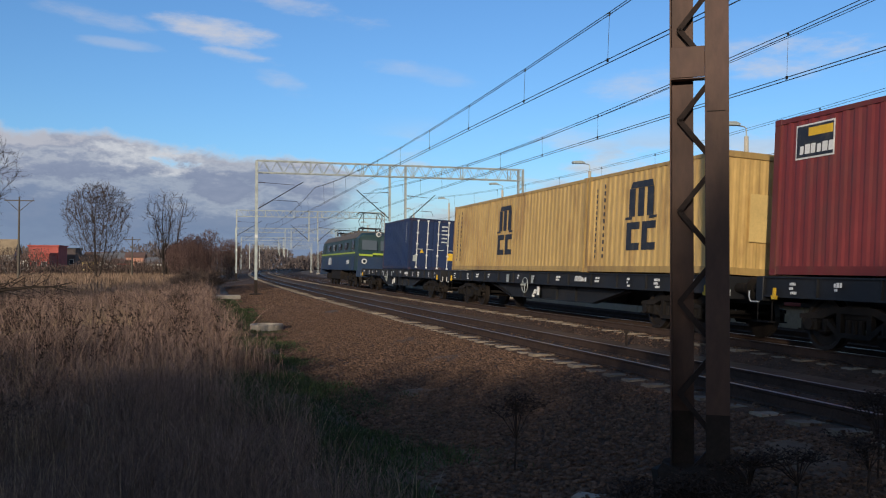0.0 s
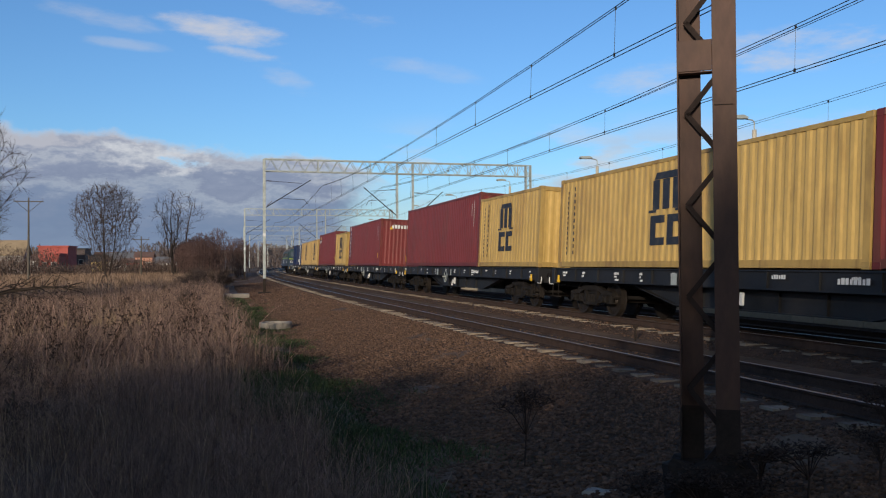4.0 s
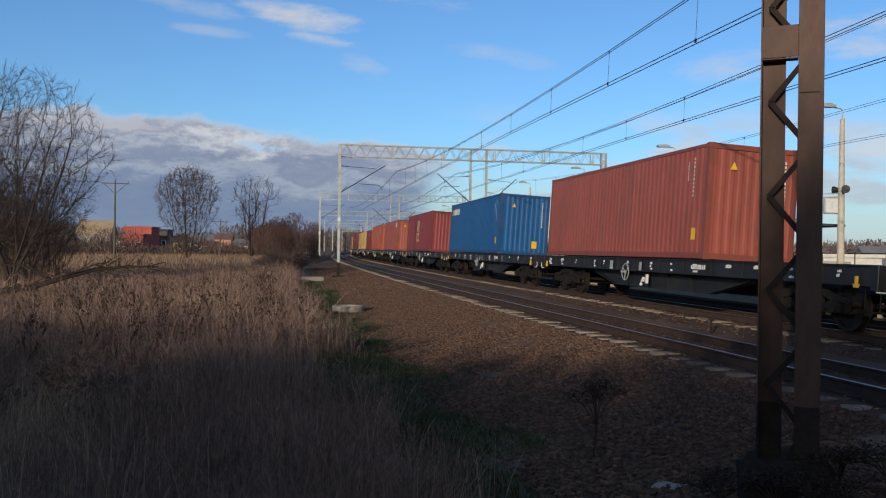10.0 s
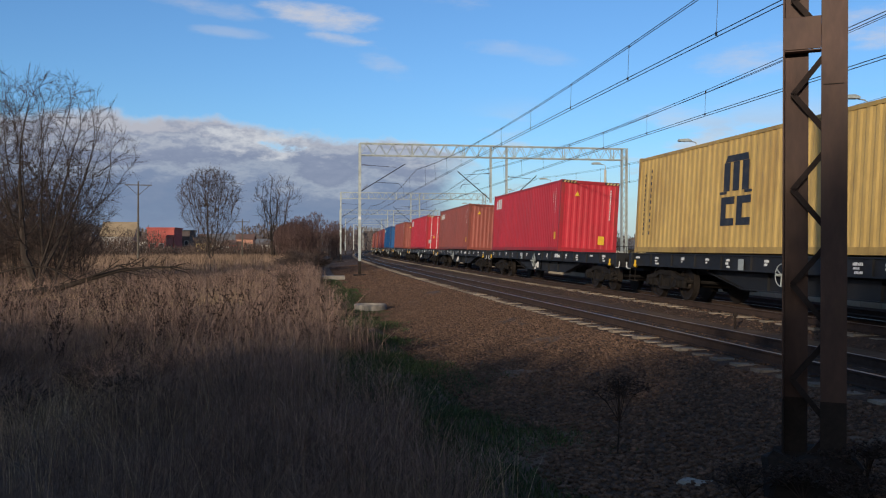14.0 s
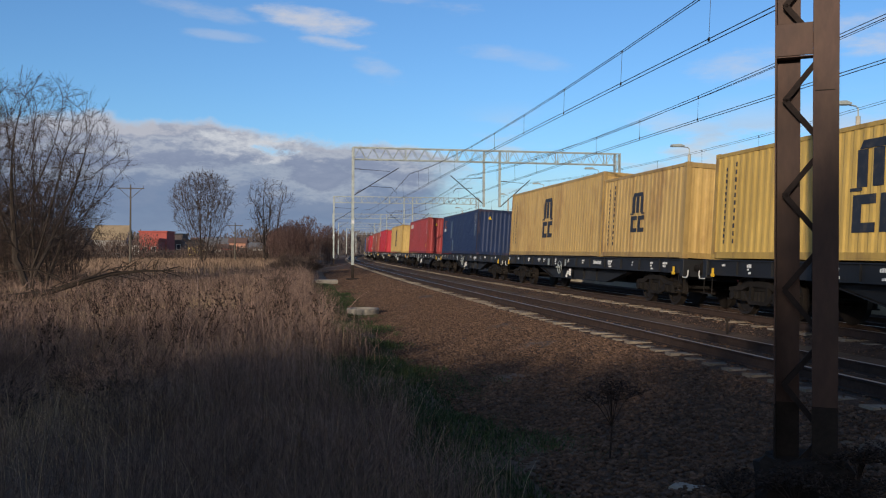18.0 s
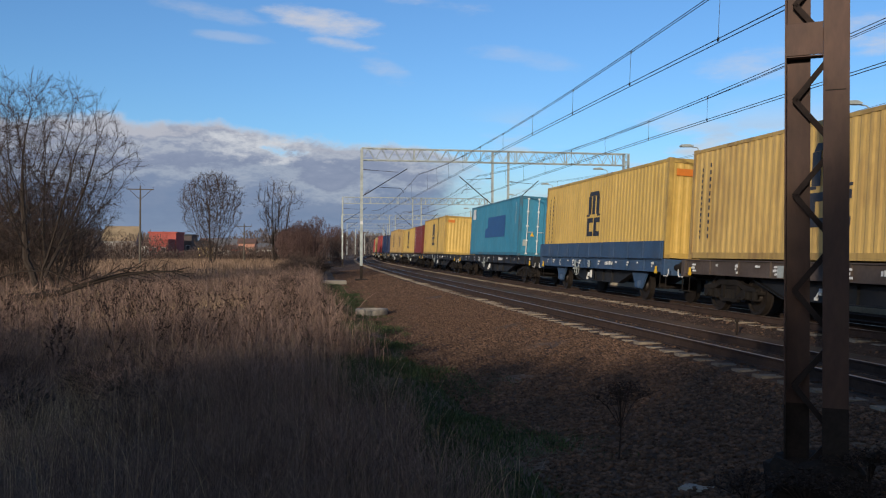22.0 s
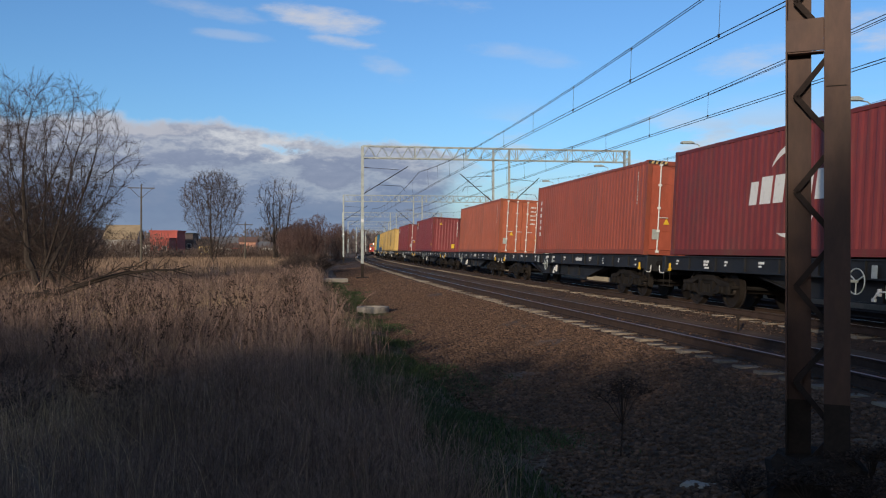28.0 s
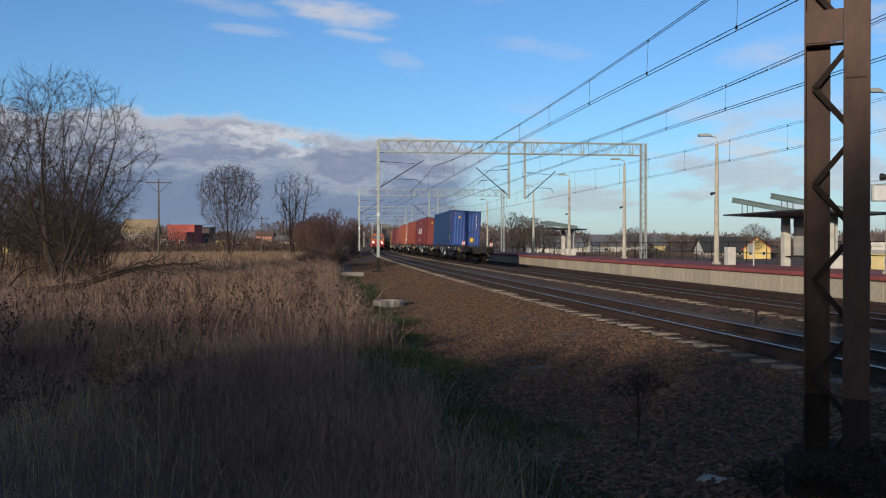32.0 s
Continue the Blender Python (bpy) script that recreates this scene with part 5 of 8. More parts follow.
L40, L20, HI, LO = 12.192, 6.058, 2.896, 2.591
YB = "yellow steel container with a dark painted emblem on the ribs"
LOADS = [
    (42.28, L20, LO, NAVY, "dark blue short container with pale lock rods", True, marks_doors()),
    (28.50, L40, LO, PALE_YELLOW, "faded yellow long container with a dark emblem", False, marks_yellow()),
    (16.20, L20, LO, PALE_YELLOW, "faded yellow short container with a repair patch", False, marks_yellow(end_mark="patch")),
    (8.48, L40, HI, MAROON, "maroon long container with a framed badge", False, marks_number(logo=logo_badge())),
    (-3.80, L20, LO, YELLOW, "yellow short container with a dark emblem", False, marks_yellow()),
    (-11.32, L40, HI, MAROON, "maroon container with a blue lettered column", False, marks_number(column=end_word)),
    (-30.87, L40, HI, MAROON, "plain maroon long container, slightly rusted", False, marks_number(sticker=False)),
    (-43.12, L20, LO, YELLOW, "yellow short container with a dark emblem", False, marks_yellow()),
    (-50.78, L40, LO, YELLOW, "weathered yellow long container with a dark emblem", False, marks_yellow(size=0.86)),
    (-63.05, L20, LO, MAROON, "maroon short container with white lettering", False, marks_number(sticker=False, tri_end=False, column=logo_column(4, 0.28))),
    (-73.51, L40, HI, ORANGE_RED, "orange-red container with a white lettered column", False, marks_number(column=logo_column(6, 0.26))),
    (-90.30, L40, HI, BROWN_RED, "brown-red container with a small white emblem", False, marks_number(logo=logo_word(3, 0.42, a=-4.6, z=0.84))),
    (-109.96, L40, HI, PLUM, "plum-red container with a pale gold emblem", False, marks_yellow("gold_paint", 0.8)),
    (-129.53, L40, HI, BLUE, "bright blue container with a white and orange emblem", False, marks_number(logo=logo_word(5, 0.36, accent="gold_paint"))),
    (-149.49, L40, HI, BROWN_RED, "brown-red container with white numbering", False, marks_number()),
    (-169.32, L40, HI, SCARLET, "bright red container with closed doors and pale rods", True, marks_doors(logo_word(3, 0.5))),
    (-189.25, L40, HI, BROWN_RED, "dull red container with a white and gold emblem", False, marks_number(logo=logo_word(5, 0.36, accent="gold_paint"))),
    (-208.77, L40, HI, SCARLET, "bright red long container with white emblem", False, marks_number(logo=logo_word(3, 0.5))),
    (-228.90, L40, HI, YELLOW, YB, False, marks_yellow(size=0.86)),
    (-248.40, L40, HI, CRIMSON, "red container with a white and gold emblem", False, marks_number(logo=logo_word(5, 0.36, accent="gold_paint"))),
    (-268.50, L40, LO, NAVY, "dark blue container with an orange emblem", False, marks_number(sticker=False, logo=logo_cross)),
    (-288.42, L40, HI, PALE_YELLOW, "faded yellow long container with a dark emblem", False, marks_yellow(size=0.8)),
    (-300.75, L20, LO, PALE_YELLOW, "faded yellow short container with a dark emblem", False, marks_yellow(size=0.6)),
    (-308.40, L40, LO, BRIGHT_YELLOW, YB, False, marks_yellow(size=0.86)),
    (-320.70, L20, LO, MAROON, "maroon short container with white lettered column", True, marks_doors(logo_column(6, 0.26))),
    (-328.45, L40, HI, BRIGHT_YELLOW, YB, False, marks_yellow(size=0.86, end_mark="orange")),
    (-351.44, L40, HI, SKYBLUE, "sky-blue container with a fresher painted field", True, marks_doors(logo_patch)),
    (-368.32, L40, HI, BRIGHT_YELLOW, YB, False, marks_yellow(size=0.8, end_mark="orange")),
    (-382.04, L40, HI, YELLOW, YB, False, marks_yellow(size=0.86)),
    (-395.94, L40, HI, YELLOW, YB, False, marks_yellow(size=0.86)),
    (-416.13, L40, HI, PLUM, "plum-red container with doors and a framed badge", True, marks_doors(logo_badge(0.7, 0.5))),
    (-436.24, L40, HI, PLUM, "plum-red container with a framed badge", False, marks_number(logo=logo_badge(0.8, 0.6))),
    (-462.17, L40, HI, ORANGE, "orange container with closed doors and pale rods", True, marks_doors()),
    (-481.89, L40, HI, ORANGE_RED, "orange-red container with white lettered column", True, marks_doors(logo_column(6, 0.22))),
    (-496.01, L40, HI, MAROON, "maroon container with a white emblem between two arcs", False, marks_number(logo=logo_arcs)),
    (-515.92, L40, HI, ROYAL, "royal blue container with white numbering", False, marks_number()),
]
for row in LOADS:
    container(*row[:5], doors=row[5], marks=row[6])


def sill(length):
    """One long side beam with its flanges."""
    bm = bmesh.new()
    L = length / 2 - 0.62
    prism(bm, ((-0.06, SILL_LOW), (0.06, SILL_LOW), (0.06, SILL_LOW + 0.03), (0.012, SILL_LOW + 0.03), (0.012, SILL_HIGH - 0.03), (0.06, SILL_HIGH - 0.03), (0.06, SILL_HIGH), (-0.06, SILL_HIGH), (-0.06, SILL_HIGH - 0.03), (-0.012, SILL_HIGH - 0.03), (-0.012, SILL_LOW + 0.03), (-0.06, SILL_LOW + 0.03)), "y", -L, L)
    n = int(length / 1.5)
    for i in range(n + 1):
        y = -L + 0.1 + (2 * L - 0.2) * i / n
        box(bm, -0.055, 0.055, y - 0.008, y + 0.008, SILL_LOW + 0.031, SILL_HIGH - 0.031)
    return bm


def underframe(length):
    bm = bmesh.new()
    L = length / 2 - 0.62
    box(bm, -0.28, 0.28, -L, L, 0.72, 1.16)
    for i in range(int(length / 1.7) + 1):
        y = -L + 0.1 + (2 * L - 0.2) * i / int(length / 1.7)
        box(bm, -1.18, 1.18, y - 0.06, y + 0.06, 0.98, 1.2)
    for sx in (-1, 1):
        y = L * 0.52
        prism(bm, ((-y, 0.84), (-y * 0.62, 0.46), (y * 0.62, 0.46), (y, 0.84)), "x", sx * 0.84 - 0.012, sx * 0.84 + 0.012)
        for a, b in (((-y, 0.84), (-y * 0.62, 0.46)), ((-y * 0.62, 0.46), (y * 0.62, 0.46)), ((y * 0.62, 0.46), (y, 0.84))):
            prism(bm, ((a[0], a[1] - 0.025), (b[0], b[1] - 0.025), (b[0], b[1] - 0.001), (a[0], a[1] - 0.001)), "x", sx * 0.84 - 0.11, sx * 0.84 + 0.11)
        for k in (-0.4, -0.13, 0.13, 0.4):
            box(bm, sx * 0.84 - 0.07, sx * 0.84 + 0.07, y * k - 0.008, y * k + 0.008, 0.462, 0.838)
    return bm


def end_beam():
    bm = bmesh.new()
    box(bm, -1.27, 1.27, -0.10, 0.10, 0.80, 1.26, 0.01)
    box(bm, -0.2, 0.2, -0.14, 0.14, 0.86, 1.14, 0.01)
    return bm


def buffer():
    bm = bmesh.new()
    rod(bm, (0, 0.0, 0), (0, 0.34, 0), 0.10, 12)
    rod(bm, (0, 0.34, 0), (0, 0.56, 0), 0.075, 12)
    rod(bm, (0, 0.56, 0), (0, 0.60, 0), 0.22, 16)
    return bm


def bogie_bolster():
    bm = bmesh.new()
    box(bm, -1.0, 1.0, -0.28, 0.28, 0.56, 0.80, 0.02)
    for sy in (-1, 1):
        rod(bm, (-1.0, sy * 1.22, 0.52), (1.0, sy * 1.22, 0.52), 0.05, 6)
        for sx in (-1, 1):
            box(bm, sx * 0.75 - 0.05, sx * 0.75 + 0.05, sy * 0.40 - 0.04, sy * 0.40 + 0.04, 0.25, 0.68)
    return bm


def bogie_side():
    """One side frame: arched top bar, sloping lower bar and the pocket between them."""
    bm = bmesh.new()
    prism(bm, ((-1.25, 0.62), (-1.25, 0.54), (-0.70, 0.56), (-0.42, 0.66), (0.42, 0.66), (0.70, 0.56), (1.25, 0.54), (1.25, 0.62), (0.75, 0.68), (0.45, 0.78), (-0.45, 0.78), (-0.75, 0.68)), "x", -0.06, 0.06)
    prism(bm, ((-0.72, 0.557), (-0.60, 0.557), (-0.30, 0.34), (0.30, 0.34), (0.60, 0.557), (0.72, 0.557), (0.36, 0.26), (-0.36, 0.26)), "x", -0.05, 0.05)
    for y in (-0.33, 0.33):
        box(bm, -0.05, 0.05, y - 0.05, y + 0.05, 0.341, 0.659)
    for y in (-0.14, 0.0, 0.14):
        rod(bm, (0, y, 0.342), (0, y, 0.56), 0.055, 8)
    return bm


def axlebox():
    bm = bmesh.new()
    box(bm, -0.13, 0.13, -0.15, 0.15, 0.34, 0.538, 0.03)
    rod(bm, (-0.17, 0, 0.45), (0.17, 0, 0.45), 0.105, 12)
    for y in (-0.25, 0.25):
        rod(bm, (0.0, y, 0.36), (0.0, y, 0.538), 0.07, 8)
        box(bm, -0.09, 0.09, y - 0.085, y + 0.085, 0.33, 0.362)
    return bm


def wheel_pair(r=0.46):
    """An axle with two wheels, turned from one outline."""
    bm = bmesh.new()
    half = ((0.0, 0.08), (0.66, 0.09), (0.68, r + 0.028), (0.70, r + 0.026), (0.71, r), (0.83, r - 0.004), (0.83, r * 0.86), (0.79, r * 0.8), (0.80, 0.22), (0.86, 0.19), (0.88, 0.12), (0.95, 0.10), (0.96, 0.0))
    outline = [(-a, b) for a, b in half[::-1]] + list(half[1:])
    n, rings = 24, []
    for a, b in outline:
        rings.append([bm.verts.new((a, b * math.cos(k * math.tau / n), b * math.sin(k * math.tau / n))) for k in range(n)])
    for p, q in zip(rings, rings[1:]):
        for k in range(n):
            bm.faces.new((p[k], p[(k + 1) % n], q[(k + 1) % n], q[k]))
    bmesh.ops.remove_doubles(bm, verts=bm.verts[:], dist=0.0005)
    bmesh.ops.recalc_face_normals(bm, faces=bm.faces[:])
    return bm


def hand_wheel():
    bm = bmesh.new()
    ring_bar(bm, (0, 0, 0), 0.24, 0.013, "x", 22, 6)
    for k in range(3):
        a = k * math.tau / 3 + 0.5
        rod(bm, (0, 0, 0), (0, 0.25 * math.cos(a), 0.25 * math.sin(a)), 0.014, 5)
    rod(bm, (-0.03, 0, 0), (0.14, 0, 0), 0.03, 8)
    return bm


def lashing_hook():
    bm = bmesh.new()
    box(bm, -0.02, 0.02, -0.035, 0.035, -0.16, 0.10)
    prism(bm, ((-0.11, -0.10), (-0.07, -0.20), (0.07, -0.20), (0.11, -0.10), (0.07, -0.10), (0.05, -0.155), (-0.05, -0.155), (-0.07, -0.10)), "x", -0.02, 0.02)
    bmesh.ops.scale(bm, vec=(1, 0.7, 0.7), verts=bm.verts[:])
    return bm


def step_bracket():
    bm = bmesh.new()
    for y in (-0.2, 0.2):
        rod(bm, (0, y, 0.42), (0, y, 0), 0.014, 5)
    box(bm, -0.09, 0.09, -0.22, 0.22, -0.015, 0.012)
    return bm


def grab_rail():
    bm = bmesh.new()
    sweep(bm, ((0, -0.17, 0), (0, -0.17, -0.12), (0, -0.12, -0.2), (0, 0.12, -0.2), (0, 0.17, -0.12), (0, 0.17, 0)), 0.014, 5)
    return bm


def wagon(front, length, colour="wagon_black", label="black flat container wagon on two bogies", low_sides=False, two_axle=False):
    """One flat wagon; front: metres along the train of its leading buffers."""
    w = empty("flat_wagon", None, label=label, category="wagon", group="wagons of the train")
    r = random.Random(int(front * 10))
    key = round(length, 1)
    for sx in (-1, 1):
        o = part_mesh("side_sill", coloured(("sill", key), colour, lambda: sill(length)), None, w)
        o.matrix_basis = pose(sx * 1.2, 0, 0)
    part_mesh("underframe", coloured(("under", key), "wagon_black", lambda: underframe(length)), None, w)
    for sy in (-1, 1):
        o = part_mesh("end_beam", coloured("endbeam", colour, end_beam), None, w)
        o.matrix_basis = pose(0, sy * (length / 2 - 0.66), 0)
        for sx in (-1, 1):
            o = part_mesh("buffer", coloured("buffer", "bogie", buffer), None, w)
            o.matrix_basis = pose(sx * 0.875, sy * (length / 2 - 0.60), 1.03, 0, 0, 0 if sy > 0 else 180)
    if two_axle:
        for sy in (-1, 1):
            o = part_mesh("wheelset", coloured("wheels", "wheel", wheel_pair), None, w)
            o.matrix_basis = pose(0, sy * 4.0, 0.46)
            def axle_guard():
                bm = bmesh.new()
                for sx in (-1, 1):
                    prism(bm, ((-0.6, 0.84), (-0.22, 0.34), (0.22, 0.34), (0.6, 0.84)), "x", sx * 1.0 - 0.03, sx * 1.0 + 0.03)
                    box(bm, sx * 1.02 - 0.1, sx * 1.02 + 0.1, -0.14, 0.14, 0.36, 0.58, 0.02)
                return bm
            o = part_mesh("axle_guard", coloured("guard", colour, axle_guard), None, w)
            o.matrix_basis = pose(0, sy * 4.0, 0)
    else:
        pivot = length / 2 - 2.78
        for sy in (-1, 1):
            b = part_mesh("bogie", coloured("bogie", "bogie", bogie_bolster), None, w)
            b.matrix_basis = pose(0, sy * pivot, 0)
            for sx in (-1, 1):
                o = part_mesh("side_frame", coloured("bogie_side", "bogie", bogie_side), None, b)
                o.matrix_basis = pose(sx * 1.01, 0, 0)
                for k in (-0.9, 0.9):
                    o = part_mesh("axlebox", coloured("axlebox", "bogie", axlebox), None, b)
                    o.matrix_basis = pose(sx * 1.02, k, 0)
            for k in (-0.9, 0.9):
                o = part_mesh("wheelset", coloured("wheels", "wheel", wheel_pair), None, b)
                o.matrix_basis = pose(0, k, 0.46)
    for sx in (-1, 1):
        o = part_mesh("brake_wheel", coloured("handwheel", "galvanised", hand_wheel), None, w, "pale grey brake wheel")
        o.matrix_basis = pose(sx * 1.30, sx * -1 * (0.8 + r.uniform(-0.5, 0.8)), 0.84, 0, 0, 0 if sx > 0 else 180)
        for sy in (-1, 1):
            o = part_mesh("lashing_hook", coloured("hook", "yellow_paint", lashing_hook), None, w, "yellow lashing hook")
            o.matrix_basis = pose(sx * 1.285, sy * (length / 2 - 1.1), 0.98)
            o = part_mesh("step", coloured("step", "bogie", step_bracket), None, w)
            o.matrix_basis = pose(sx * 1.2, sy * (length / 2 - 0.75), 0.42)
            o = part_mesh("grab_rail", coloured("grab", "white_paint", grab_rail), None, w)
            o.matrix_basis = pose(sx * 1.24, sy * (length / 2 - 0.5), 0.98)
    # stencilled notices on the sill
    def notice(y, z, kind, size=0.16):
        me = coloured(("word", kind, size, 0.0), "white_paint", lambda: bars_row(kind, size, 0.0))
        o = part_mesh("notice", me, None, w)
        o["kind"] = "stuff"
        o.matrix_basis = Matrix.Translation((-1.265, y, z)) @ pose(0, 0, 0, 0, 0, -90)
    span = length / 2 - 1.5
    for k in range(13):
        y = span - 2 * span * (k + r.uniform(-0.25, 0.25)) / 12.0
        n = r.choice((2, 3, 4, 5, 6))
        notice(y, 1.13, n, r.choice((0.05, 0.06, 0.08)))
        if r.random() < 0.75:
            notice(y + 0.04, 1.05, max(2, n - 1), r.choice((0.045, 0.06)))
        if r.random() < 0.4:
            notice(y - 0.03, 0.97, n, 0.05)
    notice(-span * 0.35, 1.08, 8, 0.11)
    for y, pw, ph in ((span * 0.30, 0.24, 0.26), (span * 0.12 - 0.6, 0.16, 0.24)):
        o = part_mesh("plate", coloured(("st", pw, ph), "galvanised", lambda: plate(pw, ph)), None, w, "pale grey notice plate")
        o.matrix_basis = Matrix.Translation((-1.268, y, 1.03)) @ pose(0, 0, 0, 0, 0, -90)
    def valve():
        bm = bmesh.new()
        box(bm, -0.03, 0.03, -0.05, 0.05, -0.13, 0.13, 0.01)
        rod(bm, (-0.02, 0.05, 0.0), (-0.02, 0.26, -0.02), 0.018, 6)
        box(bm, -0.03, 0.03, 0.2, 0.27, -0.09, 0.05, 0.01)
        rod(bm, (-0.02, 0.27, -0.03), (-0.02, 0.36, -0.15), 0.02, 6)
        box(bm, -0.03, 0.03, 0.33, 0.42, -0.2, -0.13, 0.01)
        return bm
    o = part_mesh("brake_valve", coloured("valve", "white_paint", valve), None, w, "pale brake changeover box")
    o.matrix_basis = pose(-1.15, span * 0.02, 0.68)
    if low_sides:
        def board():
            bm = bmesh.new()
            box(bm, -0.03, 0.03, -length / 2 + 0.7, length / 2 - 0.7, 1.264, 1.78)
            for i in range(11):
                y = -length / 2 + 0.8 + (length - 1.6) * i / 10
                box(bm, -0.06, 0.06, y - 0.04, y + 0.04, 1.264, 1.77)
            return bm
        for sx in (-1, 1):
            o = part_mesh("side_board", coloured(("board", key), colour, board), None, w)
            o.matrix_basis = pose(sx * 1.29, 0, 0)
    MOVERS.append((w, front - length / 2, FAR_U, 0.0))
    return w


ends = [49.05, 29.35, 9.3, -10.4, -30.05, -49.95, -69.6, -89.4, -109.15, -128.75, -148.65, -168.5, -188.4, -208.0, -228.1, -247.6, -267.65, -287.6, -307.6, -327.6, -347.4, -367.4, -381.2, -395.1, -415.3, -435.4, -455.4, -475.2, -495.1, -515.05, -534.8]
for a, b in zip(ends, ends[1:]):
    if a == -367.4:
        wagon(a, a - b, "wagon_blue", "blue low-sided wagon on two axles", True, True)
    elif a == -381.2:
        wagon(a, a - b, "wagon_brown", "grimy brown short container wagon on bogies")
    else:
        wagon(a, a - b)


M["tail_red"] = material("tail_red", (0.55, 0.03, 0.03), 0.5, vary=0.1)


def tail_disc(side):
    d = empty("tail_board", None, label="white tail board with red triangles on the last wagon", category="marker", group="tail boards")
    bm = bmesh.new()
    box(bm, -0.10, 0.10, -0.012, 0.0, -0.16, 0.16)
    part("board", bm, "white_paint", d)
    for sg in (-1, 1):
        bm = bmesh.new()
        prism(bm, ((-0.10, sg * 0.16), (0.10, sg * 0.16), (0.0, sg * 0.02)), "y", -0.017, -0.013)
        part("triangle", bm, "tail_red", d)
    bm = bmesh.new()
    box(bm, -0.02, 0.02, 0.002, 0.02, -0.34, 0.12)
    part("bracket", bm, "wagon_black", d)
    MOVERS.append((d, ends[-1] + 0.62, FAR_U + side * 1.05, 1.46))


tail_disc(-1)
tail_disc(1)

# ---- plants ----
def blades(name, n, place, height, width, mat, lean=0.35, seg=2, seed=1, **tags):
    """n thin bent blades at the points that place gives; height and width are functions of the index arrays."""
    r = np.random.default_rng(seed)
    x, y = place(r, n)
    z = ground_z(x, y) - 0.03
    h = height(r, x, y)
    w = width(r, x, y)
    a = r.uniform(0, math.tau, n)
    b = r.uniform(0, math.tau, n)
    k = h * np.abs(r.normal(0, lean, n))
    verts = np.zeros((n, 2 * seg + 1, 3))
    for i in range(seg):
        t = i / seg
        for j, sg in enumerate((-1, 1)):
            verts[:, 2 * i + j, 0] = x + np.cos(b) * k * t * t + sg * np.cos(a) * w * (1 - 0.5 * t)
            verts[:, 2 * i + j, 1] = y + np.sin(b) * k * t * t + sg * np.sin(a) * w * (1 - 0.5 * t)
            verts[:, 2 * i + j, 2] = z + h * t
    verts[:, -1, 0], verts[:, -1, 1], verts[:, -1, 2] = x + np.cos(b) * k, y + np.sin(b) * k, z + h * 0.97
    base = np.arange(n)[:, None] * (2 * seg + 1)
    quads = []
    for i in range(seg - 1):
        quads.append(base + np.array([2 * i, 2 * i + 1, 2 * i + 3, 2 * i + 2]))
    tris = base + np.array([2 * seg - 2, 2 * seg - 1, 2 * seg])
    faces = [tuple(f) for q in quads for f in q.tolist()] + [tuple(f) for f in tris.tolist()]
    ob = soup(name, verts.reshape(-1, 3).tolist(), faces, mat)
    return tagged(ob, kind="stuff", **tags)


def in_band(s0, s1, u0, u1, power=1.0):
    """Points between two distances along the line and two offsets, denser near the start."""
    def place(r, n):
        s = s0 + (s1 - s0) * r.uniform(0, 1, n) ** power
        u = r.uniform(u0, u1, n)
        a = np.interp(s, LINE_S, LINE_A)
        return np.interp(s, LINE_S, LINE_X) + np.cos(a) * u, np.interp(s, LINE_S, LINE_Y) - np.sin(a) * u
    return place


def in_fan(d0, d1, a0, a1, power=1.6, clump=0.0, limit=-6.4):
    """Points in a fan before the camera, between two distances and two bearings (degrees, right positive), off the track bed."""
    def place(r, n):
        xs, ys = [], []
        while sum(len(v) for v in xs) < n:
            m = n * 2
            d = d0 + (d1 - d0) * r.uniform(0, 1, m) ** power
            b = np.radians(r.uniform(a0, a1, m))
            x, y = d * np.sin(b), d * np.cos(b)
            if clump:
                c = np.sin(x * clump + 1.3 * np.sin(y * clump * 0.7)) * np.sin(y * clump * 0.83 + 0.9 * np.sin(x * clump * 0.6))
                keep = r.uniform(-0.75, 0.85, m) < 1.25 * c + 0.2
            else:
                keep = np.ones(m, bool)
            s, u = su_of(x, y)
            keep &= u < limit + 0.5 * np.sin(s * 0.7) + 0.3 * np.sin(s * 1.9)
            xs.append(x[keep])
            ys.append(y[keep])
        return np.concatenate(xs)[:n], np.concatenate(ys)[:n]
    return place


def patchy(x, y, k, seed):
    """A smooth field between 0 and 1 with patches about 1 / k metres across."""
    v = np.sin(x * k + seed + 1.7 * np.sin(y * k * 0.61 + seed * 2)) * np.sin(y * k * 0.87 - seed + 1.4 * np.sin(x * k * 0.53 - seed))
    v = v + 0.5 * np.sin(x * k * 2.3 - y * k * 1.1 + seed * 3) * np.sin(y * k * 2.1 + x * k * 0.7)
    return np.clip(0.5 + 0.45 * v, 0, 1)


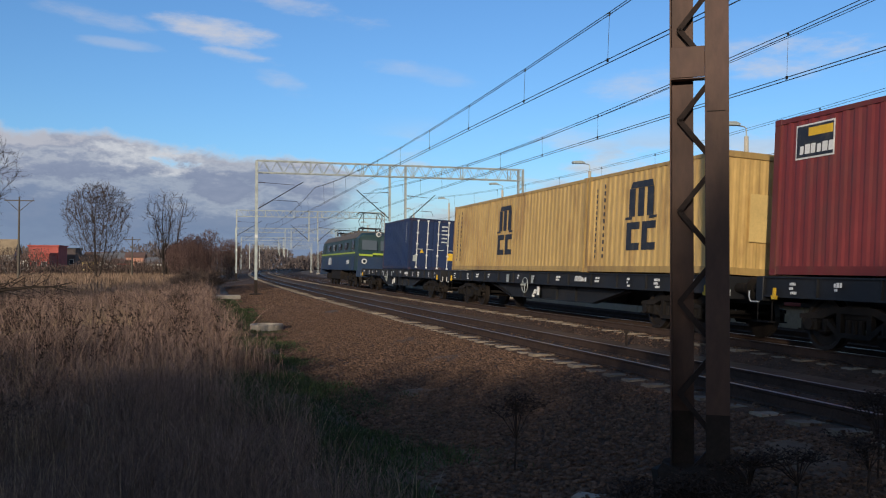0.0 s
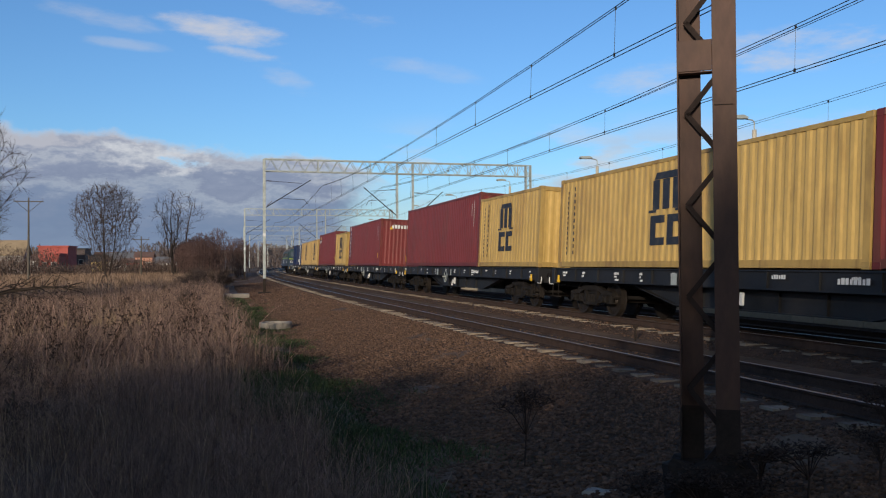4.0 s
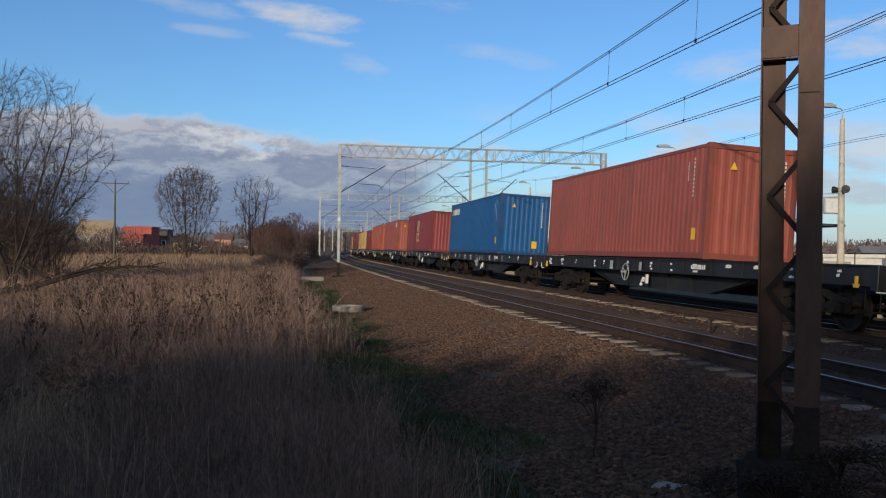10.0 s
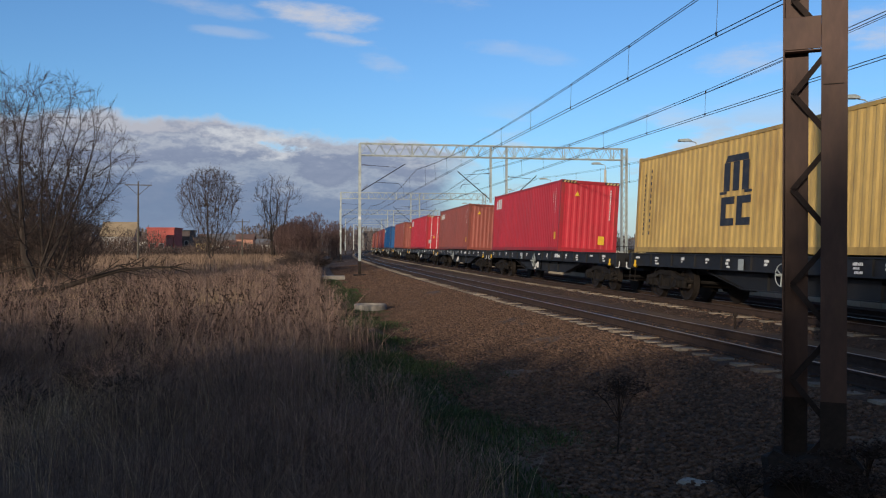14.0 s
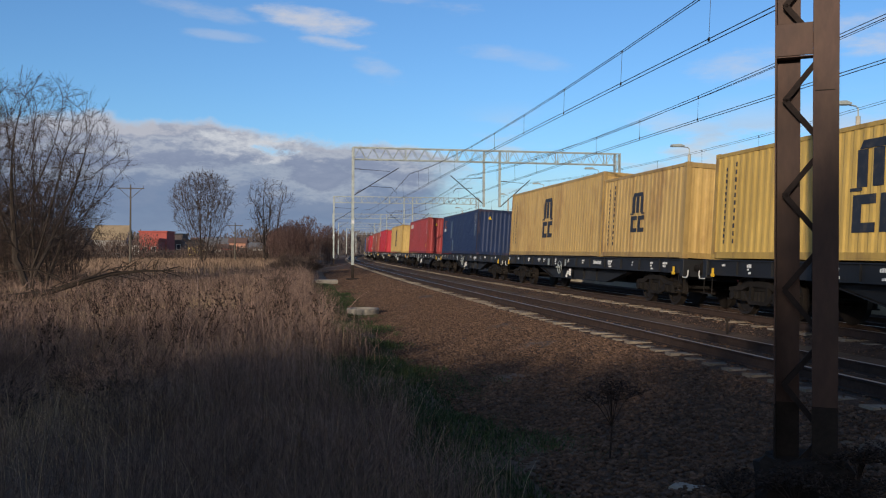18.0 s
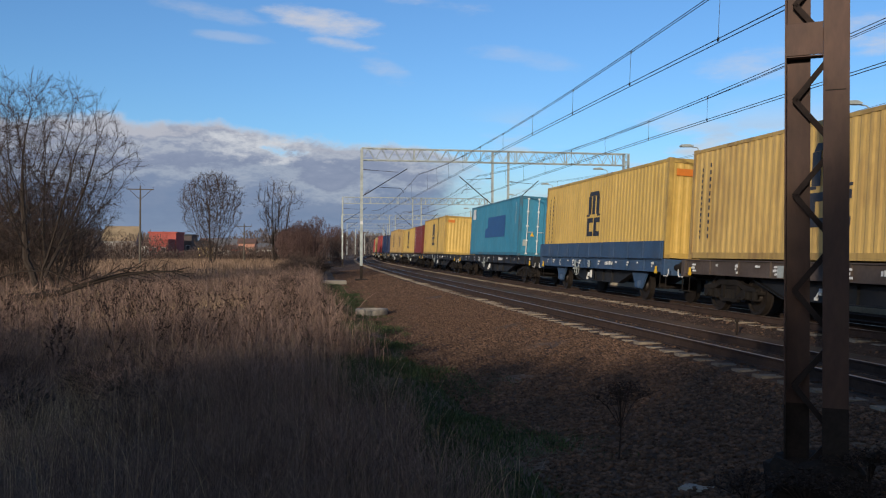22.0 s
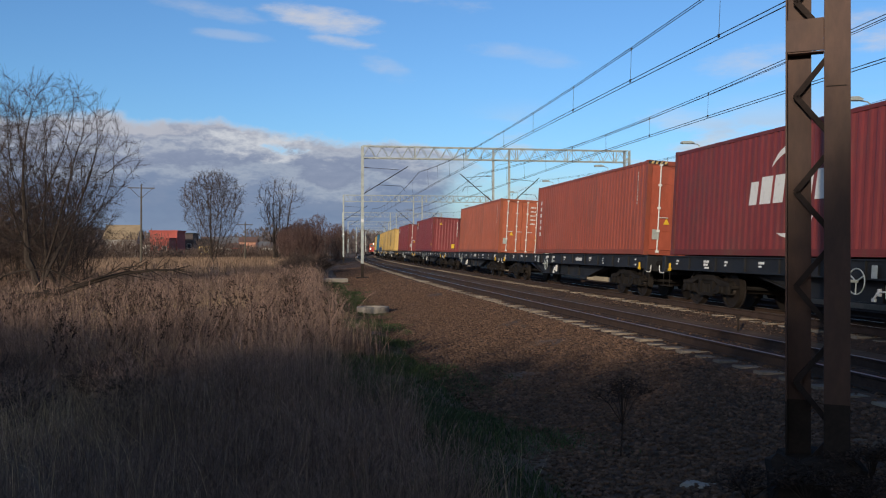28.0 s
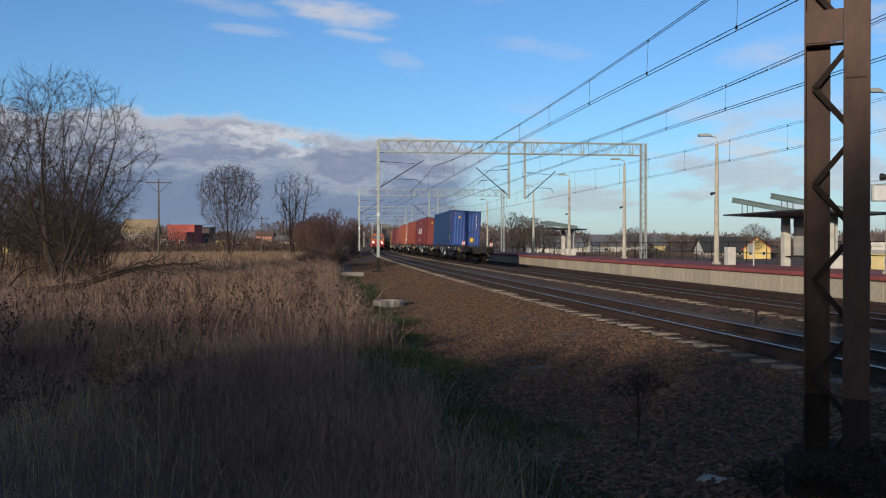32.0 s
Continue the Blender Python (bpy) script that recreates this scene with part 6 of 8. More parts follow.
def branched(name, n, place, height, mat, seed, **tags):
    """n dead stems, each with nine thin side twigs that fan out towards its top."""
    r = np.random.default_rng(seed)
    x, y = place(r, n)
    z, h = ground_z(x, y) - 0.03, height(r, x, y)
    wide = 0.0013 * (0.7 + np.hypot(x, y) / 9)
    lean_a, lean = r.uniform(0, math.tau, n), np.abs(r.normal(0, 0.18, n))
    tip = np.stack([np.cos(lean_a) * lean * h, np.sin(lean_a) * lean * h, h], -1)
    foot = np.stack([x, y, z], -1)
    starts, ends, widths = [foot], [foot + tip], [wide]
    for k in range(9):
        t = r.uniform(0.25, 0.95, n)[:, None]
        a, ln = r.uniform(0, math.tau, n), h * r.uniform(0.14, 0.42, n) * (1.15 - t[:, 0] * 0.6)
        up = r.uniform(0.2, 1.3, n)
        q = np.stack([np.cos(a) * ln, np.sin(a) * ln, up * ln], -1)
        starts.append(foot + tip * t)
        ends.append(foot + tip * t + q)
        widths.append(wide * 0.62)
    A, B, W = np.concatenate(starts), np.concatenate(ends), np.concatenate(widths)
    m = len(A)
    a = r.uniform(0, math.tau, m)
    side = np.stack([np.cos(a) * W, np.sin(a) * W, np.zeros(m)], -1)
    mid = (A + B) / 2 + r.normal(0, 1, (m, 3)) * (np.linalg.norm(B - A, axis=1) * 0.06)[:, None]
    V = np.stack([A - side, A + side, mid + side * 0.8, mid - side * 0.8, B], 1)
    base = np.arange(m)[:, None] * 5
    faces = [tuple(f) for f in (base + np.array([0, 1, 2, 3])).tolist()] + [tuple(f) for f in (base + np.array([3, 2, 4])).tolist()]
    return tagged(soup(name, V.reshape(-1, 3).tolist(), faces, mat), kind="stuff", **tags)


def weed_field():
    far = lambda x, y: np.hypot(x, y)
    # green turf along the foot of the bank
    blades("turf_grass", 125000, in_band(-5, 48, -7.4, -4.75, 1.25), lambda r, x, y: r.uniform(0.04, 0.14, len(x)) * (0.5 + patchy(x, y, 1.3, 1.0)), lambda r, x, y: r.uniform(0.003, 0.006, len(x)) * (1 + far(x, y) / 18), "grass", 0.7, 2, 3, label="short green winter grass beside the gravel", category="grass")
    blades("edge_grass", 14000, in_band(-5, 40, -5.3, -4.2, 1.2), lambda r, x, y: r.uniform(0.03, 0.10, len(x)) * (0.3 + patchy(x, y, 2.3, 5.0)), lambda r, x, y: r.uniform(0.003, 0.006, len(x)) * (1 + far(x, y) / 18), "grass", 0.9, 2, 73, label="thin grass creeping over the edge of the gravel", category="grass")
    # dead brown weeds round the camera: branched thin stems over a mat of grass
    branched("dry_weeds", 17000, in_fan(3.2, 19, -50, 22, 0.85, 0.7, -6.7), lambda r, x, y: r.uniform(0.3, 1.05, len(x)) * (0.4 + 0.75 * patchy(x, y, 0.6, 0.4)) * np.clip(0.25 + far(x, y) / 11, 0.4, 1.0), "dry_stem", 4, label="tangled dead brown branching weeds in shade", category="weeds")
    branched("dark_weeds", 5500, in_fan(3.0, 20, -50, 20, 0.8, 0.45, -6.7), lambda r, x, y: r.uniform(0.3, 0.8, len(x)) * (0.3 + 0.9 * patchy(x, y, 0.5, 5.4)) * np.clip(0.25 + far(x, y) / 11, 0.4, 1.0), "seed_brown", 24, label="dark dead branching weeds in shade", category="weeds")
    blades("pale_stems", 3600, in_fan(3.0, 20, -50, 22, 0.9, 0.6, -6.5), lambda r, x, y: r.uniform(0.25, 0.8, len(x)), lambda r, x, y: r.uniform(0.0008, 0.0016, len(x)) * (0.8 + far(x, y) / 8), "straw", 0.55, 3, 14, label="pale dead grass stems among the weeds", category="weeds")
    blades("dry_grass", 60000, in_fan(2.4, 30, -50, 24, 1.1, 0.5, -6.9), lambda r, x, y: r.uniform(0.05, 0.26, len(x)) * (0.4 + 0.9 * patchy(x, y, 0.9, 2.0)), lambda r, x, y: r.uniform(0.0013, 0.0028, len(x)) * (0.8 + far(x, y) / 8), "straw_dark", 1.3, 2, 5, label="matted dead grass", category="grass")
    # pale grass and reeds further out, in tufts and drifts, with darker brown weeds between them
    blades("mat_grass", 60000, in_fan(14, 46, -50, 2, 1.0, 0.55), lambda r, x, y: r.uniform(0.06, 0.36, len(x)) * (0.3 + 0.9 * patchy(x, y, 0.8, 3.3)), lambda r, x, y: r.uniform(0.003, 0.006, len(x)) * (0.7 + far(x, y) / 26), "straw", 2.0, 2, 19, label="pale matted dead grass lying in clumps", category="grass")
    blades("reeds", 42000, in_fan(22, 80, -52, 2, 1.1, 0.5), lambda r, x, y: r.uniform(0.1, 0.62, len(x)) * np.clip(far(x, y) / 42, 0.42, 1.0) * (0.15 + 1.1 * patchy(x, y, 0.5, 1.6) ** 1.5), lambda r, x, y: r.uniform(0.003, 0.007, len(x)) * (0.7 + far(x, y) / 30), "straw", 1.3, 2, 6, label="pale dry grass in drifts lit by low sun", category="reeds")
    blades("brown_grass", 95000, in_fan(16, 95, -52, 2, 1.1, 0.4), lambda r, x, y: r.uniform(0.1, 0.7, len(x)) * np.clip(far(x, y) / 42, 0.42, 1.0) * (0.25 + 1.0 * patchy(x, y, 0.37, 4.1)), lambda r, x, y: r.uniform(0.003, 0.007, len(x)) * (0.7 + far(x, y) / 30), "reed_brown", 1.5, 2, 16, label="brown dead grass and weeds in tufts", category="grass")
    branched("field_weeds", 18000, in_fan(17, 60, -50, 1, 1.1, 0.4, -6.6), lambda r, x, y: r.uniform(0.35, 1.0, len(x)) * (0.35 + 0.8 * patchy(x, y, 0.45, 2.7)), "dry_stem", 34, label="brown branching weeds standing in the field", category="weeds")
    blades("far_reeds", 60000, in_fan(70, 190, -52, 1, 0.8, 0.12, -6.5), lambda r, x, y: r.uniform(0.4, 1.2, len(x)), lambda r, x, y: r.uniform(0.025, 0.06, len(x)), "reed_brown", 0.35, 2, 7, label="brown reed bed stretching to the trees", category="reeds")
    blades("brown_stalks", 16000, in_fan(15, 80, -50, 1, 1.1, 0.5), lambda r, x, y: r.uniform(0.3, 1.1, len(x)), lambda r, x, y: r.uniform(0.003, 0.006, len(x)) * (0.8 + far(x, y) / 30), "dry_stem", 0.6, 3, 8, label="dark dead stalks among the reeds", category="weeds")
    branched("field_dark_weeds", 6000, in_fan(17, 48, -50, 1, 1.0, 0.3, -6.6), lambda r, x, y: r.uniform(0.3, 0.8, len(x)) * (0.2 + 1.0 * patchy(x, y, 0.5, 9.1)), "seed_brown", 54, label="dark brown weeds in patches in the field", category="weeds")
    # a tuft of paler stems among the weeds on the left
    blades("bleached_tuft", 2200, lambda r, n: (-4.0 + r.normal(0, 0.9, n), 9.2 + r.normal(0, 1.6, n)), lambda r, x, y: r.uniform(0.2, 0.6, len(x)), lambda r, x, y: r.uniform(0.0015, 0.003, len(x)), "straw", 0.9, 3, 64, label="tuft of pale curling dead stems", category="weeds")
    # dark rank growth along the foot of the bank
    branched("bank_weeds", 3800, in_band(9, 62, -8.8, -6.6, 1.0), lambda r, x, y: r.uniform(0.3, 1.0, len(x)) * (0.3 + 0.9 * patchy(x, y, 0.6, 7.7)), "dry_stem", 44, label="rank brown weeds at the edge of the turf", category="weeds")


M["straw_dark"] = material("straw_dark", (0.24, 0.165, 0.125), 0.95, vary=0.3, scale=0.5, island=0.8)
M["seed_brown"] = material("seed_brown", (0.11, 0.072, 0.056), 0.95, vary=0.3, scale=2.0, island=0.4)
M["reed_brown"] = material("reed_brown", (0.25, 0.17, 0.12), 0.95, vary=0.3, scale=0.08, island=0.4)
weed_field()


def dock_plant(x, y, height, seed):
    """A dead dock plant: an upright stem, side branches, clusters of dark seeds."""
    r = random.Random(seed)
    z = float(ground_z(x, y)) - 0.02
    p = empty("dead_dock", pose(x, y, z, 0, 0, r.uniform(0, 360)), label="dead brown dock stalk with dark seed spikes", category="plant", group="dead dock stalks")
    stem, seeds = bmesh.new(), bmesh.new()
    n = 7
    axis = [Vector((0.03 * math.sin(k * 1.3 + seed), 0.03 * math.cos(k * 0.9), height * k / n)) for k in range(n + 1)]
    sweep(stem, axis, 0.008 + height * 0.002, 5)
    twigs = [(axis[n - 2], axis[n] + Vector((0, 0, height * 0.08)))]
    for k in range(9):
        a = axis[2 + k % 5]
        ang = r.uniform(0, math.tau)
        ln = height * r.uniform(0.16, 0.36)
        b = a + Vector((math.cos(ang) * ln * 0.55, math.sin(ang) * ln * 0.55, ln))
        rod(stem, a, b, 0.006, 4, 0.003)
        twigs.append((a.lerp(b, 0.35), b))
    for a, b in twigs:
        for k in range(int(12 + 34 * (b - a).length)):
            c = a.lerp(b, r.random())
            s = r.uniform(0.010, 0.026)
            d = Vector((r.uniform(-1, 1), r.uniform(-1, 1), r.uniform(-0.5, 1)))
            c = c + d * 0.018
            vs = [seeds.verts.new(c + Vector((r.uniform(-1, 1), r.uniform(-1, 1), r.uniform(-1, 1))) * s) for _ in range(4)]
            for f in ((0, 1, 2), (0, 2, 3), (0, 3, 1), (1, 3, 2)):
                seeds.faces.new([vs[i] for i in f])
    o = part("stem", stem, "dry_stem", p)
    o["kind"] = "stuff"
    o = part("seed_head", seeds, "weed_dark", p)
    o["kind"] = "stuff"
    return p


M["weed_dark"] = material("weed_dark", (0.045, 0.030, 0.024), 0.95, vary=0.3, scale=2.0, island=0.4)
_r = random.Random(12)
for k in range(60):
    d = 12.5 + 15 * _r.random()
    b = radians(_r.uniform(-36, -6))
    dock_plant(d * math.sin(b), d * math.cos(b), _r.uniform(0.8, 1.3), k)
for x, y, h in ((-7.6, 17.5, 1.45), (-6.9, 18.4, 1.1), (-3.6, 19.0, 1.2), (-3.3, 20.0, 1.0), (-4.9, 21.0, 1.1), (-9.6, 18.0, 1.1), (-8.9, 16.3, 0.9)):
    dock_plant(x, y, h, int(x * 31 + y))


# three thick stands of them at the edge of the shade
for k in range(12):
    b0, d0 = ((-26.5, 20.0), (-20.3, 20.5), (-16.5, 22.5))[k % 3]
    d, b = d0 + _r.uniform(-1.2, 1.2), radians(b0 + _r.uniform(-2.0, 2.0))
    dock_plant(d * math.sin(b), d * math.cos(b), _r.uniform(1.0, 1.5), 200 + k)


def umbel_weed(x, y, height, seed, spread=0.35):
    """A dead umbel: bare forked stem, flat dark head."""
    r = random.Random(seed)
    z = float(ground_z(x, y)) - 0.02
    p = empty("dead_weed", pose(x, y, z), label="dead dark weed with a flat branching head", category="plant", group="dead weeds by the gravel")
    stem, head = bmesh.new(), bmesh.new()
    fork = Vector((0.02, 0, height * 0.45))
    sweep(stem, [(0, 0, 0), (0.01, 0, height * 0.2), fork], 0.009, 5)
    tips = []
    for k in range(9):
        ang = r.uniform(0, math.tau)
        q = spread * r.uniform(0.2, 1.0)
        tip = Vector((math.cos(ang) * q, math.sin(ang) * q, height * r.uniform(0.84, 1.02) - q * 0.18))
        mid = fork.lerp(tip, 0.5) + Vector((0, 0, height * 0.05))
        sweep(stem, [fork, mid, tip], 0.005, 4)
        tips.append(tip)
    for tip in tips:
        for k in range(60):
            c = tip + Vector((r.gauss(0, 0.08), r.gauss(0, 0.08), r.gauss(0, 0.022)))
            s = r.uniform(0.009, 0.024)
            vs = [head.verts.new(c + Vector((r.uniform(-1, 1), r.uniform(-1, 1), r.uniform(-0.6, 0.6))) * s) for _ in range(4)]
            for f in ((0, 1, 2), (0, 2, 3), (0, 3, 1), (1, 3, 2)):
                head.faces.new([vs[i] for i in f])
            if k % 5 == 0:
                rod(stem, tip - Vector((0, 0, 0.05)), c, 0.002, 3, caps=False)
    o = part("stem", stem, "weed_dark", p)
    o["kind"] = "stuff"
    o = part("seed_head", head, "weed_dark", p)
    o["kind"] = "stuff"


for x, y, h, s in ((1.86, 8.15, 0.80, 1), (4.55, 6.5, 0.75, 3), (4.9, 6.9, 0.7, 4), (4.25, 6.2, 0.55, 5), (4.75, 6.2, 0.8, 7), (2.75, 6.15, 0.5, 8), (3.3, 6.3, 0.52, 9), (2.45, 6.5, 0.4, 10), (3.0, 5.9, 0.45, 11), (3.65, 6.2, 0.5, 12)):
    umbel_weed(x, y, h, s, 0.27)


TREES = {}
# how the crown stands over the ground: number of attracting points, stems, height of the fork, lowest foliage, bulge, twigs a node, droop, spread of the stems
CROWNS = {
    "willow": (1800, 3, 0.16, 0.20, 0.60, 3, 0.0, 0.10),
    "willow_b": (1400, 3, 0.12, 0.10, 0.55, 3, 0.45, 0.12),
    "thicket": (900, 10, 0.05, 0.05, 0.55, 2, 0.0, 0.30),
    "round": (1700, 5, 0.05, 0.10, 0.72, 3, -0.15, 0.06),
    "slim": (260, 5, 0.06, 0.20, 0.76, 2, -0.25, 0.14),
    "red_bush": (800, 14, 0.04, 0.05, 0.66, 3, -0.5, 0.42),
    "grey": (420, 1, 0.2, 0.25, 0.55, 3, -0.1, 0.0),
    "grey_b": (380, 3, 0.12, 0.20, 0.5, 3, -0.2, 0.12),
}


def crown_tree(shape, tall, slim, fine, mat, seed):
    """Trunk and crown meshes of a leafless tree whose limbs grow towards points spread through its crown."""
    count, stems, fork, low, bulge, shoots, droop, apart = CROWNS[shape]
    r = np.random.default_rng(seed)
    zz = low + (1 - low) * r.uniform(0, 1, count * 3)
    girth = np.where(zz < bulge, (np.clip((zz - low) / (bulge - low), 0, 1)) ** 0.55 * 0.75 + 0.25, np.sqrt(np.clip(1 - ((zz - bulge) / (1.02 - bulge)) ** 2, 0, 1)))
    keep = r.uniform(0, 1, count * 3) < girth ** 1.4
    zz, girth = zz[keep][:count], girth[keep][:count]
    ang = r.uniform(0, math.tau, len(zz))
    lobes = 1 + 0.22 * np.sin(ang * 3 + seed) * np.sin(zz * 9 + seed)
    rad = slim * girth * lobes * r.uniform(0, 1, len(zz)) ** 0.62
    A = np.stack([rad * np.cos(ang), rad * np.sin(ang), zz], -1)
    step = 0.022
    P, parent = [], []
    for k in range(stems):
        a = math.tau * k / stems + r.uniform(-0.4, 0.4)
        base = np.array([math.cos(a), math.sin(a), 0]) * apart * slim * (0.25 if stems < 6 else r.uniform(0.1, 1.9))
        out = np.array([math.cos(a), math.sin(a), 0]) * (0.25 if stems > 1 else 0.0)
        last = -1
        for i in range(max(2, int(fork / step) + int(r.integers(0, 4)))):
            P.append(base + (np.array([0, 0, 1.0]) + out * (i * step / max(fork, 0.05))) * step * i + r.normal(0, 0.0015, 3))
            parent.append(last)
            last = len(P) - 1
    P = [np.array(q) for q in P]
    pts = np.array(P)
    d = np.linalg.norm(A[:, None] - pts[None], axis=2)
    near, dist = d.argmin(1), d.min(1)
    alive = np.ones(len(A), bool)
    for it in range(90):
        idx = np.where(alive)[0]
        if not len(idx) or len(P) > 5200:
            break
        v = A[idx] - pts[near[idx]]
        v /= np.linalg.norm(v, axis=1, keepdims=True) + 1e-9
        pull = np.zeros((len(pts), 3))
        np.add.at(pull, near[idx], v)
        grown = np.unique(near[idx])
        q = pull[grown] + r.normal(0, 0.22, (len(grown), 3)) + np.array([0, 0, 0.35 if droop < 0 else 0.1])
        q = pts[grown] + step * q / (np.linalg.norm(q, axis=1, keepdims=True) + 1e-9)
        first = len(P)
        P.extend(q)
        parent.extend(int(g) for g in grown)
        pts = np.array(P)
        dn = np.linalg.norm(A[idx][:, None] - q[None], axis=2)
        better = dn.min(1) < dist[idx]
        near[idx[better]] = first + dn.argmin(1)[better]
        dist[idx[better]] = dn.min(1)[better]
        alive &= dist > step * 1.15
    n = len(P)
    load = np.zeros(n)
    for i in range(n - 1, -1, -1):
        if load[i] == 0:
            load[i] = 1.0
        if parent[i] >= 0:
            load[parent[i]] += load[i]
    thickest = tall * (0.0145 if stems < 6 else 0.007)
    size = thickest * (load / load.max()) ** 0.60
    pts = pts * tall
    wood, twigs = [], []
    for i in range(n):
        j = parent[i]
        if j < 0:
            continue
        (wood if load[i] > 9 else twigs).append(((pts[j], pts[i]), size[j] if load[j] < load[i] * 1.6 else size[i], size[i]))
    shoots_out = []
    for i in range(n):
        if load[i] > 12 or parent[i] < 0:
            continue
        along = pts[i] - pts[parent[i]]
        along = along / (np.linalg.norm(along) + 1e-9)
        for k in range(shoots):
            q = along * 1.5 + r.normal(0, 0.42, 3) + np.array([0, 0, 0.12 - 0.35 * droop])
            q /= np.linalg.norm(q)
            ln = tall * step * r.uniform(0.9, 3.3)
            a = pts[i]
            b = a + q * ln * 0.5
            c = b + (q + np.array([0, 0, -0.8 * droop])) * ln * 0.5
            shoots_out.append(((a, b, c), 0.006 * fine, 0.003 * fine))
    made = []
    for nm, groups, m, least in (("trunk", ((wood, 6),), "bark", 0.008), ("crown", ((twigs, 4), (shoots_out, 3)), mat, 0.0035 * fine)):
        verts, faces = [], []
        for items, sides in groups:
            v, f = tubes(items, sides, least)
            k = len(verts)
            verts += v
            faces += [[i + k for i in q] for q in f]
        me = bpy.data.meshes.new(nm)
        me.from_pydata(verts, [], faces)
        me.materials.append(M[m])
        made.append(me)
    return made




def tubes(items, sides, least):
    """Tapered tubes along many short paths of four points each, as one list of points and faces."""
    P = np.array([[tuple(q) for q in pts] for pts, ra, rb in items])
    ra = np.array([i[1] for i in items])
    rb = np.array([i[2] for i in items])
    n, m = P.shape[:2]
    d = np.empty_like(P)
    d[:, 1:-1] = P[:, 2:] - P[:, :-2]
    d[:, 0], d[:, -1] = P[:, 1] - P[:, 0], P[:, -1] - P[:, -2]
    d /= np.linalg.norm(d, axis=2, keepdims=True) + 1e-9
    ref = np.where(np.abs(d[..., 2:3]) > 0.9, np.array([1.0, 0, 0]), np.array([0, 0, 1.0]))
    e1 = np.cross(d, ref)
    e1 /= np.linalg.norm(e1, axis=2, keepdims=True) + 1e-9
    e2 = np.cross(d, e1)
    t = np.linspace(0, 1, m)[None, :]
    rad = np.maximum(ra[:, None] * (1 - t) + rb[:, None] * t, least)
    ang = np.arange(sides) * math.tau / sides
    V = P[:, :, None] + rad[:, :, None, None] * (np.cos(ang)[None, None, :, None] * e1[:, :, None] + np.sin(ang)[None, None, :, None] * e2[:, :, None])
    idx = np.arange(n * m * sides).reshape(n, m, sides)
    nxt = np.roll(idx, -1, axis=2)
    F = np.stack([idx[:, :-1], nxt[:, :-1], nxt[:, 1:], idx[:, 1:]], -1)
    return V.reshape(-1, 3).tolist(), F.reshape(-1, 4).tolist()


def bare_tree(name, x, y, height, shape, label="", category="tree", group="", turn=0.0, wide=1.0):
    """A leafless tree: tapered trunk and limbs, and a crown of many fine twigs. Trees of one shape share their meshes."""
    seed, levels, trunks, spread, upright, kids, fine, mat, tall, rise, slim = SHAPES[shape]
    z = float(ground_z(x, y)) - 0.1
    t = empty(name, Matrix.Translation((x, y, z)) @ pose(0, 0, 0, 0, 0, turn) @ Matrix.Diagonal((height / tall * wide, height / tall * wide, height / tall, 1)), label=label, category=category, group=group)
    if shape not in TREES and shape in CROWNS:
        TREES[shape] = crown_tree(shape, tall, slim, fine, mat, seed)
    if shape not in TREES:
        r = random.Random(seed)
        wood, twigs = [], []

        def grow(p, d, length, rad, level):
            pts = [p]
            for i in range(3):
                bend = 0.12 + 0.03 * level
                d = (d + Vector((r.gauss(0, bend), r.gauss(0, bend), r.gauss(0.02, bend * 0.7)))).normalized()
                pts.append(pts[-1] + d * (length / 3))
            (wood if level < 3 else twigs).append((pts, rad, rad * 0.62))
            if level >= levels:
                return
            for k in range(kids[min(level, len(kids) - 1)]):
                at = r.uniform(0.45 if level == 0 else 0.25, 1.0)
                i = min(int(at * 3), 2)
                q = pts[i].lerp(pts[i + 1], at * 3 - i)
                side = Vector((r.gauss(0, 1), r.gauss(0, 1), r.gauss(0, 0.35))).normalized()
                nd = (d * upright + side * spread + Vector((0, 0, rise))).normalized()
                grow(q, nd, length * r.uniform(0.5, 0.8), rad * 0.5, level + 1)
            grow(pts[-1], d, length * 0.72, rad * 0.6, level + 1)
        for k in range(trunks):
            lean = Vector((r.gauss(0, 0.18), r.gauss(0, 0.18), 1)).normalized()
            off = 0.05 * tall * (trunks > 1)
            grow(Vector((r.gauss(0, off), r.gauss(0, off), 0)), lean, tall * 0.30 * r.uniform(0.8, 1.1), tall * 0.016 / math.sqrt(trunks) + 0.015, 0)
        reached = max(q.z for pts, ra, rb in wood + twigs for q in pts)
        breadth = sorted(math.hypot(q.x, q.y) for pts, ra, rb in twigs for q in pts)
        across = slim * tall / breadth[int(len(breadth) * 0.97)]
        fit_to = lambda items: [([Vector((q.x * across, q.y * across, q.z * tall / reached)) for q in pts], ra, rb) for pts, ra, rb in items]
        wood, twigs = fit_to(wood), fit_to(twigs)
        made = []
        for nm, items, sides, m, least in (("trunk", wood, 6, "bark", 0.01), ("crown", twigs, 3, mat, 0.006 * fine)):
            v, f = tubes(items, sides, least)
            me = bpy.data.meshes.new(nm)
            me.from_pydata(v, [], f)
            me.materials.append(M[m])
            made.append(me)
        TREES[shape] = made
    stem = part_mesh("trunk", TREES[shape][0], None, t)
    if shape in CROWNS and CROWNS[shape][1] > 1:
        stem["kind"] = "stuff"
    o = part_mesh("crown", TREES[shape][1], None, t)
    o["kind"] = "stuff"
    return t


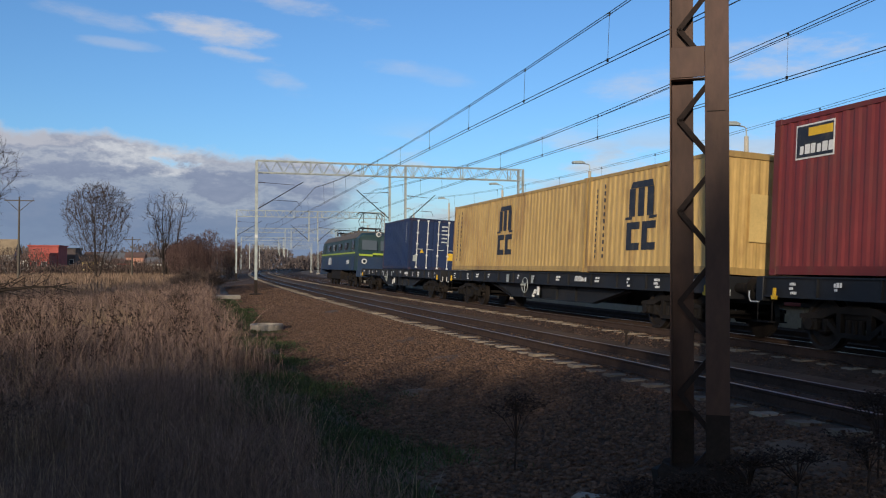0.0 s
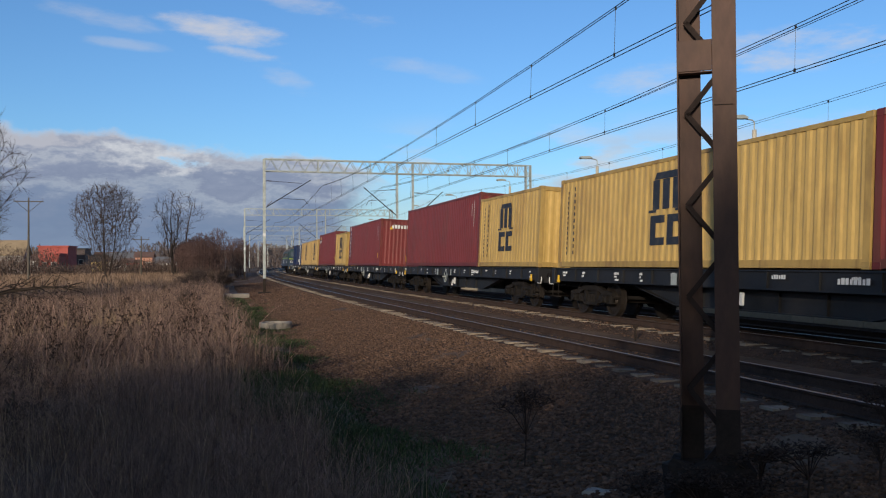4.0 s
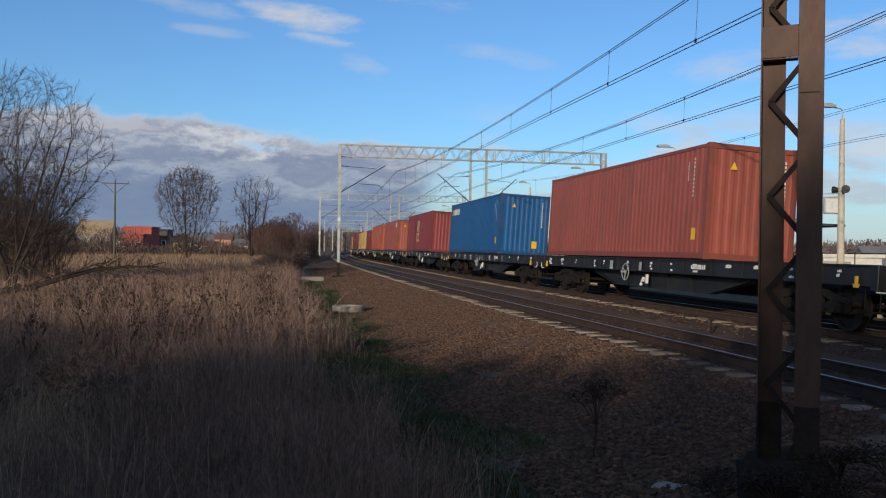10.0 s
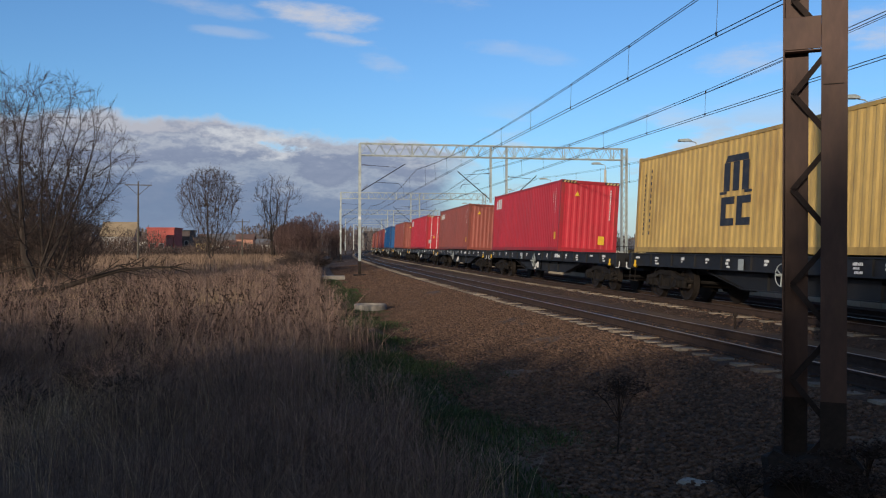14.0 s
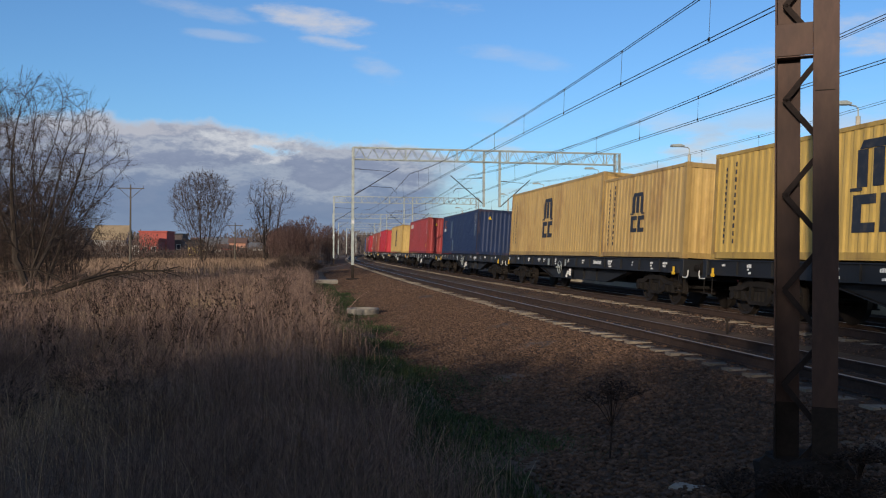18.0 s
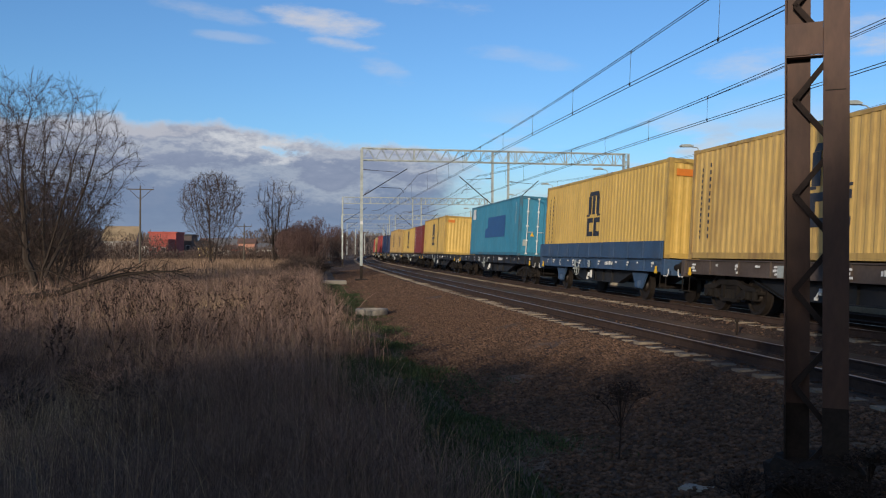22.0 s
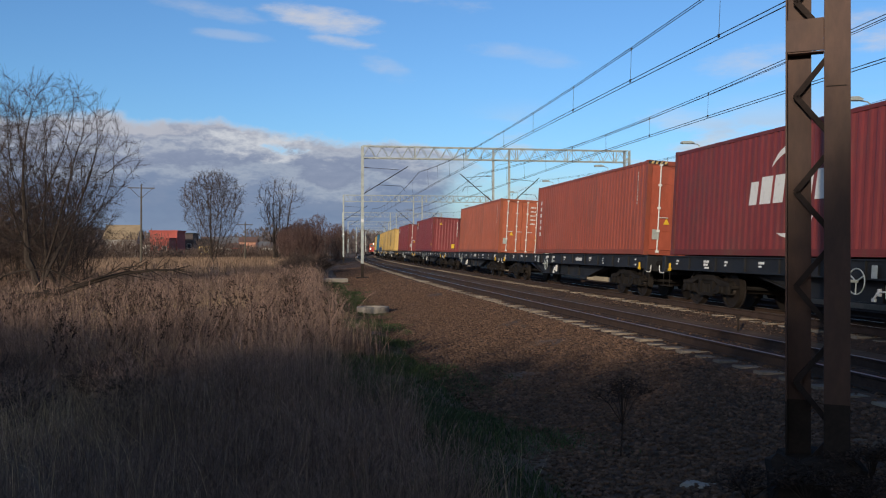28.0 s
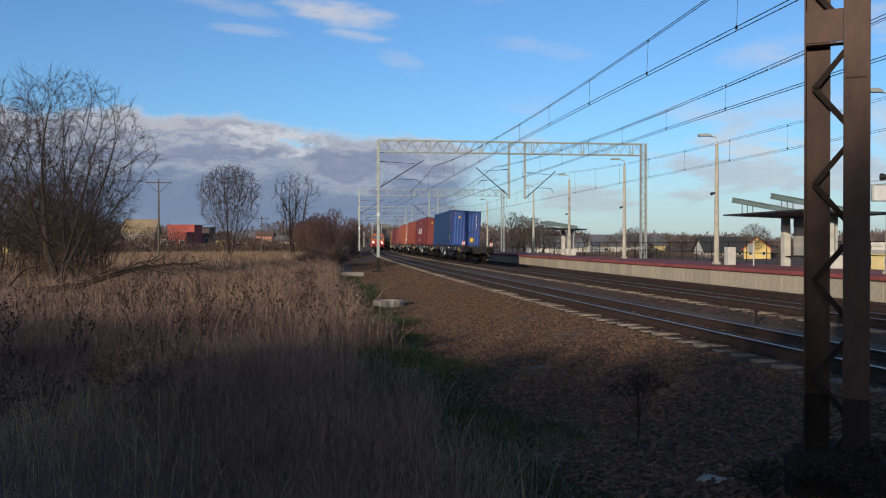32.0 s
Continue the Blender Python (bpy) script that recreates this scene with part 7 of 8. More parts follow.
# seed, levels, trunks, spread, upright, side shoots per level, twig thickness, twig colour, built height, rise, half breadth of the crown
SHAPES = {
    "willow": (5, 6, 2, 0.8, 0.62, (4, 4, 3, 3, 2, 2), 1.0, "twig_dark", 10.0, 0.12, 0.43),
    "willow_b": (11, 6, 2, 0.85, 0.6, (4, 4, 3, 3, 2, 1), 0.8, "twig_dark", 10.0, 0.02, 0.42),
    "thicket": (60, 5, 6, 0.75, 0.7, (4, 3, 2, 2, 1), 1.5, "twig", 6.0, 0.12, 0.42),
    "round": (31, 6, 2, 0.55, 0.8, (6, 5, 3, 2, 2, 1), 1.9, "twig_dark", 10.0, 0.14, 0.345),
    "slim": (33, 5, 4, 0.45, 0.9, (3, 3, 2, 2, 1), 1.7, "twig_dark", 10.0, 0.2, 0.29),
    "red_bush": (101, 5, 8, 0.5, 0.9, (4, 3, 2, 2, 2), 1.9, "twig_red", 6.0, 0.25, 0.42),
    "grey": (203, 5, 2, 0.7, 0.75, (5, 3, 3, 2, 2), 2.2, "twig_grey", 8.0, 0.12, 0.38),
    "grey_b": (208, 5, 2, 0.6, 0.8, (5, 3, 3, 2, 2), 2.2, "twig_grey", 8.0, 0.15, 0.32),
    "bramble": (141, 4, 7, 0.9, 0.5, (4, 3, 2, 2), 1.5, "twig", 2.0, 0.0, 0.6),
    "scrub": (151, 4, 9, 0.75, 0.6, (3, 3, 2, 2), 0.35, "dry_stem", 1.0, 0.05, 0.5),
}


def at_bearing(px, dist):
    """x for a sight line (as a slope to the right of straight ahead, in thousandths) at a distance ahead."""
    return px / 1000.0 * dist


def trees():
    G1, G2, G3, G4 = "bare trees in the field", "bushes in the field", "bushes beside the line", "bare trees behind the platform"
    bare_tree("bare_tree", -18.9, 42.0, 10.7, "willow", "leafless spreading tree at the edge of the reeds", group=G1, turn=180)
    bare_tree("bare_tree", -19.4, 45.0, 7.8, "willow_b", "leafless tree with drooping twigs", group=G1, turn=70)
    bare_tree("bare_tree", -24.2, 44.5, 9.8, "willow", "leafless spreading tree at the edge of the reeds", group=G1, turn=60)
    for k, (x, y, h) in enumerate(((-20.9, 49, 5.4), (-22.0, 51.5, 6.6), (-23.4, 50, 6.4), (-22.4, 47.5, 5.2), (-25.0, 47, 6.0), (-27, 52, 6.5), (-21.2, 52, 4.4), (-24.6, 53, 6.2), (-28.5, 48, 6.0))):
        bare_tree("thicket_bush", x, y, h, "thicket", "dense leafless brown bush", "bush", G2, 47.0 * k)
    bare_tree("bare_tree", -30.6, 122.0, 13.2, "round", "round-crowned leafless tree beyond the reeds", group=G1)
    bare_tree("bare_tree", -22.9, 131.0, 13.4, "slim", "slim leafless tree with upright limbs", group=G1)
    bare_tree("bare_tree", -23.6, 133.0, 10.6, "slim", "slim leafless tree with upright limbs", group=G1, turn=120, wide=0.8)
    bank = random.Random(9)
    for k in range(22):
        d = bank.uniform(112, 150)
        bare_tree("thicket_bush", at_bearing(bank.uniform(-166, -100), d), d, bank.uniform(4.6, 6.8), "red_bush", "dense reddish-brown leafless bush", "bush", G3, 53.0 * k, 0.72)
    for k in range(12):
        p = line_point(bank.uniform(27, 62), bank.uniform(-8.6, -7.0))
        bare_tree("thicket_bush", p.x, p.y, bank.uniform(0.7, 1.5), "bramble", "low dark bramble beside the track", "bush", G3, 53.0 * k, 1.2)
    for k in range(9):
        p = line_point(bank.uniform(62, 100), bank.uniform(-9, -6.2))
        bare_tree("thicket_bush", p.x, p.y, bank.uniform(1.2, 2.2), "bramble", "low dark bramble beside the track", "bush", G3, 53.0 * k, 1.3)
    for k, (sl, d, h) in enumerate(((84, 114, 6.2), (95, 116, 6.0), (106, 114, 5.6), (118, 116, 5.0), (132, 120, 4.2), (152, 150, 5.2), (166, 155, 4.6), (196, 150, 3.8), (214, 120, 4.4), (225, 125, 4.8), (238, 128, 4.2), (262, 160, 4.4), (282, 165, 4.6), (300, 150, 4.0), (318, 170, 3.8), (365, 122, 5.2), (376, 126, 4.6), (420, 160, 4.5), (450, 150, 4.0))):
        bare_tree("bare_tree", at_bearing(sl, d), d, h, "grey" if k % 2 else "grey_b", "leafless tree behind the platform", group=G4, turn=61.0 * k, wide=1.1)


M["twig_grey"] = material("twig_grey", (0.105, 0.082, 0.07), 0.95, vary=0.25, scale=0.5, island=0.35)
M["twig_red"] = material("twig_red", (0.125, 0.078, 0.070), 0.95, vary=0.25, scale=0.5, island=0.35)
trees()


def dead_scrub():
    r = random.Random(31)
    n = 0
    while n < 34:
        d, b = r.uniform(10, 24) , radians(r.uniform(-36, 8))
        x, y = d * math.sin(b), d * math.cos(b)
        if float(su_of(x, y)[1]) > -6.6:
            continue
        bare_tree("dead_shrub", x, y, r.uniform(0.4, 0.85) * (0.6 if d < 7 else 1.0), "scrub", "dead twiggy brown shrub in the weeds", "shrub", "dead shrubs in the weeds", r.uniform(0, 360), r.uniform(1.0, 1.7))
        n += 1


dead_scrub()


def fallen_limb():
    z = float(ground_z(-15.0, 36.0))
    t = empty("fallen_limb", pose(-15.3, 34.0, z + 0.12), label="bare fallen limb lying across the reeds", category="branch")
    bm = bmesh.new()
    def limb(pts, a, b):
        last, sides = None, 7
        pts = [Vector(p) for p in pts]
        for i, p in enumerate(pts):
            d = pts[min(i + 1, len(pts) - 1)] - pts[max(i - 1, 0)]
            q = d.to_track_quat("Z", "Y").to_matrix()
            rad = 0.7 * (a + (b - a) * i / (len(pts) - 1))
            ring = [bm.verts.new(p + q @ Vector((rad * math.cos(k * math.tau / sides), rad * math.sin(k * math.tau / sides), 0))) for k in range(sides)]
            if last:
                for k in range(sides):
                    bm.faces.new((last[k], last[(k + 1) % sides], ring[(k + 1) % sides], ring[k]))
            last = ring
    limb([(-1.2, 0, 0.05), (-0.2, 0, 0.25), (0.8, 0.1, 0.42), (2.0, 0.1, 0.78), (3.2, 0.2, 1.08), (4.4, 0.3, 1.2), (5.6, 0.3, 1.26)], 0.22, 0.035)
    limb([(-2.2, 0.2, 0.3), (-1.6, 0.2, 0.95), (-0.8, 0.1, 1.25), (0.3, 0.0, 1.22), (1.1, 0.0, 0.95), (1.6, 0, 0.5)], 0.07, 0.025)
    limb([(1.6, 0.1, 0.66), (2.4, -0.1, 1.0), (3.4, -0.2, 1.35), (4.2, -0.2, 1.42)], 0.06, 0.015)
    limb([(3.0, 0.2, 1.05), (3.8, 0.3, 1.0), (4.6, 0.2, 0.75)], 0.04, 0.01)
    limb([(0.2, 0.0, 1.2), (0.8, 0.1, 1.15), (1.5, 0.1, 0.8), (2.0, 0.1, 0.4)], 0.03, 0.01)
    rr = random.Random(8)
    for k in range(46):
        u = rr.random()
        a = Vector((-0.5 + 6.0 * u, 0.15, 0.25 + 1.02 * min(1.0, u * 1.6)))
        b = a + Vector((rr.uniform(-0.15, 0.7), rr.uniform(-0.3, 0.3), rr.uniform(-0.45, 0.5)))
        c = b + Vector((rr.uniform(0.0, 0.5), rr.uniform(-0.2, 0.2), rr.uniform(-0.4, 0.25)))
        limb([a, b, c], 0.03, 0.008)
    for v in bm.verts:
        v.co += Vector((0, 0.05 * math.sin(v.co.x * 3.1), 0.05 * math.sin(v.co.x * 4.3 + 1.0) + 0.02 * math.sin(v.co.x * 11)))
    o = part("limb", bm, "limb_dark", t)
    o["kind"] = "stuff"


M["limb_dark"] = material("limb_dark", (0.036, 0.027, 0.022), 0.95, vary=0.3, scale=3.0, bump=0.01, bump_scale=20.0)
fallen_limb()


def stones():
    """Crushed stone lying loose on the shoulder, and the small rubble of the track bed."""
    r = np.random.default_rng(21)
    proto = []
    for k in range(6):
        bm = bmesh.new()
        bmesh.ops.create_icosphere(bm, subdivisions=1, radius=1.0)
        rr = random.Random(k)
        v = np.array([list(w.co * rr.uniform(0.72, 1.12)) for w in bm.verts])
        v[:, 2] *= 0.7
        f = np.array([[w.index for w in fc.verts] for fc in bm.faces])
        bm.free()
        proto.append((v, f))
    def scatter(name, n, s0, s1, u0, u1, lo, hi, power, label):
        s = s0 + (s1 - s0) * r.uniform(0, 1, n) ** power
        u = r.uniform(u0, u1, n)
        prof_u, prof_z = [a for a, b in bed], [b for a, b in bed]
        a = np.interp(s, LINE_S, LINE_A)
        x, y = np.interp(s, LINE_S, LINE_X) + np.cos(a) * u, np.interp(s, LINE_S, LINE_Y) - np.sin(a) * u
        z = np.interp(u, prof_u, prof_z)
        size = r.uniform(lo, hi, n)
        verts, faces, c = [], [], 0
        ang = r.uniform(0, math.tau, n)
        kind = r.integers(0, 6, n)
        for k in range(6):
            pv, pf = proto[k]
            idx = np.where(kind == k)[0]
            co, si = np.cos(ang[idx])[:, None], np.sin(ang[idx])[:, None]
            px, py, pz = pv[:, 0][None], pv[:, 1][None] * 0.8, pv[:, 2][None]
            sz = size[idx][:, None]
            V = np.stack([x[idx][:, None] + sz * (px * co - py * si), y[idx][:, None] + sz * (px * si + py * co), z[idx][:, None] + sz * (pz + 0.25)], -1)
            F = pf[None] + (np.arange(len(idx)) * len(pv))[:, None, None] + c
            verts.append(V.reshape(-1, 3))
            faces.append(F.reshape(-1, 3))
            c += V.shape[0] * V.shape[1]
        ob = soup(name, np.concatenate(verts).tolist(), np.concatenate(faces).tolist(), "stone")
        tagged(ob, label, "gravel", kind="stuff")
    scatter("shoulder_stones", 64000, -4, 36, -5.35, -1.35, 0.014, 0.038, 1.7, "loose rust-brown crushed stones on the shoulder")
    scatter("track_stones", 9000, -4, 40, -1.2, 6.2, 0.014, 0.036, 1.7, "crushed stones between the sleepers")
    scatter("far_stones", 9000, 30, 80, -5.1, -1.5, 0.03, 0.07, 1.4, "loose rust-brown crushed stones on the shoulder")


stones()


def sleepers():
    me = coloured("sleeper", "sleeper", sleeper_mesh)
    cl = coloured("clips", "rail_rust", clip_mesh)
    r = random.Random(4)
    for track, u0, z0, lean in ((near_track, 0.0, 0.0, CANT), (far_track, FAR_U, FAR_Z, CANT)):
        for k in range(165):
            s = -5.0 + 0.6 * k
            base = Matrix.Translation(line_point(s, u0, z0)) @ pose(0, 0, 0, 0, 0, -math.degrees(heading(s)) + r.uniform(-0.5, 0.5)) @ pose(0, 0, 0, 0, math.degrees(lean), 0)
            o = part_mesh("sleeper", me, None, track)
            o.matrix_basis = base @ pose(r.uniform(-0.03, 0.03), 0, -0.172 + r.uniform(-0.03, 0.004))
            if k < 60:
                c = part_mesh("rail_clip", cl, None, o)
                c.matrix_basis = pose(0, 0, 0)
    def rest(track, u0, z0, lean, s0, s1):
        src = sleeper_mesh()
        v0 = np.array([list(v.co) for v in src.verts])
        f0 = [[v.index for v in f.verts] for f in src.faces]
        src.free()
        verts, faces = [], []
        s = s0
        while s < s1:
            m = np.array(on_line(s, u0, z0, lean) @ pose(0, 0, -0.172))
            w = v0 @ m[:3, :3].T + m[:3, 3]
            b = len(verts)
            verts += w.tolist()
            faces += [tuple(i + b for i in f) for f in f0]
            s += 0.6
        o = soup("distant_sleepers", verts, faces, "sleeper", track)
        o["kind"] = "stuff"
    rest(near_track, 0.0, 0.0, CANT, 94.0, 330.0)
    rest(far_track, FAR_U, FAR_Z, CANT, 94.0, 200.0)
    rest(third_track, THIRD_U, THIRD_Z, 0.0, -5.0, 120.0)


sleepers()

# ---- a row of unseen evergreens, added behind the viewer to cast the foreground shade ----
def shade_belt():
    along, fwd = Vector((math.cos(radians(SUN_AZ)), -math.sin(radians(SUN_AZ)), 0)), Vector((math.sin(radians(SUN_AZ)), math.cos(radians(SUN_AZ)), 0))
    # metres across the light, metres that the shade reaches ahead on the ground
    reach = ((-30, 3.0), (-19, 5.0), (-16, 7.0), (-13.3, 9.0), (-11, 8.5), (-6, 7.5), (-3.2, 8.5), (-1.2, 12.0), (0.5, 14.5), (3, 17.5), (8, 17.5), (14, 16.0))
    r = np.random.default_rng(77)
    back = 44.0
    for w in np.arange(-29.0, 13.0, 1.9):
        h = (float(np.interp(w, [a for a, b in reach], [b for a, b in reach])) + back) * math.tan(radians(SUN_EL)) + 0.1
        h *= float(r.uniform(0.985, 1.015))
        p = along * float(w + r.uniform(-0.3, 0.3)) - fwd * (back + float(r.uniform(-1.5, 1.5)))
        z = float(ground_z(p.x, p.y)) - 0.1
        t = empty("shade_tree", pose(p.x, p.y, z), label="unseen dense evergreen tree added in a row to cast shade", category="tree", group="evergreens behind the viewer")
        bm = bmesh.new()
        rod(bm, (0, 0, 0), (0, 0, h * 0.9), 0.16, 8, 0.03)
        part("trunk", bm, "bark", t)
        n = 6500
        zz = h * (0.02 + 0.98 * r.uniform(0, 1, n))
        rad = 1.9 * np.clip(1.0 - np.clip(zz / h - 0.86, 0, 1) * 3.0, 0.3, 1.0) * r.uniform(0.1, 1, n) ** 0.5
        zz = np.where(r.uniform(0, 1, n) < 0.05, h * (1.0 + 0.12 * r.uniform(0, 1, n) ** 1.6), zz)
        ang = r.uniform(0, math.tau, n)
        c = np.stack([rad * np.cos(ang), rad * np.sin(ang), zz], -1)
        sz = r.uniform(0.14, 0.34, n)
        tri = c[:, None, :] + r.normal(0, 1, (n, 3, 3)) * sz[:, None, None] * 0.75
        f = np.arange(n * 3).reshape(n, 3)
        o = soup("foliage", tri.reshape(-1, 3).tolist(), f.tolist(), "evergreen", t)
        o["kind"] = "stuff"


shade_belt()


# ---- poles and houses in the distance ----
def utility_pole(x, y, height, arm=1.6):
    z = float(ground_z(x, y))
    p = empty("utility_pole", pose(x, y, z, 0, 0, 8), label="slim concrete utility pole with one crossarm", category="pole", group="utility poles in the field")
    bm = bmesh.new()
    rod(bm, (0, 0, 0), (0, 0, height), 0.16, 8, 0.09)
    part("post", bm, "pole_grey", p)
    bm = bmesh.new()
    box(bm, -arm, arm, -0.05, 0.05, height - 0.55, height - 0.43)
    for sx in (-1, 1):
        rod(bm, (sx * arm * 0.85, 0, height - 0.5), (0, 0, height - 1.9), 0.035, 5)
    part("crossarm", bm, "pole_grey", p)
    for sx in (-1, 0, 1):
        bm = bmesh.new()
        insulator_string(bm, (sx * arm * 0.94, 0, height - 0.42), (sx * arm * 0.94, 0, height - 0.1), 3, 0.07)
        part("insulator", bm, "insulator", p)


M["pole_grey"] = material("pole_grey", (0.12, 0.105, 0.085), 0.9, vary=0.2, scale=1.0)
utility_pole(at_bearing(-334, 115), 115, 10.9, 1.75)
utility_pole(at_bearing(-213, 150), 150, 7.0, 1.3)


def house(x, y, w, d, wall_h, roof_h, wall, roof, turn=0.0, label="", windows=((-0.25, 0.45), (0.25, 0.45)), pane=1.0, gable=True, chimney=False):
    """A plain house; w along its eaves. Windows are rows of (place along the front, height) as shares."""
    z = float(ground_z(x, y)) - 0.2
    h = empty("house", pose(x, y, z, 0, 0, turn), label=label, category="house", group="houses in the distance")
    bm = bmesh.new()
    if gable:
        prism(bm, ((-d / 2, 0), (d / 2, 0), (d / 2, wall_h), (0, wall_h + roof_h - 0.1), (-d / 2, wall_h)), "x", -w / 2, w / 2)
    else:
        box(bm, -w / 2, w / 2, -d / 2, d / 2, 0, wall_h)
    part("wall", bm, wall, h)
    bm = bmesh.new()
    if gable:
        e, t = 0.45, 0.16
        prism(bm, ((-d / 2 - e, wall_h - e * roof_h / (d / 2)), (0, wall_h + roof_h), (d / 2 + e, wall_h - e * roof_h / (d / 2)), (d / 2 + e, wall_h - e * roof_h / (d / 2) + t), (0, wall_h + roof_h + t), (-d / 2 - e, wall_h - e * roof_h / (d / 2) + t)), "x", -w / 2 - 0.4, w / 2 + 0.4)
    else:
        box(bm, -w / 2 - 0.2, w / 2 + 0.2, -d / 2 - 0.2, d / 2 + 0.2, wall_h + 0.004, wall_h + 0.3)
    roof_ob = part("roof", bm, roof, h)
    if chimney:
        bm = bmesh.new()
        box(bm, w * 0.2, w * 0.2 + 0.6, -0.3, 0.3, wall_h + roof_h * 0.6, wall_h + roof_h + 1.0)
        part("chimney", bm, "white_wall", roof_ob)
    for face in ("front", "side"):
        for a, b in windows:
            bm = bmesh.new()
            k = pane
            if face == "front":
                box(bm, a * w - 0.5 * k, a * w + 0.5 * k, -d / 2 - 0.04, -d / 2 + 0.02, b * wall_h - 0.1 * k, b * wall_h + 1.1 * k)
            else:
                box(bm, -w / 2 - 0.04, -w / 2 + 0.02, a * d - 0.45 * k, a * d + 0.45 * k, b * wall_h - 0.1 * k, b * wall_h + 1.1 * k)
            win = part("window", bm, "window_frame", h)
            bm = bmesh.new()
            if face == "front":
                box(bm, a * w - 0.42 * k, a * w + 0.42 * k, -d / 2 - 0.05, -d / 2 - 0.041, b * wall_h - 0.02 * k, b * wall_h + 1.02 * k)
            else:
                box(bm, -w / 2 - 0.05, -w / 2 - 0.041, a * d - 0.37 * k, a * d + 0.37 * k, b * wall_h - 0.02 * k, b * wall_h + 1.02 * k)
            part("pane", bm, "pane", win)
    return h


M["pane"] = glass("pane", (0.03, 0.04, 0.05))
M["window_frame"] = material("window_frame", (0.6, 0.6, 0.57), 0.6, vary=0.05)
for nm, c in (("wall_cream", (0.62, 0.50, 0.24)), ("wall_yellow", (0.66, 0.50, 0.20)), ("wall_red", (0.40, 0.10, 0.085)), ("wall_pink", (0.55, 0.28, 0.20)), ("wall_grey", (0.35, 0.33, 0.31)), ("roof_tan", (0.36, 0.27, 0.17)), ("roof_red", (0.34, 0.07, 0.04)), ("roof_dark", (0.05, 0.052, 0.055)), ("roof_grey", (0.17, 0.17, 0.18)), ("wall_dark", (0.10, 0.08, 0.08))):
    M[nm] = material(nm, c, 0.85, vary=0.15, scale=0.8, dirt=tuple(v * 0.6 for v in c), dirt_amount=0.4, dirt_scale=0.6)


M["roof_dull"] = material("roof_dull", (0.17, 0.105, 0.085), 0.9, vary=0.2, scale=0.6)


def houses():
    def at(sl, d):
        return at_bearing(sl, d), d
    house(*at(-354, 190), 6.6, 6, 5.0, 2.7, "wall_grey", "roof_tan", 6, "pale house with a broad tan roof")
    house(*at(-308, 180), 3.7, 5, 4.6, 0, "wall_red", "wall_red", 0, "flat salmon-red outbuilding beside bushes", gable=False)
    house(*at(-303, 187), 5.8, 6, 6.2, 0, "wall_red", "wall_red", 0, "tall flat salmon-red building with pale frames", gable=False)
    house(*at(-279, 200), 3.4, 5, 6.0, 0, "wall_dark", "roof_dark", 0, "dark flat-roofed building among bushes", gable=False)
    house(*at(-260, 230), 4.4, 5, 3.6, 1.4, "wall_yellow", "roof_dark", 20, "small yellow house with a dark roof")
    house(*at(-235, 330), 12, 9, 4.0, 3.0, "white_wall", "roof_grey", 10, "white house with a grey roof on the rise")
    house(*at(-222, 300), 7, 7, 3.0, 1.6, "white_wall", "roof_dull", -20, "white house with a dull brown roof")
    house(*at(-209, 240), 4.4, 5, 4.6, 1.2, "wall_pink", "roof_dull", 5, "pink house with a dull brown roof")
    house(*at(-222, 220), 2.6, 4, 3.0, 0.6, "wall_red", "roof_dull", 5, "low pink shed beside the reeds")
    house(*at(-183, 320), 9.0, 8, 3.2, 2.0, "white_wall", "roof_grey", 0, "white house with a grey roof")
    house(*at(-318, 340), 9.0, 8, 4.6, 2.2, "white_wall", "roof_dull", 12, "white house with a dull brown roof on the rise")
    house(*at(-292, 350), 10.0, 8, 6.0, 3.0, "wall_yellow", "roof_dark", -8, "yellow house on the rise")
    house(*at(-250, 360), 9.0, 8, 5.5, 2.2, "white_wall", "roof_dull", 4, "white house with a dull brown roof on the rise")
    house(*at(-525, 150), 6.0, 6, 2.6, 2.0, "wall_yellow", "roof_dark", 10, "small yellow house with a dark roof")
    # beyond the platform
    house(*at(328, 140), 7.6, 5.0, 1.3, 2.1, "white_wall", "roof_dark", 4, "white house with a long dark roof", pane=0.5)
    house(*at(369, 125), 6.0, 3.6, 1.7, 1.6, "wall_yellow", "roof_red", 70, "yellow house with a red tiled gable roof", pane=0.42)
    house(*at(130, 150), 9.0, 6, 2.0, 1.6, "white_wall", "roof_grey", 0, "low white house behind the trees", pane=0.5)
    house(*at(155, 170), 10.0, 6, 2.2, 1.6, "white_wall", "roof_grey", 0, "low white house behind the trees", pane=0.5)
    house(*at(203, 165), 10.0, 6, 2.2, 1.8, "white_wall", "roof_grey", 0, "low white house behind the trees", pane=0.5)
    house(*at(235, 175), 8.0, 6, 2.2, 1.6, "wall_cream", "roof_grey", 0, "low cream house behind the trees", pane=0.5)
    house(*at(585, 80), 5.5, 4.5, 1.5, 1.7, "white_wall", "roof_grey", 0, "white house with a grey roof and dormers", pane=0.5)
    house(*at(523, 72), 5.0, 4.5, 2.2, 0, "white_wall", "white_wall", 0, "small white flat-roofed station building", pane=0.5, gable=False)
    house(*at(500, 70), 3.0, 3.0, 1.6, 0, "wall_cream", "wall_grey", 0, "small pale kiosk beside the platform", pane=0.5, gable=False)


houses()


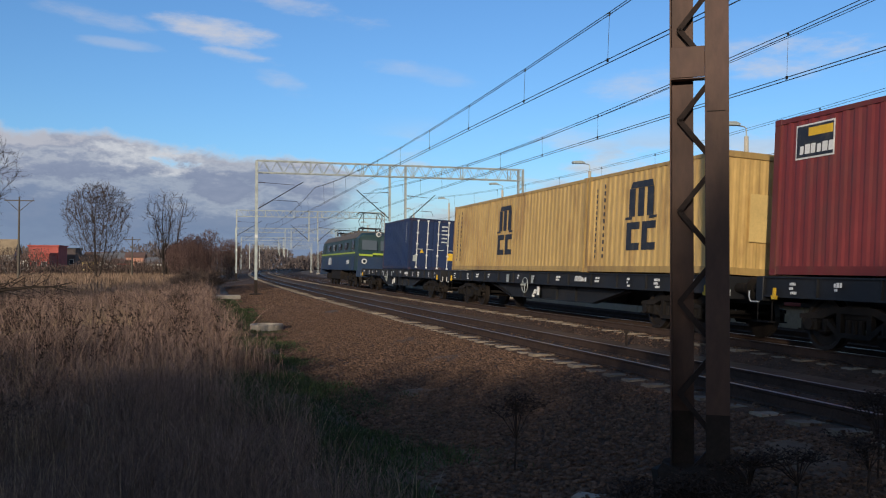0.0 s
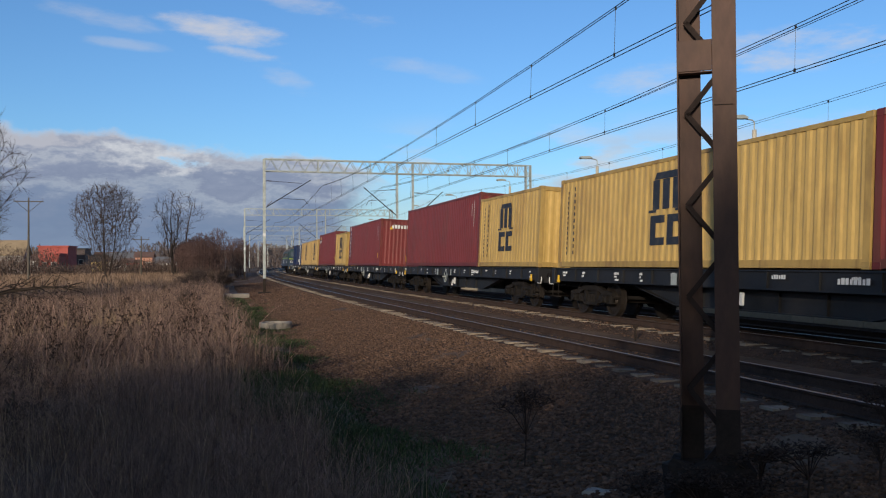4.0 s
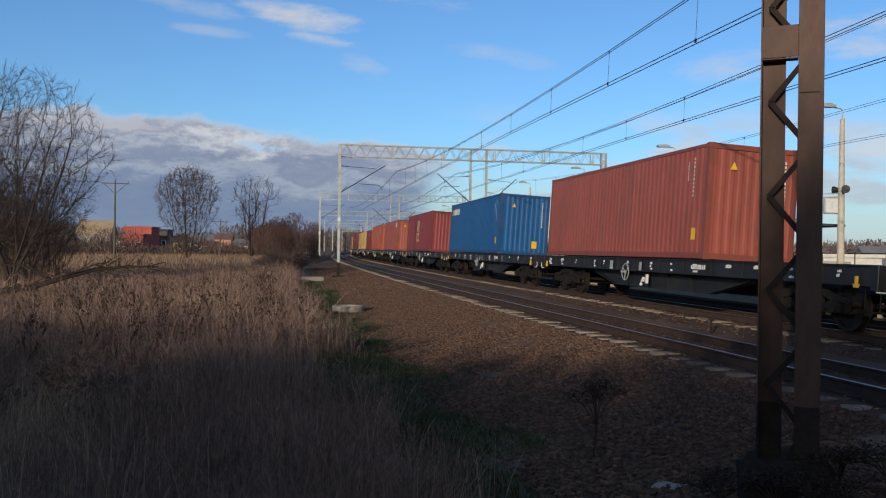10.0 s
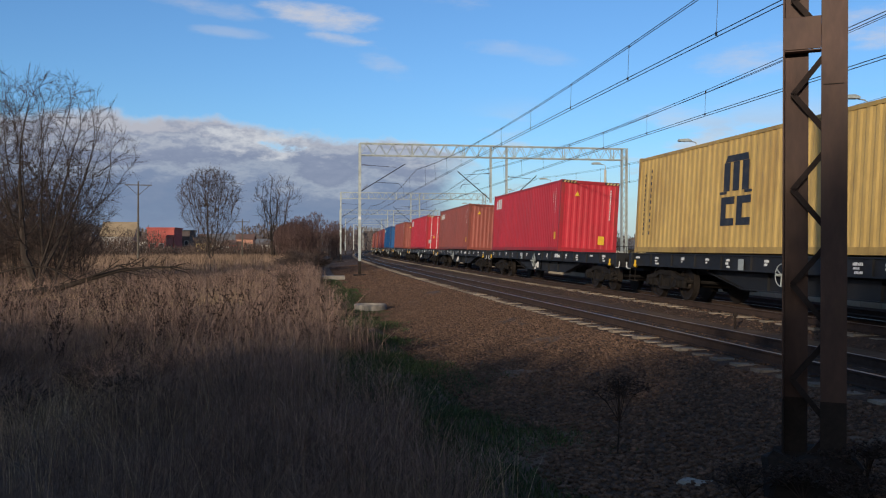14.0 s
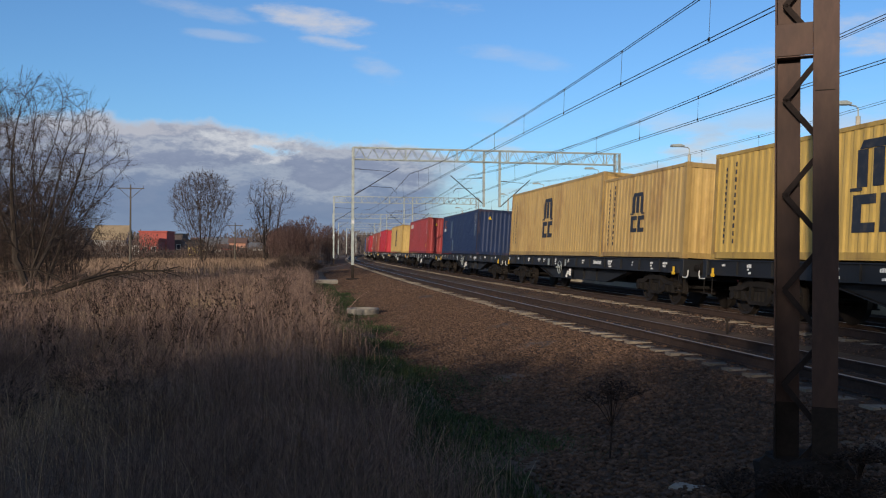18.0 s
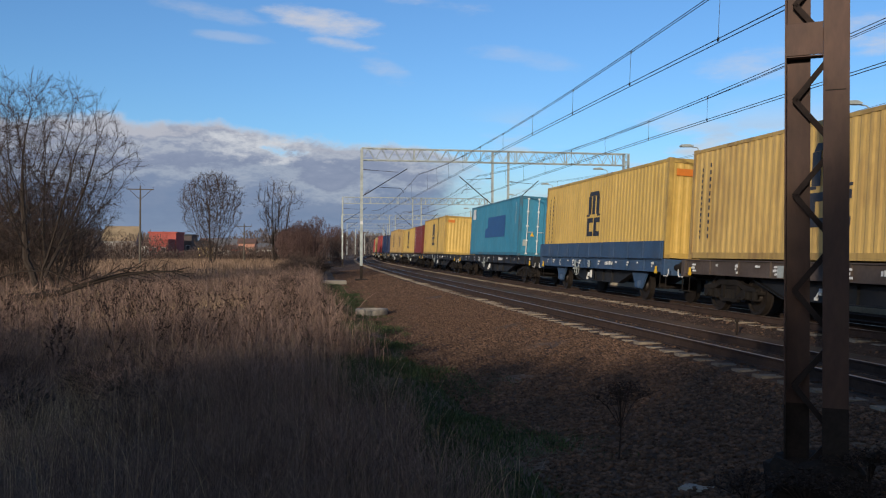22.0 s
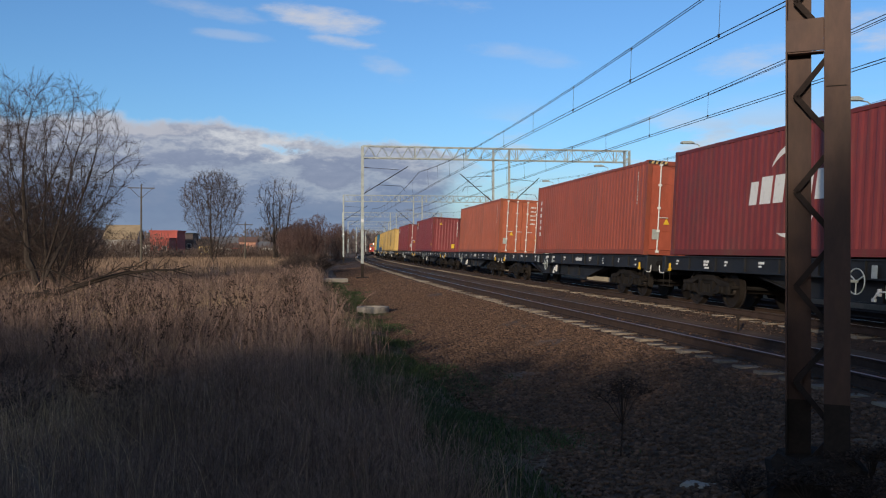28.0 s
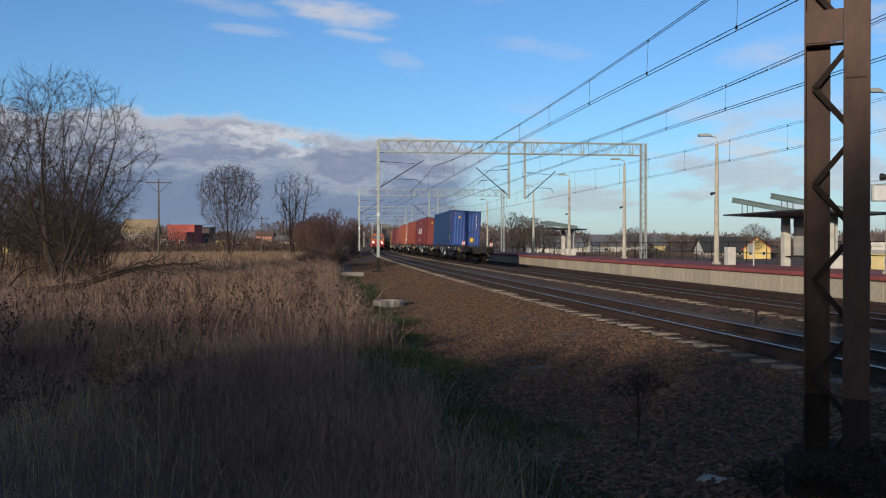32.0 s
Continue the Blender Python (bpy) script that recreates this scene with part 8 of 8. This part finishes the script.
def spruce(x, y, height):
    z = float(ground_z(x, y)) - 0.1
    t = empty("spruce", pose(x, y, z), label="dark conical spruce beside a house", category="tree", group="spruces behind the platform")
    bm = bmesh.new()
    rod(bm, (0, 0, 0), (0, 0, height), 0.12, 6, 0.02)
    part("trunk", bm, "bark", t)
    r = np.random.default_rng(int(x * 10))
    n = 1800
    h = r.uniform(0.08, 1, n)
    rad = (1 - h) * height * 0.24 * r.uniform(0.3, 1.05, n)
    a = r.uniform(0, math.tau, n)
    c = np.stack([rad * np.cos(a), rad * np.sin(a), h * height - rad * 0.25], -1)
    tri = c[:, None] + r.normal(0, 0.09, (n, 3, 3)) * (0.6 + height / 8)
    o = soup("foliage", tri.reshape(-1, 3).tolist(), np.arange(n * 3).reshape(n, 3).tolist(), "evergreen", t)
    o["kind"] = "stuff"


spruce(at_bearing(590, 86), 86, 5.0)
spruce(at_bearing(628, 84), 84, 4.2)


def far_woods():
    """A low wooded rise along the horizon."""
    r = np.random.default_rng(5)
    verts, faces = [], []
    n = 110000
    b = np.radians(r.uniform(-48, 48, n))
    d = r.uniform(430, 620, n)
    x, y = d * np.tan(b), d
    top = 7.5 + 3.5 * np.sin(x * 0.021 + 1.0) + 2.2 * np.sin(x * 0.055) + 1.5 * np.sin(x * 0.13)
    top = np.where(x < -20, top * 1.25 + 2.0, top * 0.85)
    z = -0.9 + (top + 0.9) * r.uniform(0, 1, n) ** 0.8
    c = np.stack([x, y, z], -1)
    tri = c[:, None] + r.normal(0, 1, (n, 3, 3)) * np.array([0.45, 0.5, 1.0])
    ob = soup("far_woods", tri.reshape(-1, 3).tolist(), np.arange(n * 3).reshape(n, 3).tolist(), "far_wood")
    tagged(ob, "blue-grey leafless woods along the horizon", "woods", kind="stuff")
    # hedges and scrub between the reeds and the houses, and behind the platform
    for name, n, a0, a1, d0, d1, h, mat, label in (("field_hedge", 95000, -32, -7.2, 150, 178, 4.4, "twig", "dark scrub at the far edge of the reeds"), ("station_hedge", 60000, 3, 36, 130, 175, 0.85, "twig_grey", "brown hedges behind the platform")):
        b = np.radians(r.uniform(a0, a1, n))
        d = r.uniform(d0, d1, n)
        x, y = d * np.tan(b), d
        top = h * (0.6 + 0.45 * np.sin(x * 0.31) * np.sin(x * 0.11 + 1) + 0.25 * np.sin(x * 0.9))
        z = -0.9 + (np.clip(top, 0.3, 9) + 0.3) * r.uniform(0, 1, n)
        c = np.stack([x, y, z], -1)
        tri = c[:, None] + r.normal(0, 1, (n, 3, 3)) * np.array([0.05, 0.06, 0.24])
        ob = soup(name, tri.reshape(-1, 3).tolist(), np.arange(n * 3).reshape(n, 3).tolist(), mat)
        tagged(ob, label, "hedge", kind="stuff")


M["far_wood"] = material("far_wood", (0.15, 0.12, 0.112), 0.95, vary=0.2, scale=0.02, island=0.25)
far_woods()


# ---- the two locomotives ----
def loco_body(bm, L, w, floor, eave, roof, nose):
    """A cab-ended body: sloped ends above the waist, rounded roof edge."""
    ys = ((-L / 2, 0.0), (-L / 2 + nose, 1.0), (L / 2 - nose, 1.0), (L / 2, 0.0))
    waist = floor + (eave - floor) * 0.48
    rings = []
    for y, k in ys:
        yy = y
        inset = 0.30 * (1 - k)
        sect = [(-w + 0.02, floor), (-w, waist), (-w + 0.10, eave), (-w * 0.72, roof - 0.08 - 0.12 * (1 - k)), (0, roof - 0.2 * (1 - k)), (w * 0.72, roof - 0.08 - 0.12 * (1 - k)), (w - 0.10, eave), (w, waist), (w - 0.02, floor)]
        ring = []
        for x, z in sect:
            slope = (max(0.0, z - waist) / (roof - waist)) * 0.55 * (1 - k)
            ring.append(bm.verts.new((x * (1 - 0.06 * (1 - k)), yy - math.copysign(slope, y), z)))
        rings.append(ring)
    for a, b in zip(rings, rings[1:]):
        for i in range(len(a) - 1):
            bm.faces.new((a[i], a[i + 1], b[i + 1], b[i]))
    bm.faces.new(rings[0])
    bm.faces.new(rings[-1][::-1])
    bmesh.ops.recalc_face_normals(bm, faces=bm.faces[:])


def bogie3():
    bm = bmesh.new()
    for sx in (-1, 1):
        x0, x1 = sorted((sx * 1.0, sx * 1.1))
        prism(bm, ((-2.3, 0.5), (-2.3, 0.72), (2.3, 0.72), (2.3, 0.5), (1.2, 0.44), (-1.2, 0.44)), "x", x0, x1)
        for y in (-1.75, 0, 1.75):
            box(bm, sx * 1.05 - 0.14, sx * 1.05 + 0.14, y - 0.2, y + 0.2, 0.4, 0.72, 0.03)
            for k in (-0.36, 0.36):
                rod(bm, (sx * 1.06, y + k, 0.46), (sx * 1.06, y + k, 0.86), 0.09, 8)
        box(bm, sx * 1.05 - 0.06, sx * 1.05 + 0.06, -2.45, -2.2, 0.2, 0.6)
    box(bm, -1.0, 1.0, -2.0, 2.0, 0.6, 0.85)
    return bm


def pantograph(parent, y, up):
    g = part("pantograph_base", _panto_base(), "wagon_black", parent)
    g.matrix_basis = pose(0, y, 4.02)
    h = 1.05 if up else 0.22
    for sx in (-1, 1):
        for sy in (-1, 1):
            part("pantograph_arm", _tube([(sx * 0.55, sy * 0.45, 0.1), (sx * 0.62, sy * (1.0 if up else 1.1), 0.1 + h * 0.5), (sx * 0.5, sy * 0.08, 0.1 + h)], 0.022), "bogie", g)
    part("collector", _tube([(-1.0, 0, h - 0.06), (-0.75, 0, h + 0.12), (0.75, 0, h + 0.12), (1.0, 0, h - 0.06)], 0.035), "bogie", g)


def _panto_base():
    bm = bmesh.new()
    for sx in (-1, 1):
        box(bm, sx * 0.6 - 0.04, sx * 0.6 + 0.04, -0.9, 0.9, 0.05, 0.12)
        for y in (-0.8, 0.8):
            rod(bm, (sx * 0.6, y, -0.12), (sx * 0.6, y, 0.06), 0.07, 8, 0.05)
    for y in (-0.45, 0.45):
        box(bm, -0.62, 0.62, y - 0.04, y + 0.04, 0.05, 0.12)
    return bm


def locomotive(name, L, lower, upper, roof_mat, stripe, label, lit=False):
    g = empty(name, None, label=label, category="locomotive")
    bm = bmesh.new()
    loco_body(bm, L - 1.2, 1.48, 1.12, 3.25, 3.72, 0.9)
    part("body", bm, upper, g)
    bm = bmesh.new()
    for sx in (-1, 1):
        x0, x1 = sorted((sx * 1.462, sx * 1.492))
        box(bm, x0, x1, -L / 2 + 1.35, L / 2 - 1.35, 1.13, 2.06)
    part("lower_panel", bm, lower, g)
    bm = bmesh.new()
    for sx in (-1, 1):
        x0, x1 = sorted((sx * 1.47, sx * 1.496))
        box(bm, x0, x1, -L / 2 + 1.35, L / 2 - 1.35, 2.24, 2.34)
    part("stripe", bm, stripe, g)
    bm = bmesh.new()
    prism(bm, ((-1.4, 3.27), (-1.06, 3.7), (0, 3.8), (1.06, 3.7), (1.4, 3.27), (1.0, 3.6), (-1.0, 3.6)), "y", -L / 2 + 1.6, L / 2 - 1.6)
    part("roof", bm, roof_mat, g)
    bm = bmesh.new()
    for y in (-3.5, -0.5, 2.5):
        box(bm, -0.7, 0.7, y - 0.8, y + 0.8, 3.7, 3.96, 0.04)
    part("roof_box", bm, roof_mat, g)
    for sy in (-1, 1):
        end = L / 2 - 0.6
        for sx in (-1, 1):
            bm = bmesh.new()
            q = pose(sx * 0.62, sy * (end - 0.21), 2.82, sy * 15, 0, 0)
            box(bm, -0.50, 0.50, -0.02, 0.02, -0.33, 0.33, 0.0, q)
            part("windscreen", bm, "glass_pale", g)
            bm = bmesh.new()
            rod(bm, (sx * 0.95, sy * (end - 0.02), 1.75), (sx * 0.95, sy * (end + 0.07), 1.75), 0.17, 16)
            lamp = part("headlight", bm, "white_paint", g, "round headlight in a pale ring")
            bm = bmesh.new()
            rod(bm, (sx * 0.95, sy * (end + 0.072), 1.75), (sx * 0.95, sy * (end + 0.085), 1.75), 0.11, 14)
            part("lens", bm, "headlight_on" if (lit and sy < 0) else "pane", lamp)
            bm = bmesh.new()
            bufmesh = coloured("buffer", "bogie", buffer)
            o = part_mesh("buffer", bufmesh, None, g)
            o.matrix_basis = pose(sx * 0.875, sy * (end + 0.0), 1.05, 0, 0, 0 if sy > 0 else 180)
            bm.free()
        bm = bmesh.new()
        rod(bm, (0, sy * (end - 0.62), 3.56), (0, sy * (end - 0.38), 3.56), 0.16, 16)
        lamp = part("top_headlight", bm, "white_paint", g, "round top headlight")
        bm = bmesh.new()
        rod(bm, (0, sy * (end - 0.379), 3.56), (0, sy * (end - 0.36), 3.56), 0.12, 14)
        part("lens", bm, "headlight_on" if (lit and sy < 0) else "glass_pale", lamp)
        bm = bmesh.new()
        box(bm, -1.42, 1.42, sy * end - 0.12, sy * end + 0.08, 0.72, 1.16, 0.02)
        part("buffer_beam", bm, lower, g)
        bm = bmesh.new()
        box(bm, -1.36, 1.36, sy * end - 0.03 * 0 - 0.005, sy * end + 0.02, 1.17, 2.05)
        part("front_panel", bm, lower, g)
        bm = bmesh.new()
        for x0, x1 in ((-1.3, -0.4), (-0.4, 0.4), (0.4, 1.3)):
            box(bm, x0, x1, sy * (end + 0.0) - 0.02, sy * (end + 0.0) + 0.026, 2.10 + 0.1 * (abs(x0 + x1) < 0.1), 2.22 + 0.1 * (abs(x0 + x1) < 0.1))
        part("stripe", bm, stripe, g)
        b = part("bogie", bogie3(), "bogie", g)
        b.matrix_basis = pose(0, sy * (L / 2 - 5.0), 0)
        for y in (-1.75, 0, 1.75):
            o = part_mesh("wheelset", coloured("wheels_big", "wheel", lambda: wheel_pair(0.6)), None, b)
            o.matrix_basis = pose(0, y, 0.6)
        pantograph(g, sy * (L / 2 - 4.6), sy < 0 if not lit else sy > 0)
        for sx in (-1, 1):
            bm = bmesh.new()
            box(bm, sx * 1.475 - 0.012, sx * 1.475 + 0.012, sy * (L / 2 - 2.15) - 0.32, sy * (L / 2 - 2.15) + 0.32, 2.5, 3.1)
            part("cab_window", bm, "pane", g)
            bm = bmesh.new()
            box(bm, sx * 1.48 - 0.014, sx * 1.48 + 0.014, sy * (L / 2 - 3.0) - 0.3, sy * (L / 2 - 3.0) + 0.3, 1.25, 3.1)
            part("cab_door", bm, upper, g)
            for z in (0.35, 0.65, 0.95):
                bm = bmesh.new()
                box(bm, sx * 1.35 - 0.1, sx * 1.35 + 0.1, sy * (L / 2 - 3.0) - 0.25, sy * (L / 2 - 3.0) + 0.25, z - 0.015, z + 0.015)
                part("step", bm, "bogie", g)
    for k in range(4):
        for sx in (-1, 1):
            y = -L / 2 + 5.4 + k * (L - 10.8) / 3
            x0, x1 = sorted((sx * 1.40, sx * 1.466))
            bm = bmesh.new()
            box(bm, x0, x1, y - 0.5, y + 0.5, 2.55, 3.02)
            part("side_window", bm, "pane", g)
            bm = bmesh.new()
            for i in range(5):
                box(bm, x0, sx * 1.478 if sx > 0 else x1, y - 1.0, y - 0.62, 2.56 + 0.09 * i, 2.62 + 0.09 * i) if sx > 0 else box(bm, sx * 1.478, x1, y - 1.0, y - 0.62, 2.56 + 0.09 * i, 2.62 + 0.09 * i)
            part("louvre", bm, "bogie", g)
    bm = bmesh.new()
    for sx in (-1, 1):
        box(bm, sx * 1.1 - 0.3, sx * 1.1 + 0.3, -2.2, 2.2, 0.45, 1.1, 0.03)
    part("underfloor_box", bm, "bogie", g)
    for n, size, y, z in ((4, 0.55, 3.0, 1.78), (5, 0.26, -L / 2 + 3.9, 1.7)):
        o = part_mesh("lettering", coloured(("word", n, size, 0.05), "white_paint", lambda: bars_row(n, size, 0.05)), None, g)
        o.matrix_basis = Matrix.Translation((-1.5, y, z)) @ pose(0, 0, 0, 0, 0, -90)
        o["kind"] = "stuff"
    return g


M["loco_green"] = material("loco_green", (0.02, 0.048, 0.052), 0.5, vary=0.2, scale=0.8, dirt=(0.05, 0.055, 0.05), dirt_amount=0.5)
M["loco_blue"] = material("loco_blue", (0.013, 0.033, 0.078), 0.5, vary=0.2, scale=0.8, dirt=(0.05, 0.055, 0.06), dirt_amount=0.5)
M["loco_stripe"] = material("loco_stripe", (0.35, 0.45, 0.05), 0.5, vary=0.1)
M["loco_roof"] = material("loco_roof", (0.13, 0.108, 0.088), 0.8, vary=0.25, scale=0.8, dirt=(0.08, 0.06, 0.05), dirt_amount=0.6)
M["loco_red"] = material("loco_red", (0.34, 0.03, 0.025), 0.5, vary=0.15, scale=0.8)
M["loco_orange"] = material("loco_orange", (0.42, 0.10, 0.03), 0.5, vary=0.15, scale=0.8)
M["headlight_on"] = glowing("headlight_on", (1.0, 0.82, 0.55), 14.0)
M["glass_pale"] = glass("glass_pale", (0.09, 0.11, 0.125))
M["coach_dark"] = material("coach_dark", (0.06, 0.05, 0.05), 0.6, vary=0.2, scale=0.6)
engine = locomotive("freight_locomotive", 19.24, "loco_blue", "loco_green", "loco_roof", "loco_stripe", "dark green and blue electric locomotive with a lime stripe")
MOVERS.append((engine, ends[0] + 19.24 / 2 - 0.1, FAR_U, 0.0))
ONCOMING = []
other = locomotive("oncoming_locomotive", 16.5, "loco_red", "loco_orange", "loco_roof", "loco_red", "orange-red electric locomotive with lit headlights", True)
ONCOMING.append((other, 0.0))


def coach(k):
    c = empty("passenger_coach", None, label="dark passenger coach behind the red locomotive", category="coach", group="coaches of the oncoming train")
    bm = bmesh.new()
    loco_body(bm, 25.8, 1.42, 1.0, 3.2, 3.95, 0.4)
    part("body", bm, "coach_dark", c)
    for i in range(10):
        for sx in (-1, 1):
            bm = bmesh.new()
            y = -11 + i * 2.44
            box(bm, sx * 1.405 - 0.02, sx * 1.405 + 0.02, y - 0.6, y + 0.6, 2.1, 3.0)
            part("window", bm, "pane", c)
    for sy in (-1, 1):
        b = part_mesh("bogie", coloured("bogie", "bogie", bogie_bolster), None, c)
        b.matrix_basis = pose(0, sy * 9.5, 0)
        for y in (-0.9, 0.9):
            o = part_mesh("wheelset", coloured("wheels", "wheel", wheel_pair), None, b)
            o.matrix_basis = pose(0, y, 0.46)
    ONCOMING.append((c, 8.25 + 13.2 + k * 26.4))


for k in range(3):
    coach(k)


def motions():
    """Everything that moves: both trains."""
    times = [0.5 * k for k in range(65)]
    lean = CANT
    for thing, at, u, h in MOVERS:
        rows = []
        for t in times[::2]:
            m = on_line(at + run_of_train(t), FAR_U, FAR_Z, lean) @ pose(u - FAR_U, 0, h)
            rows.append((t, m))
        walk(thing, rows)
    for thing, behind in ONCOMING:
        walk(thing, [(t, on_line(184.0 + 8.25 + behind + 27.0 * (32.0 - t), 0.0, 0.0, lean)) for t in times[::2]])


motions()
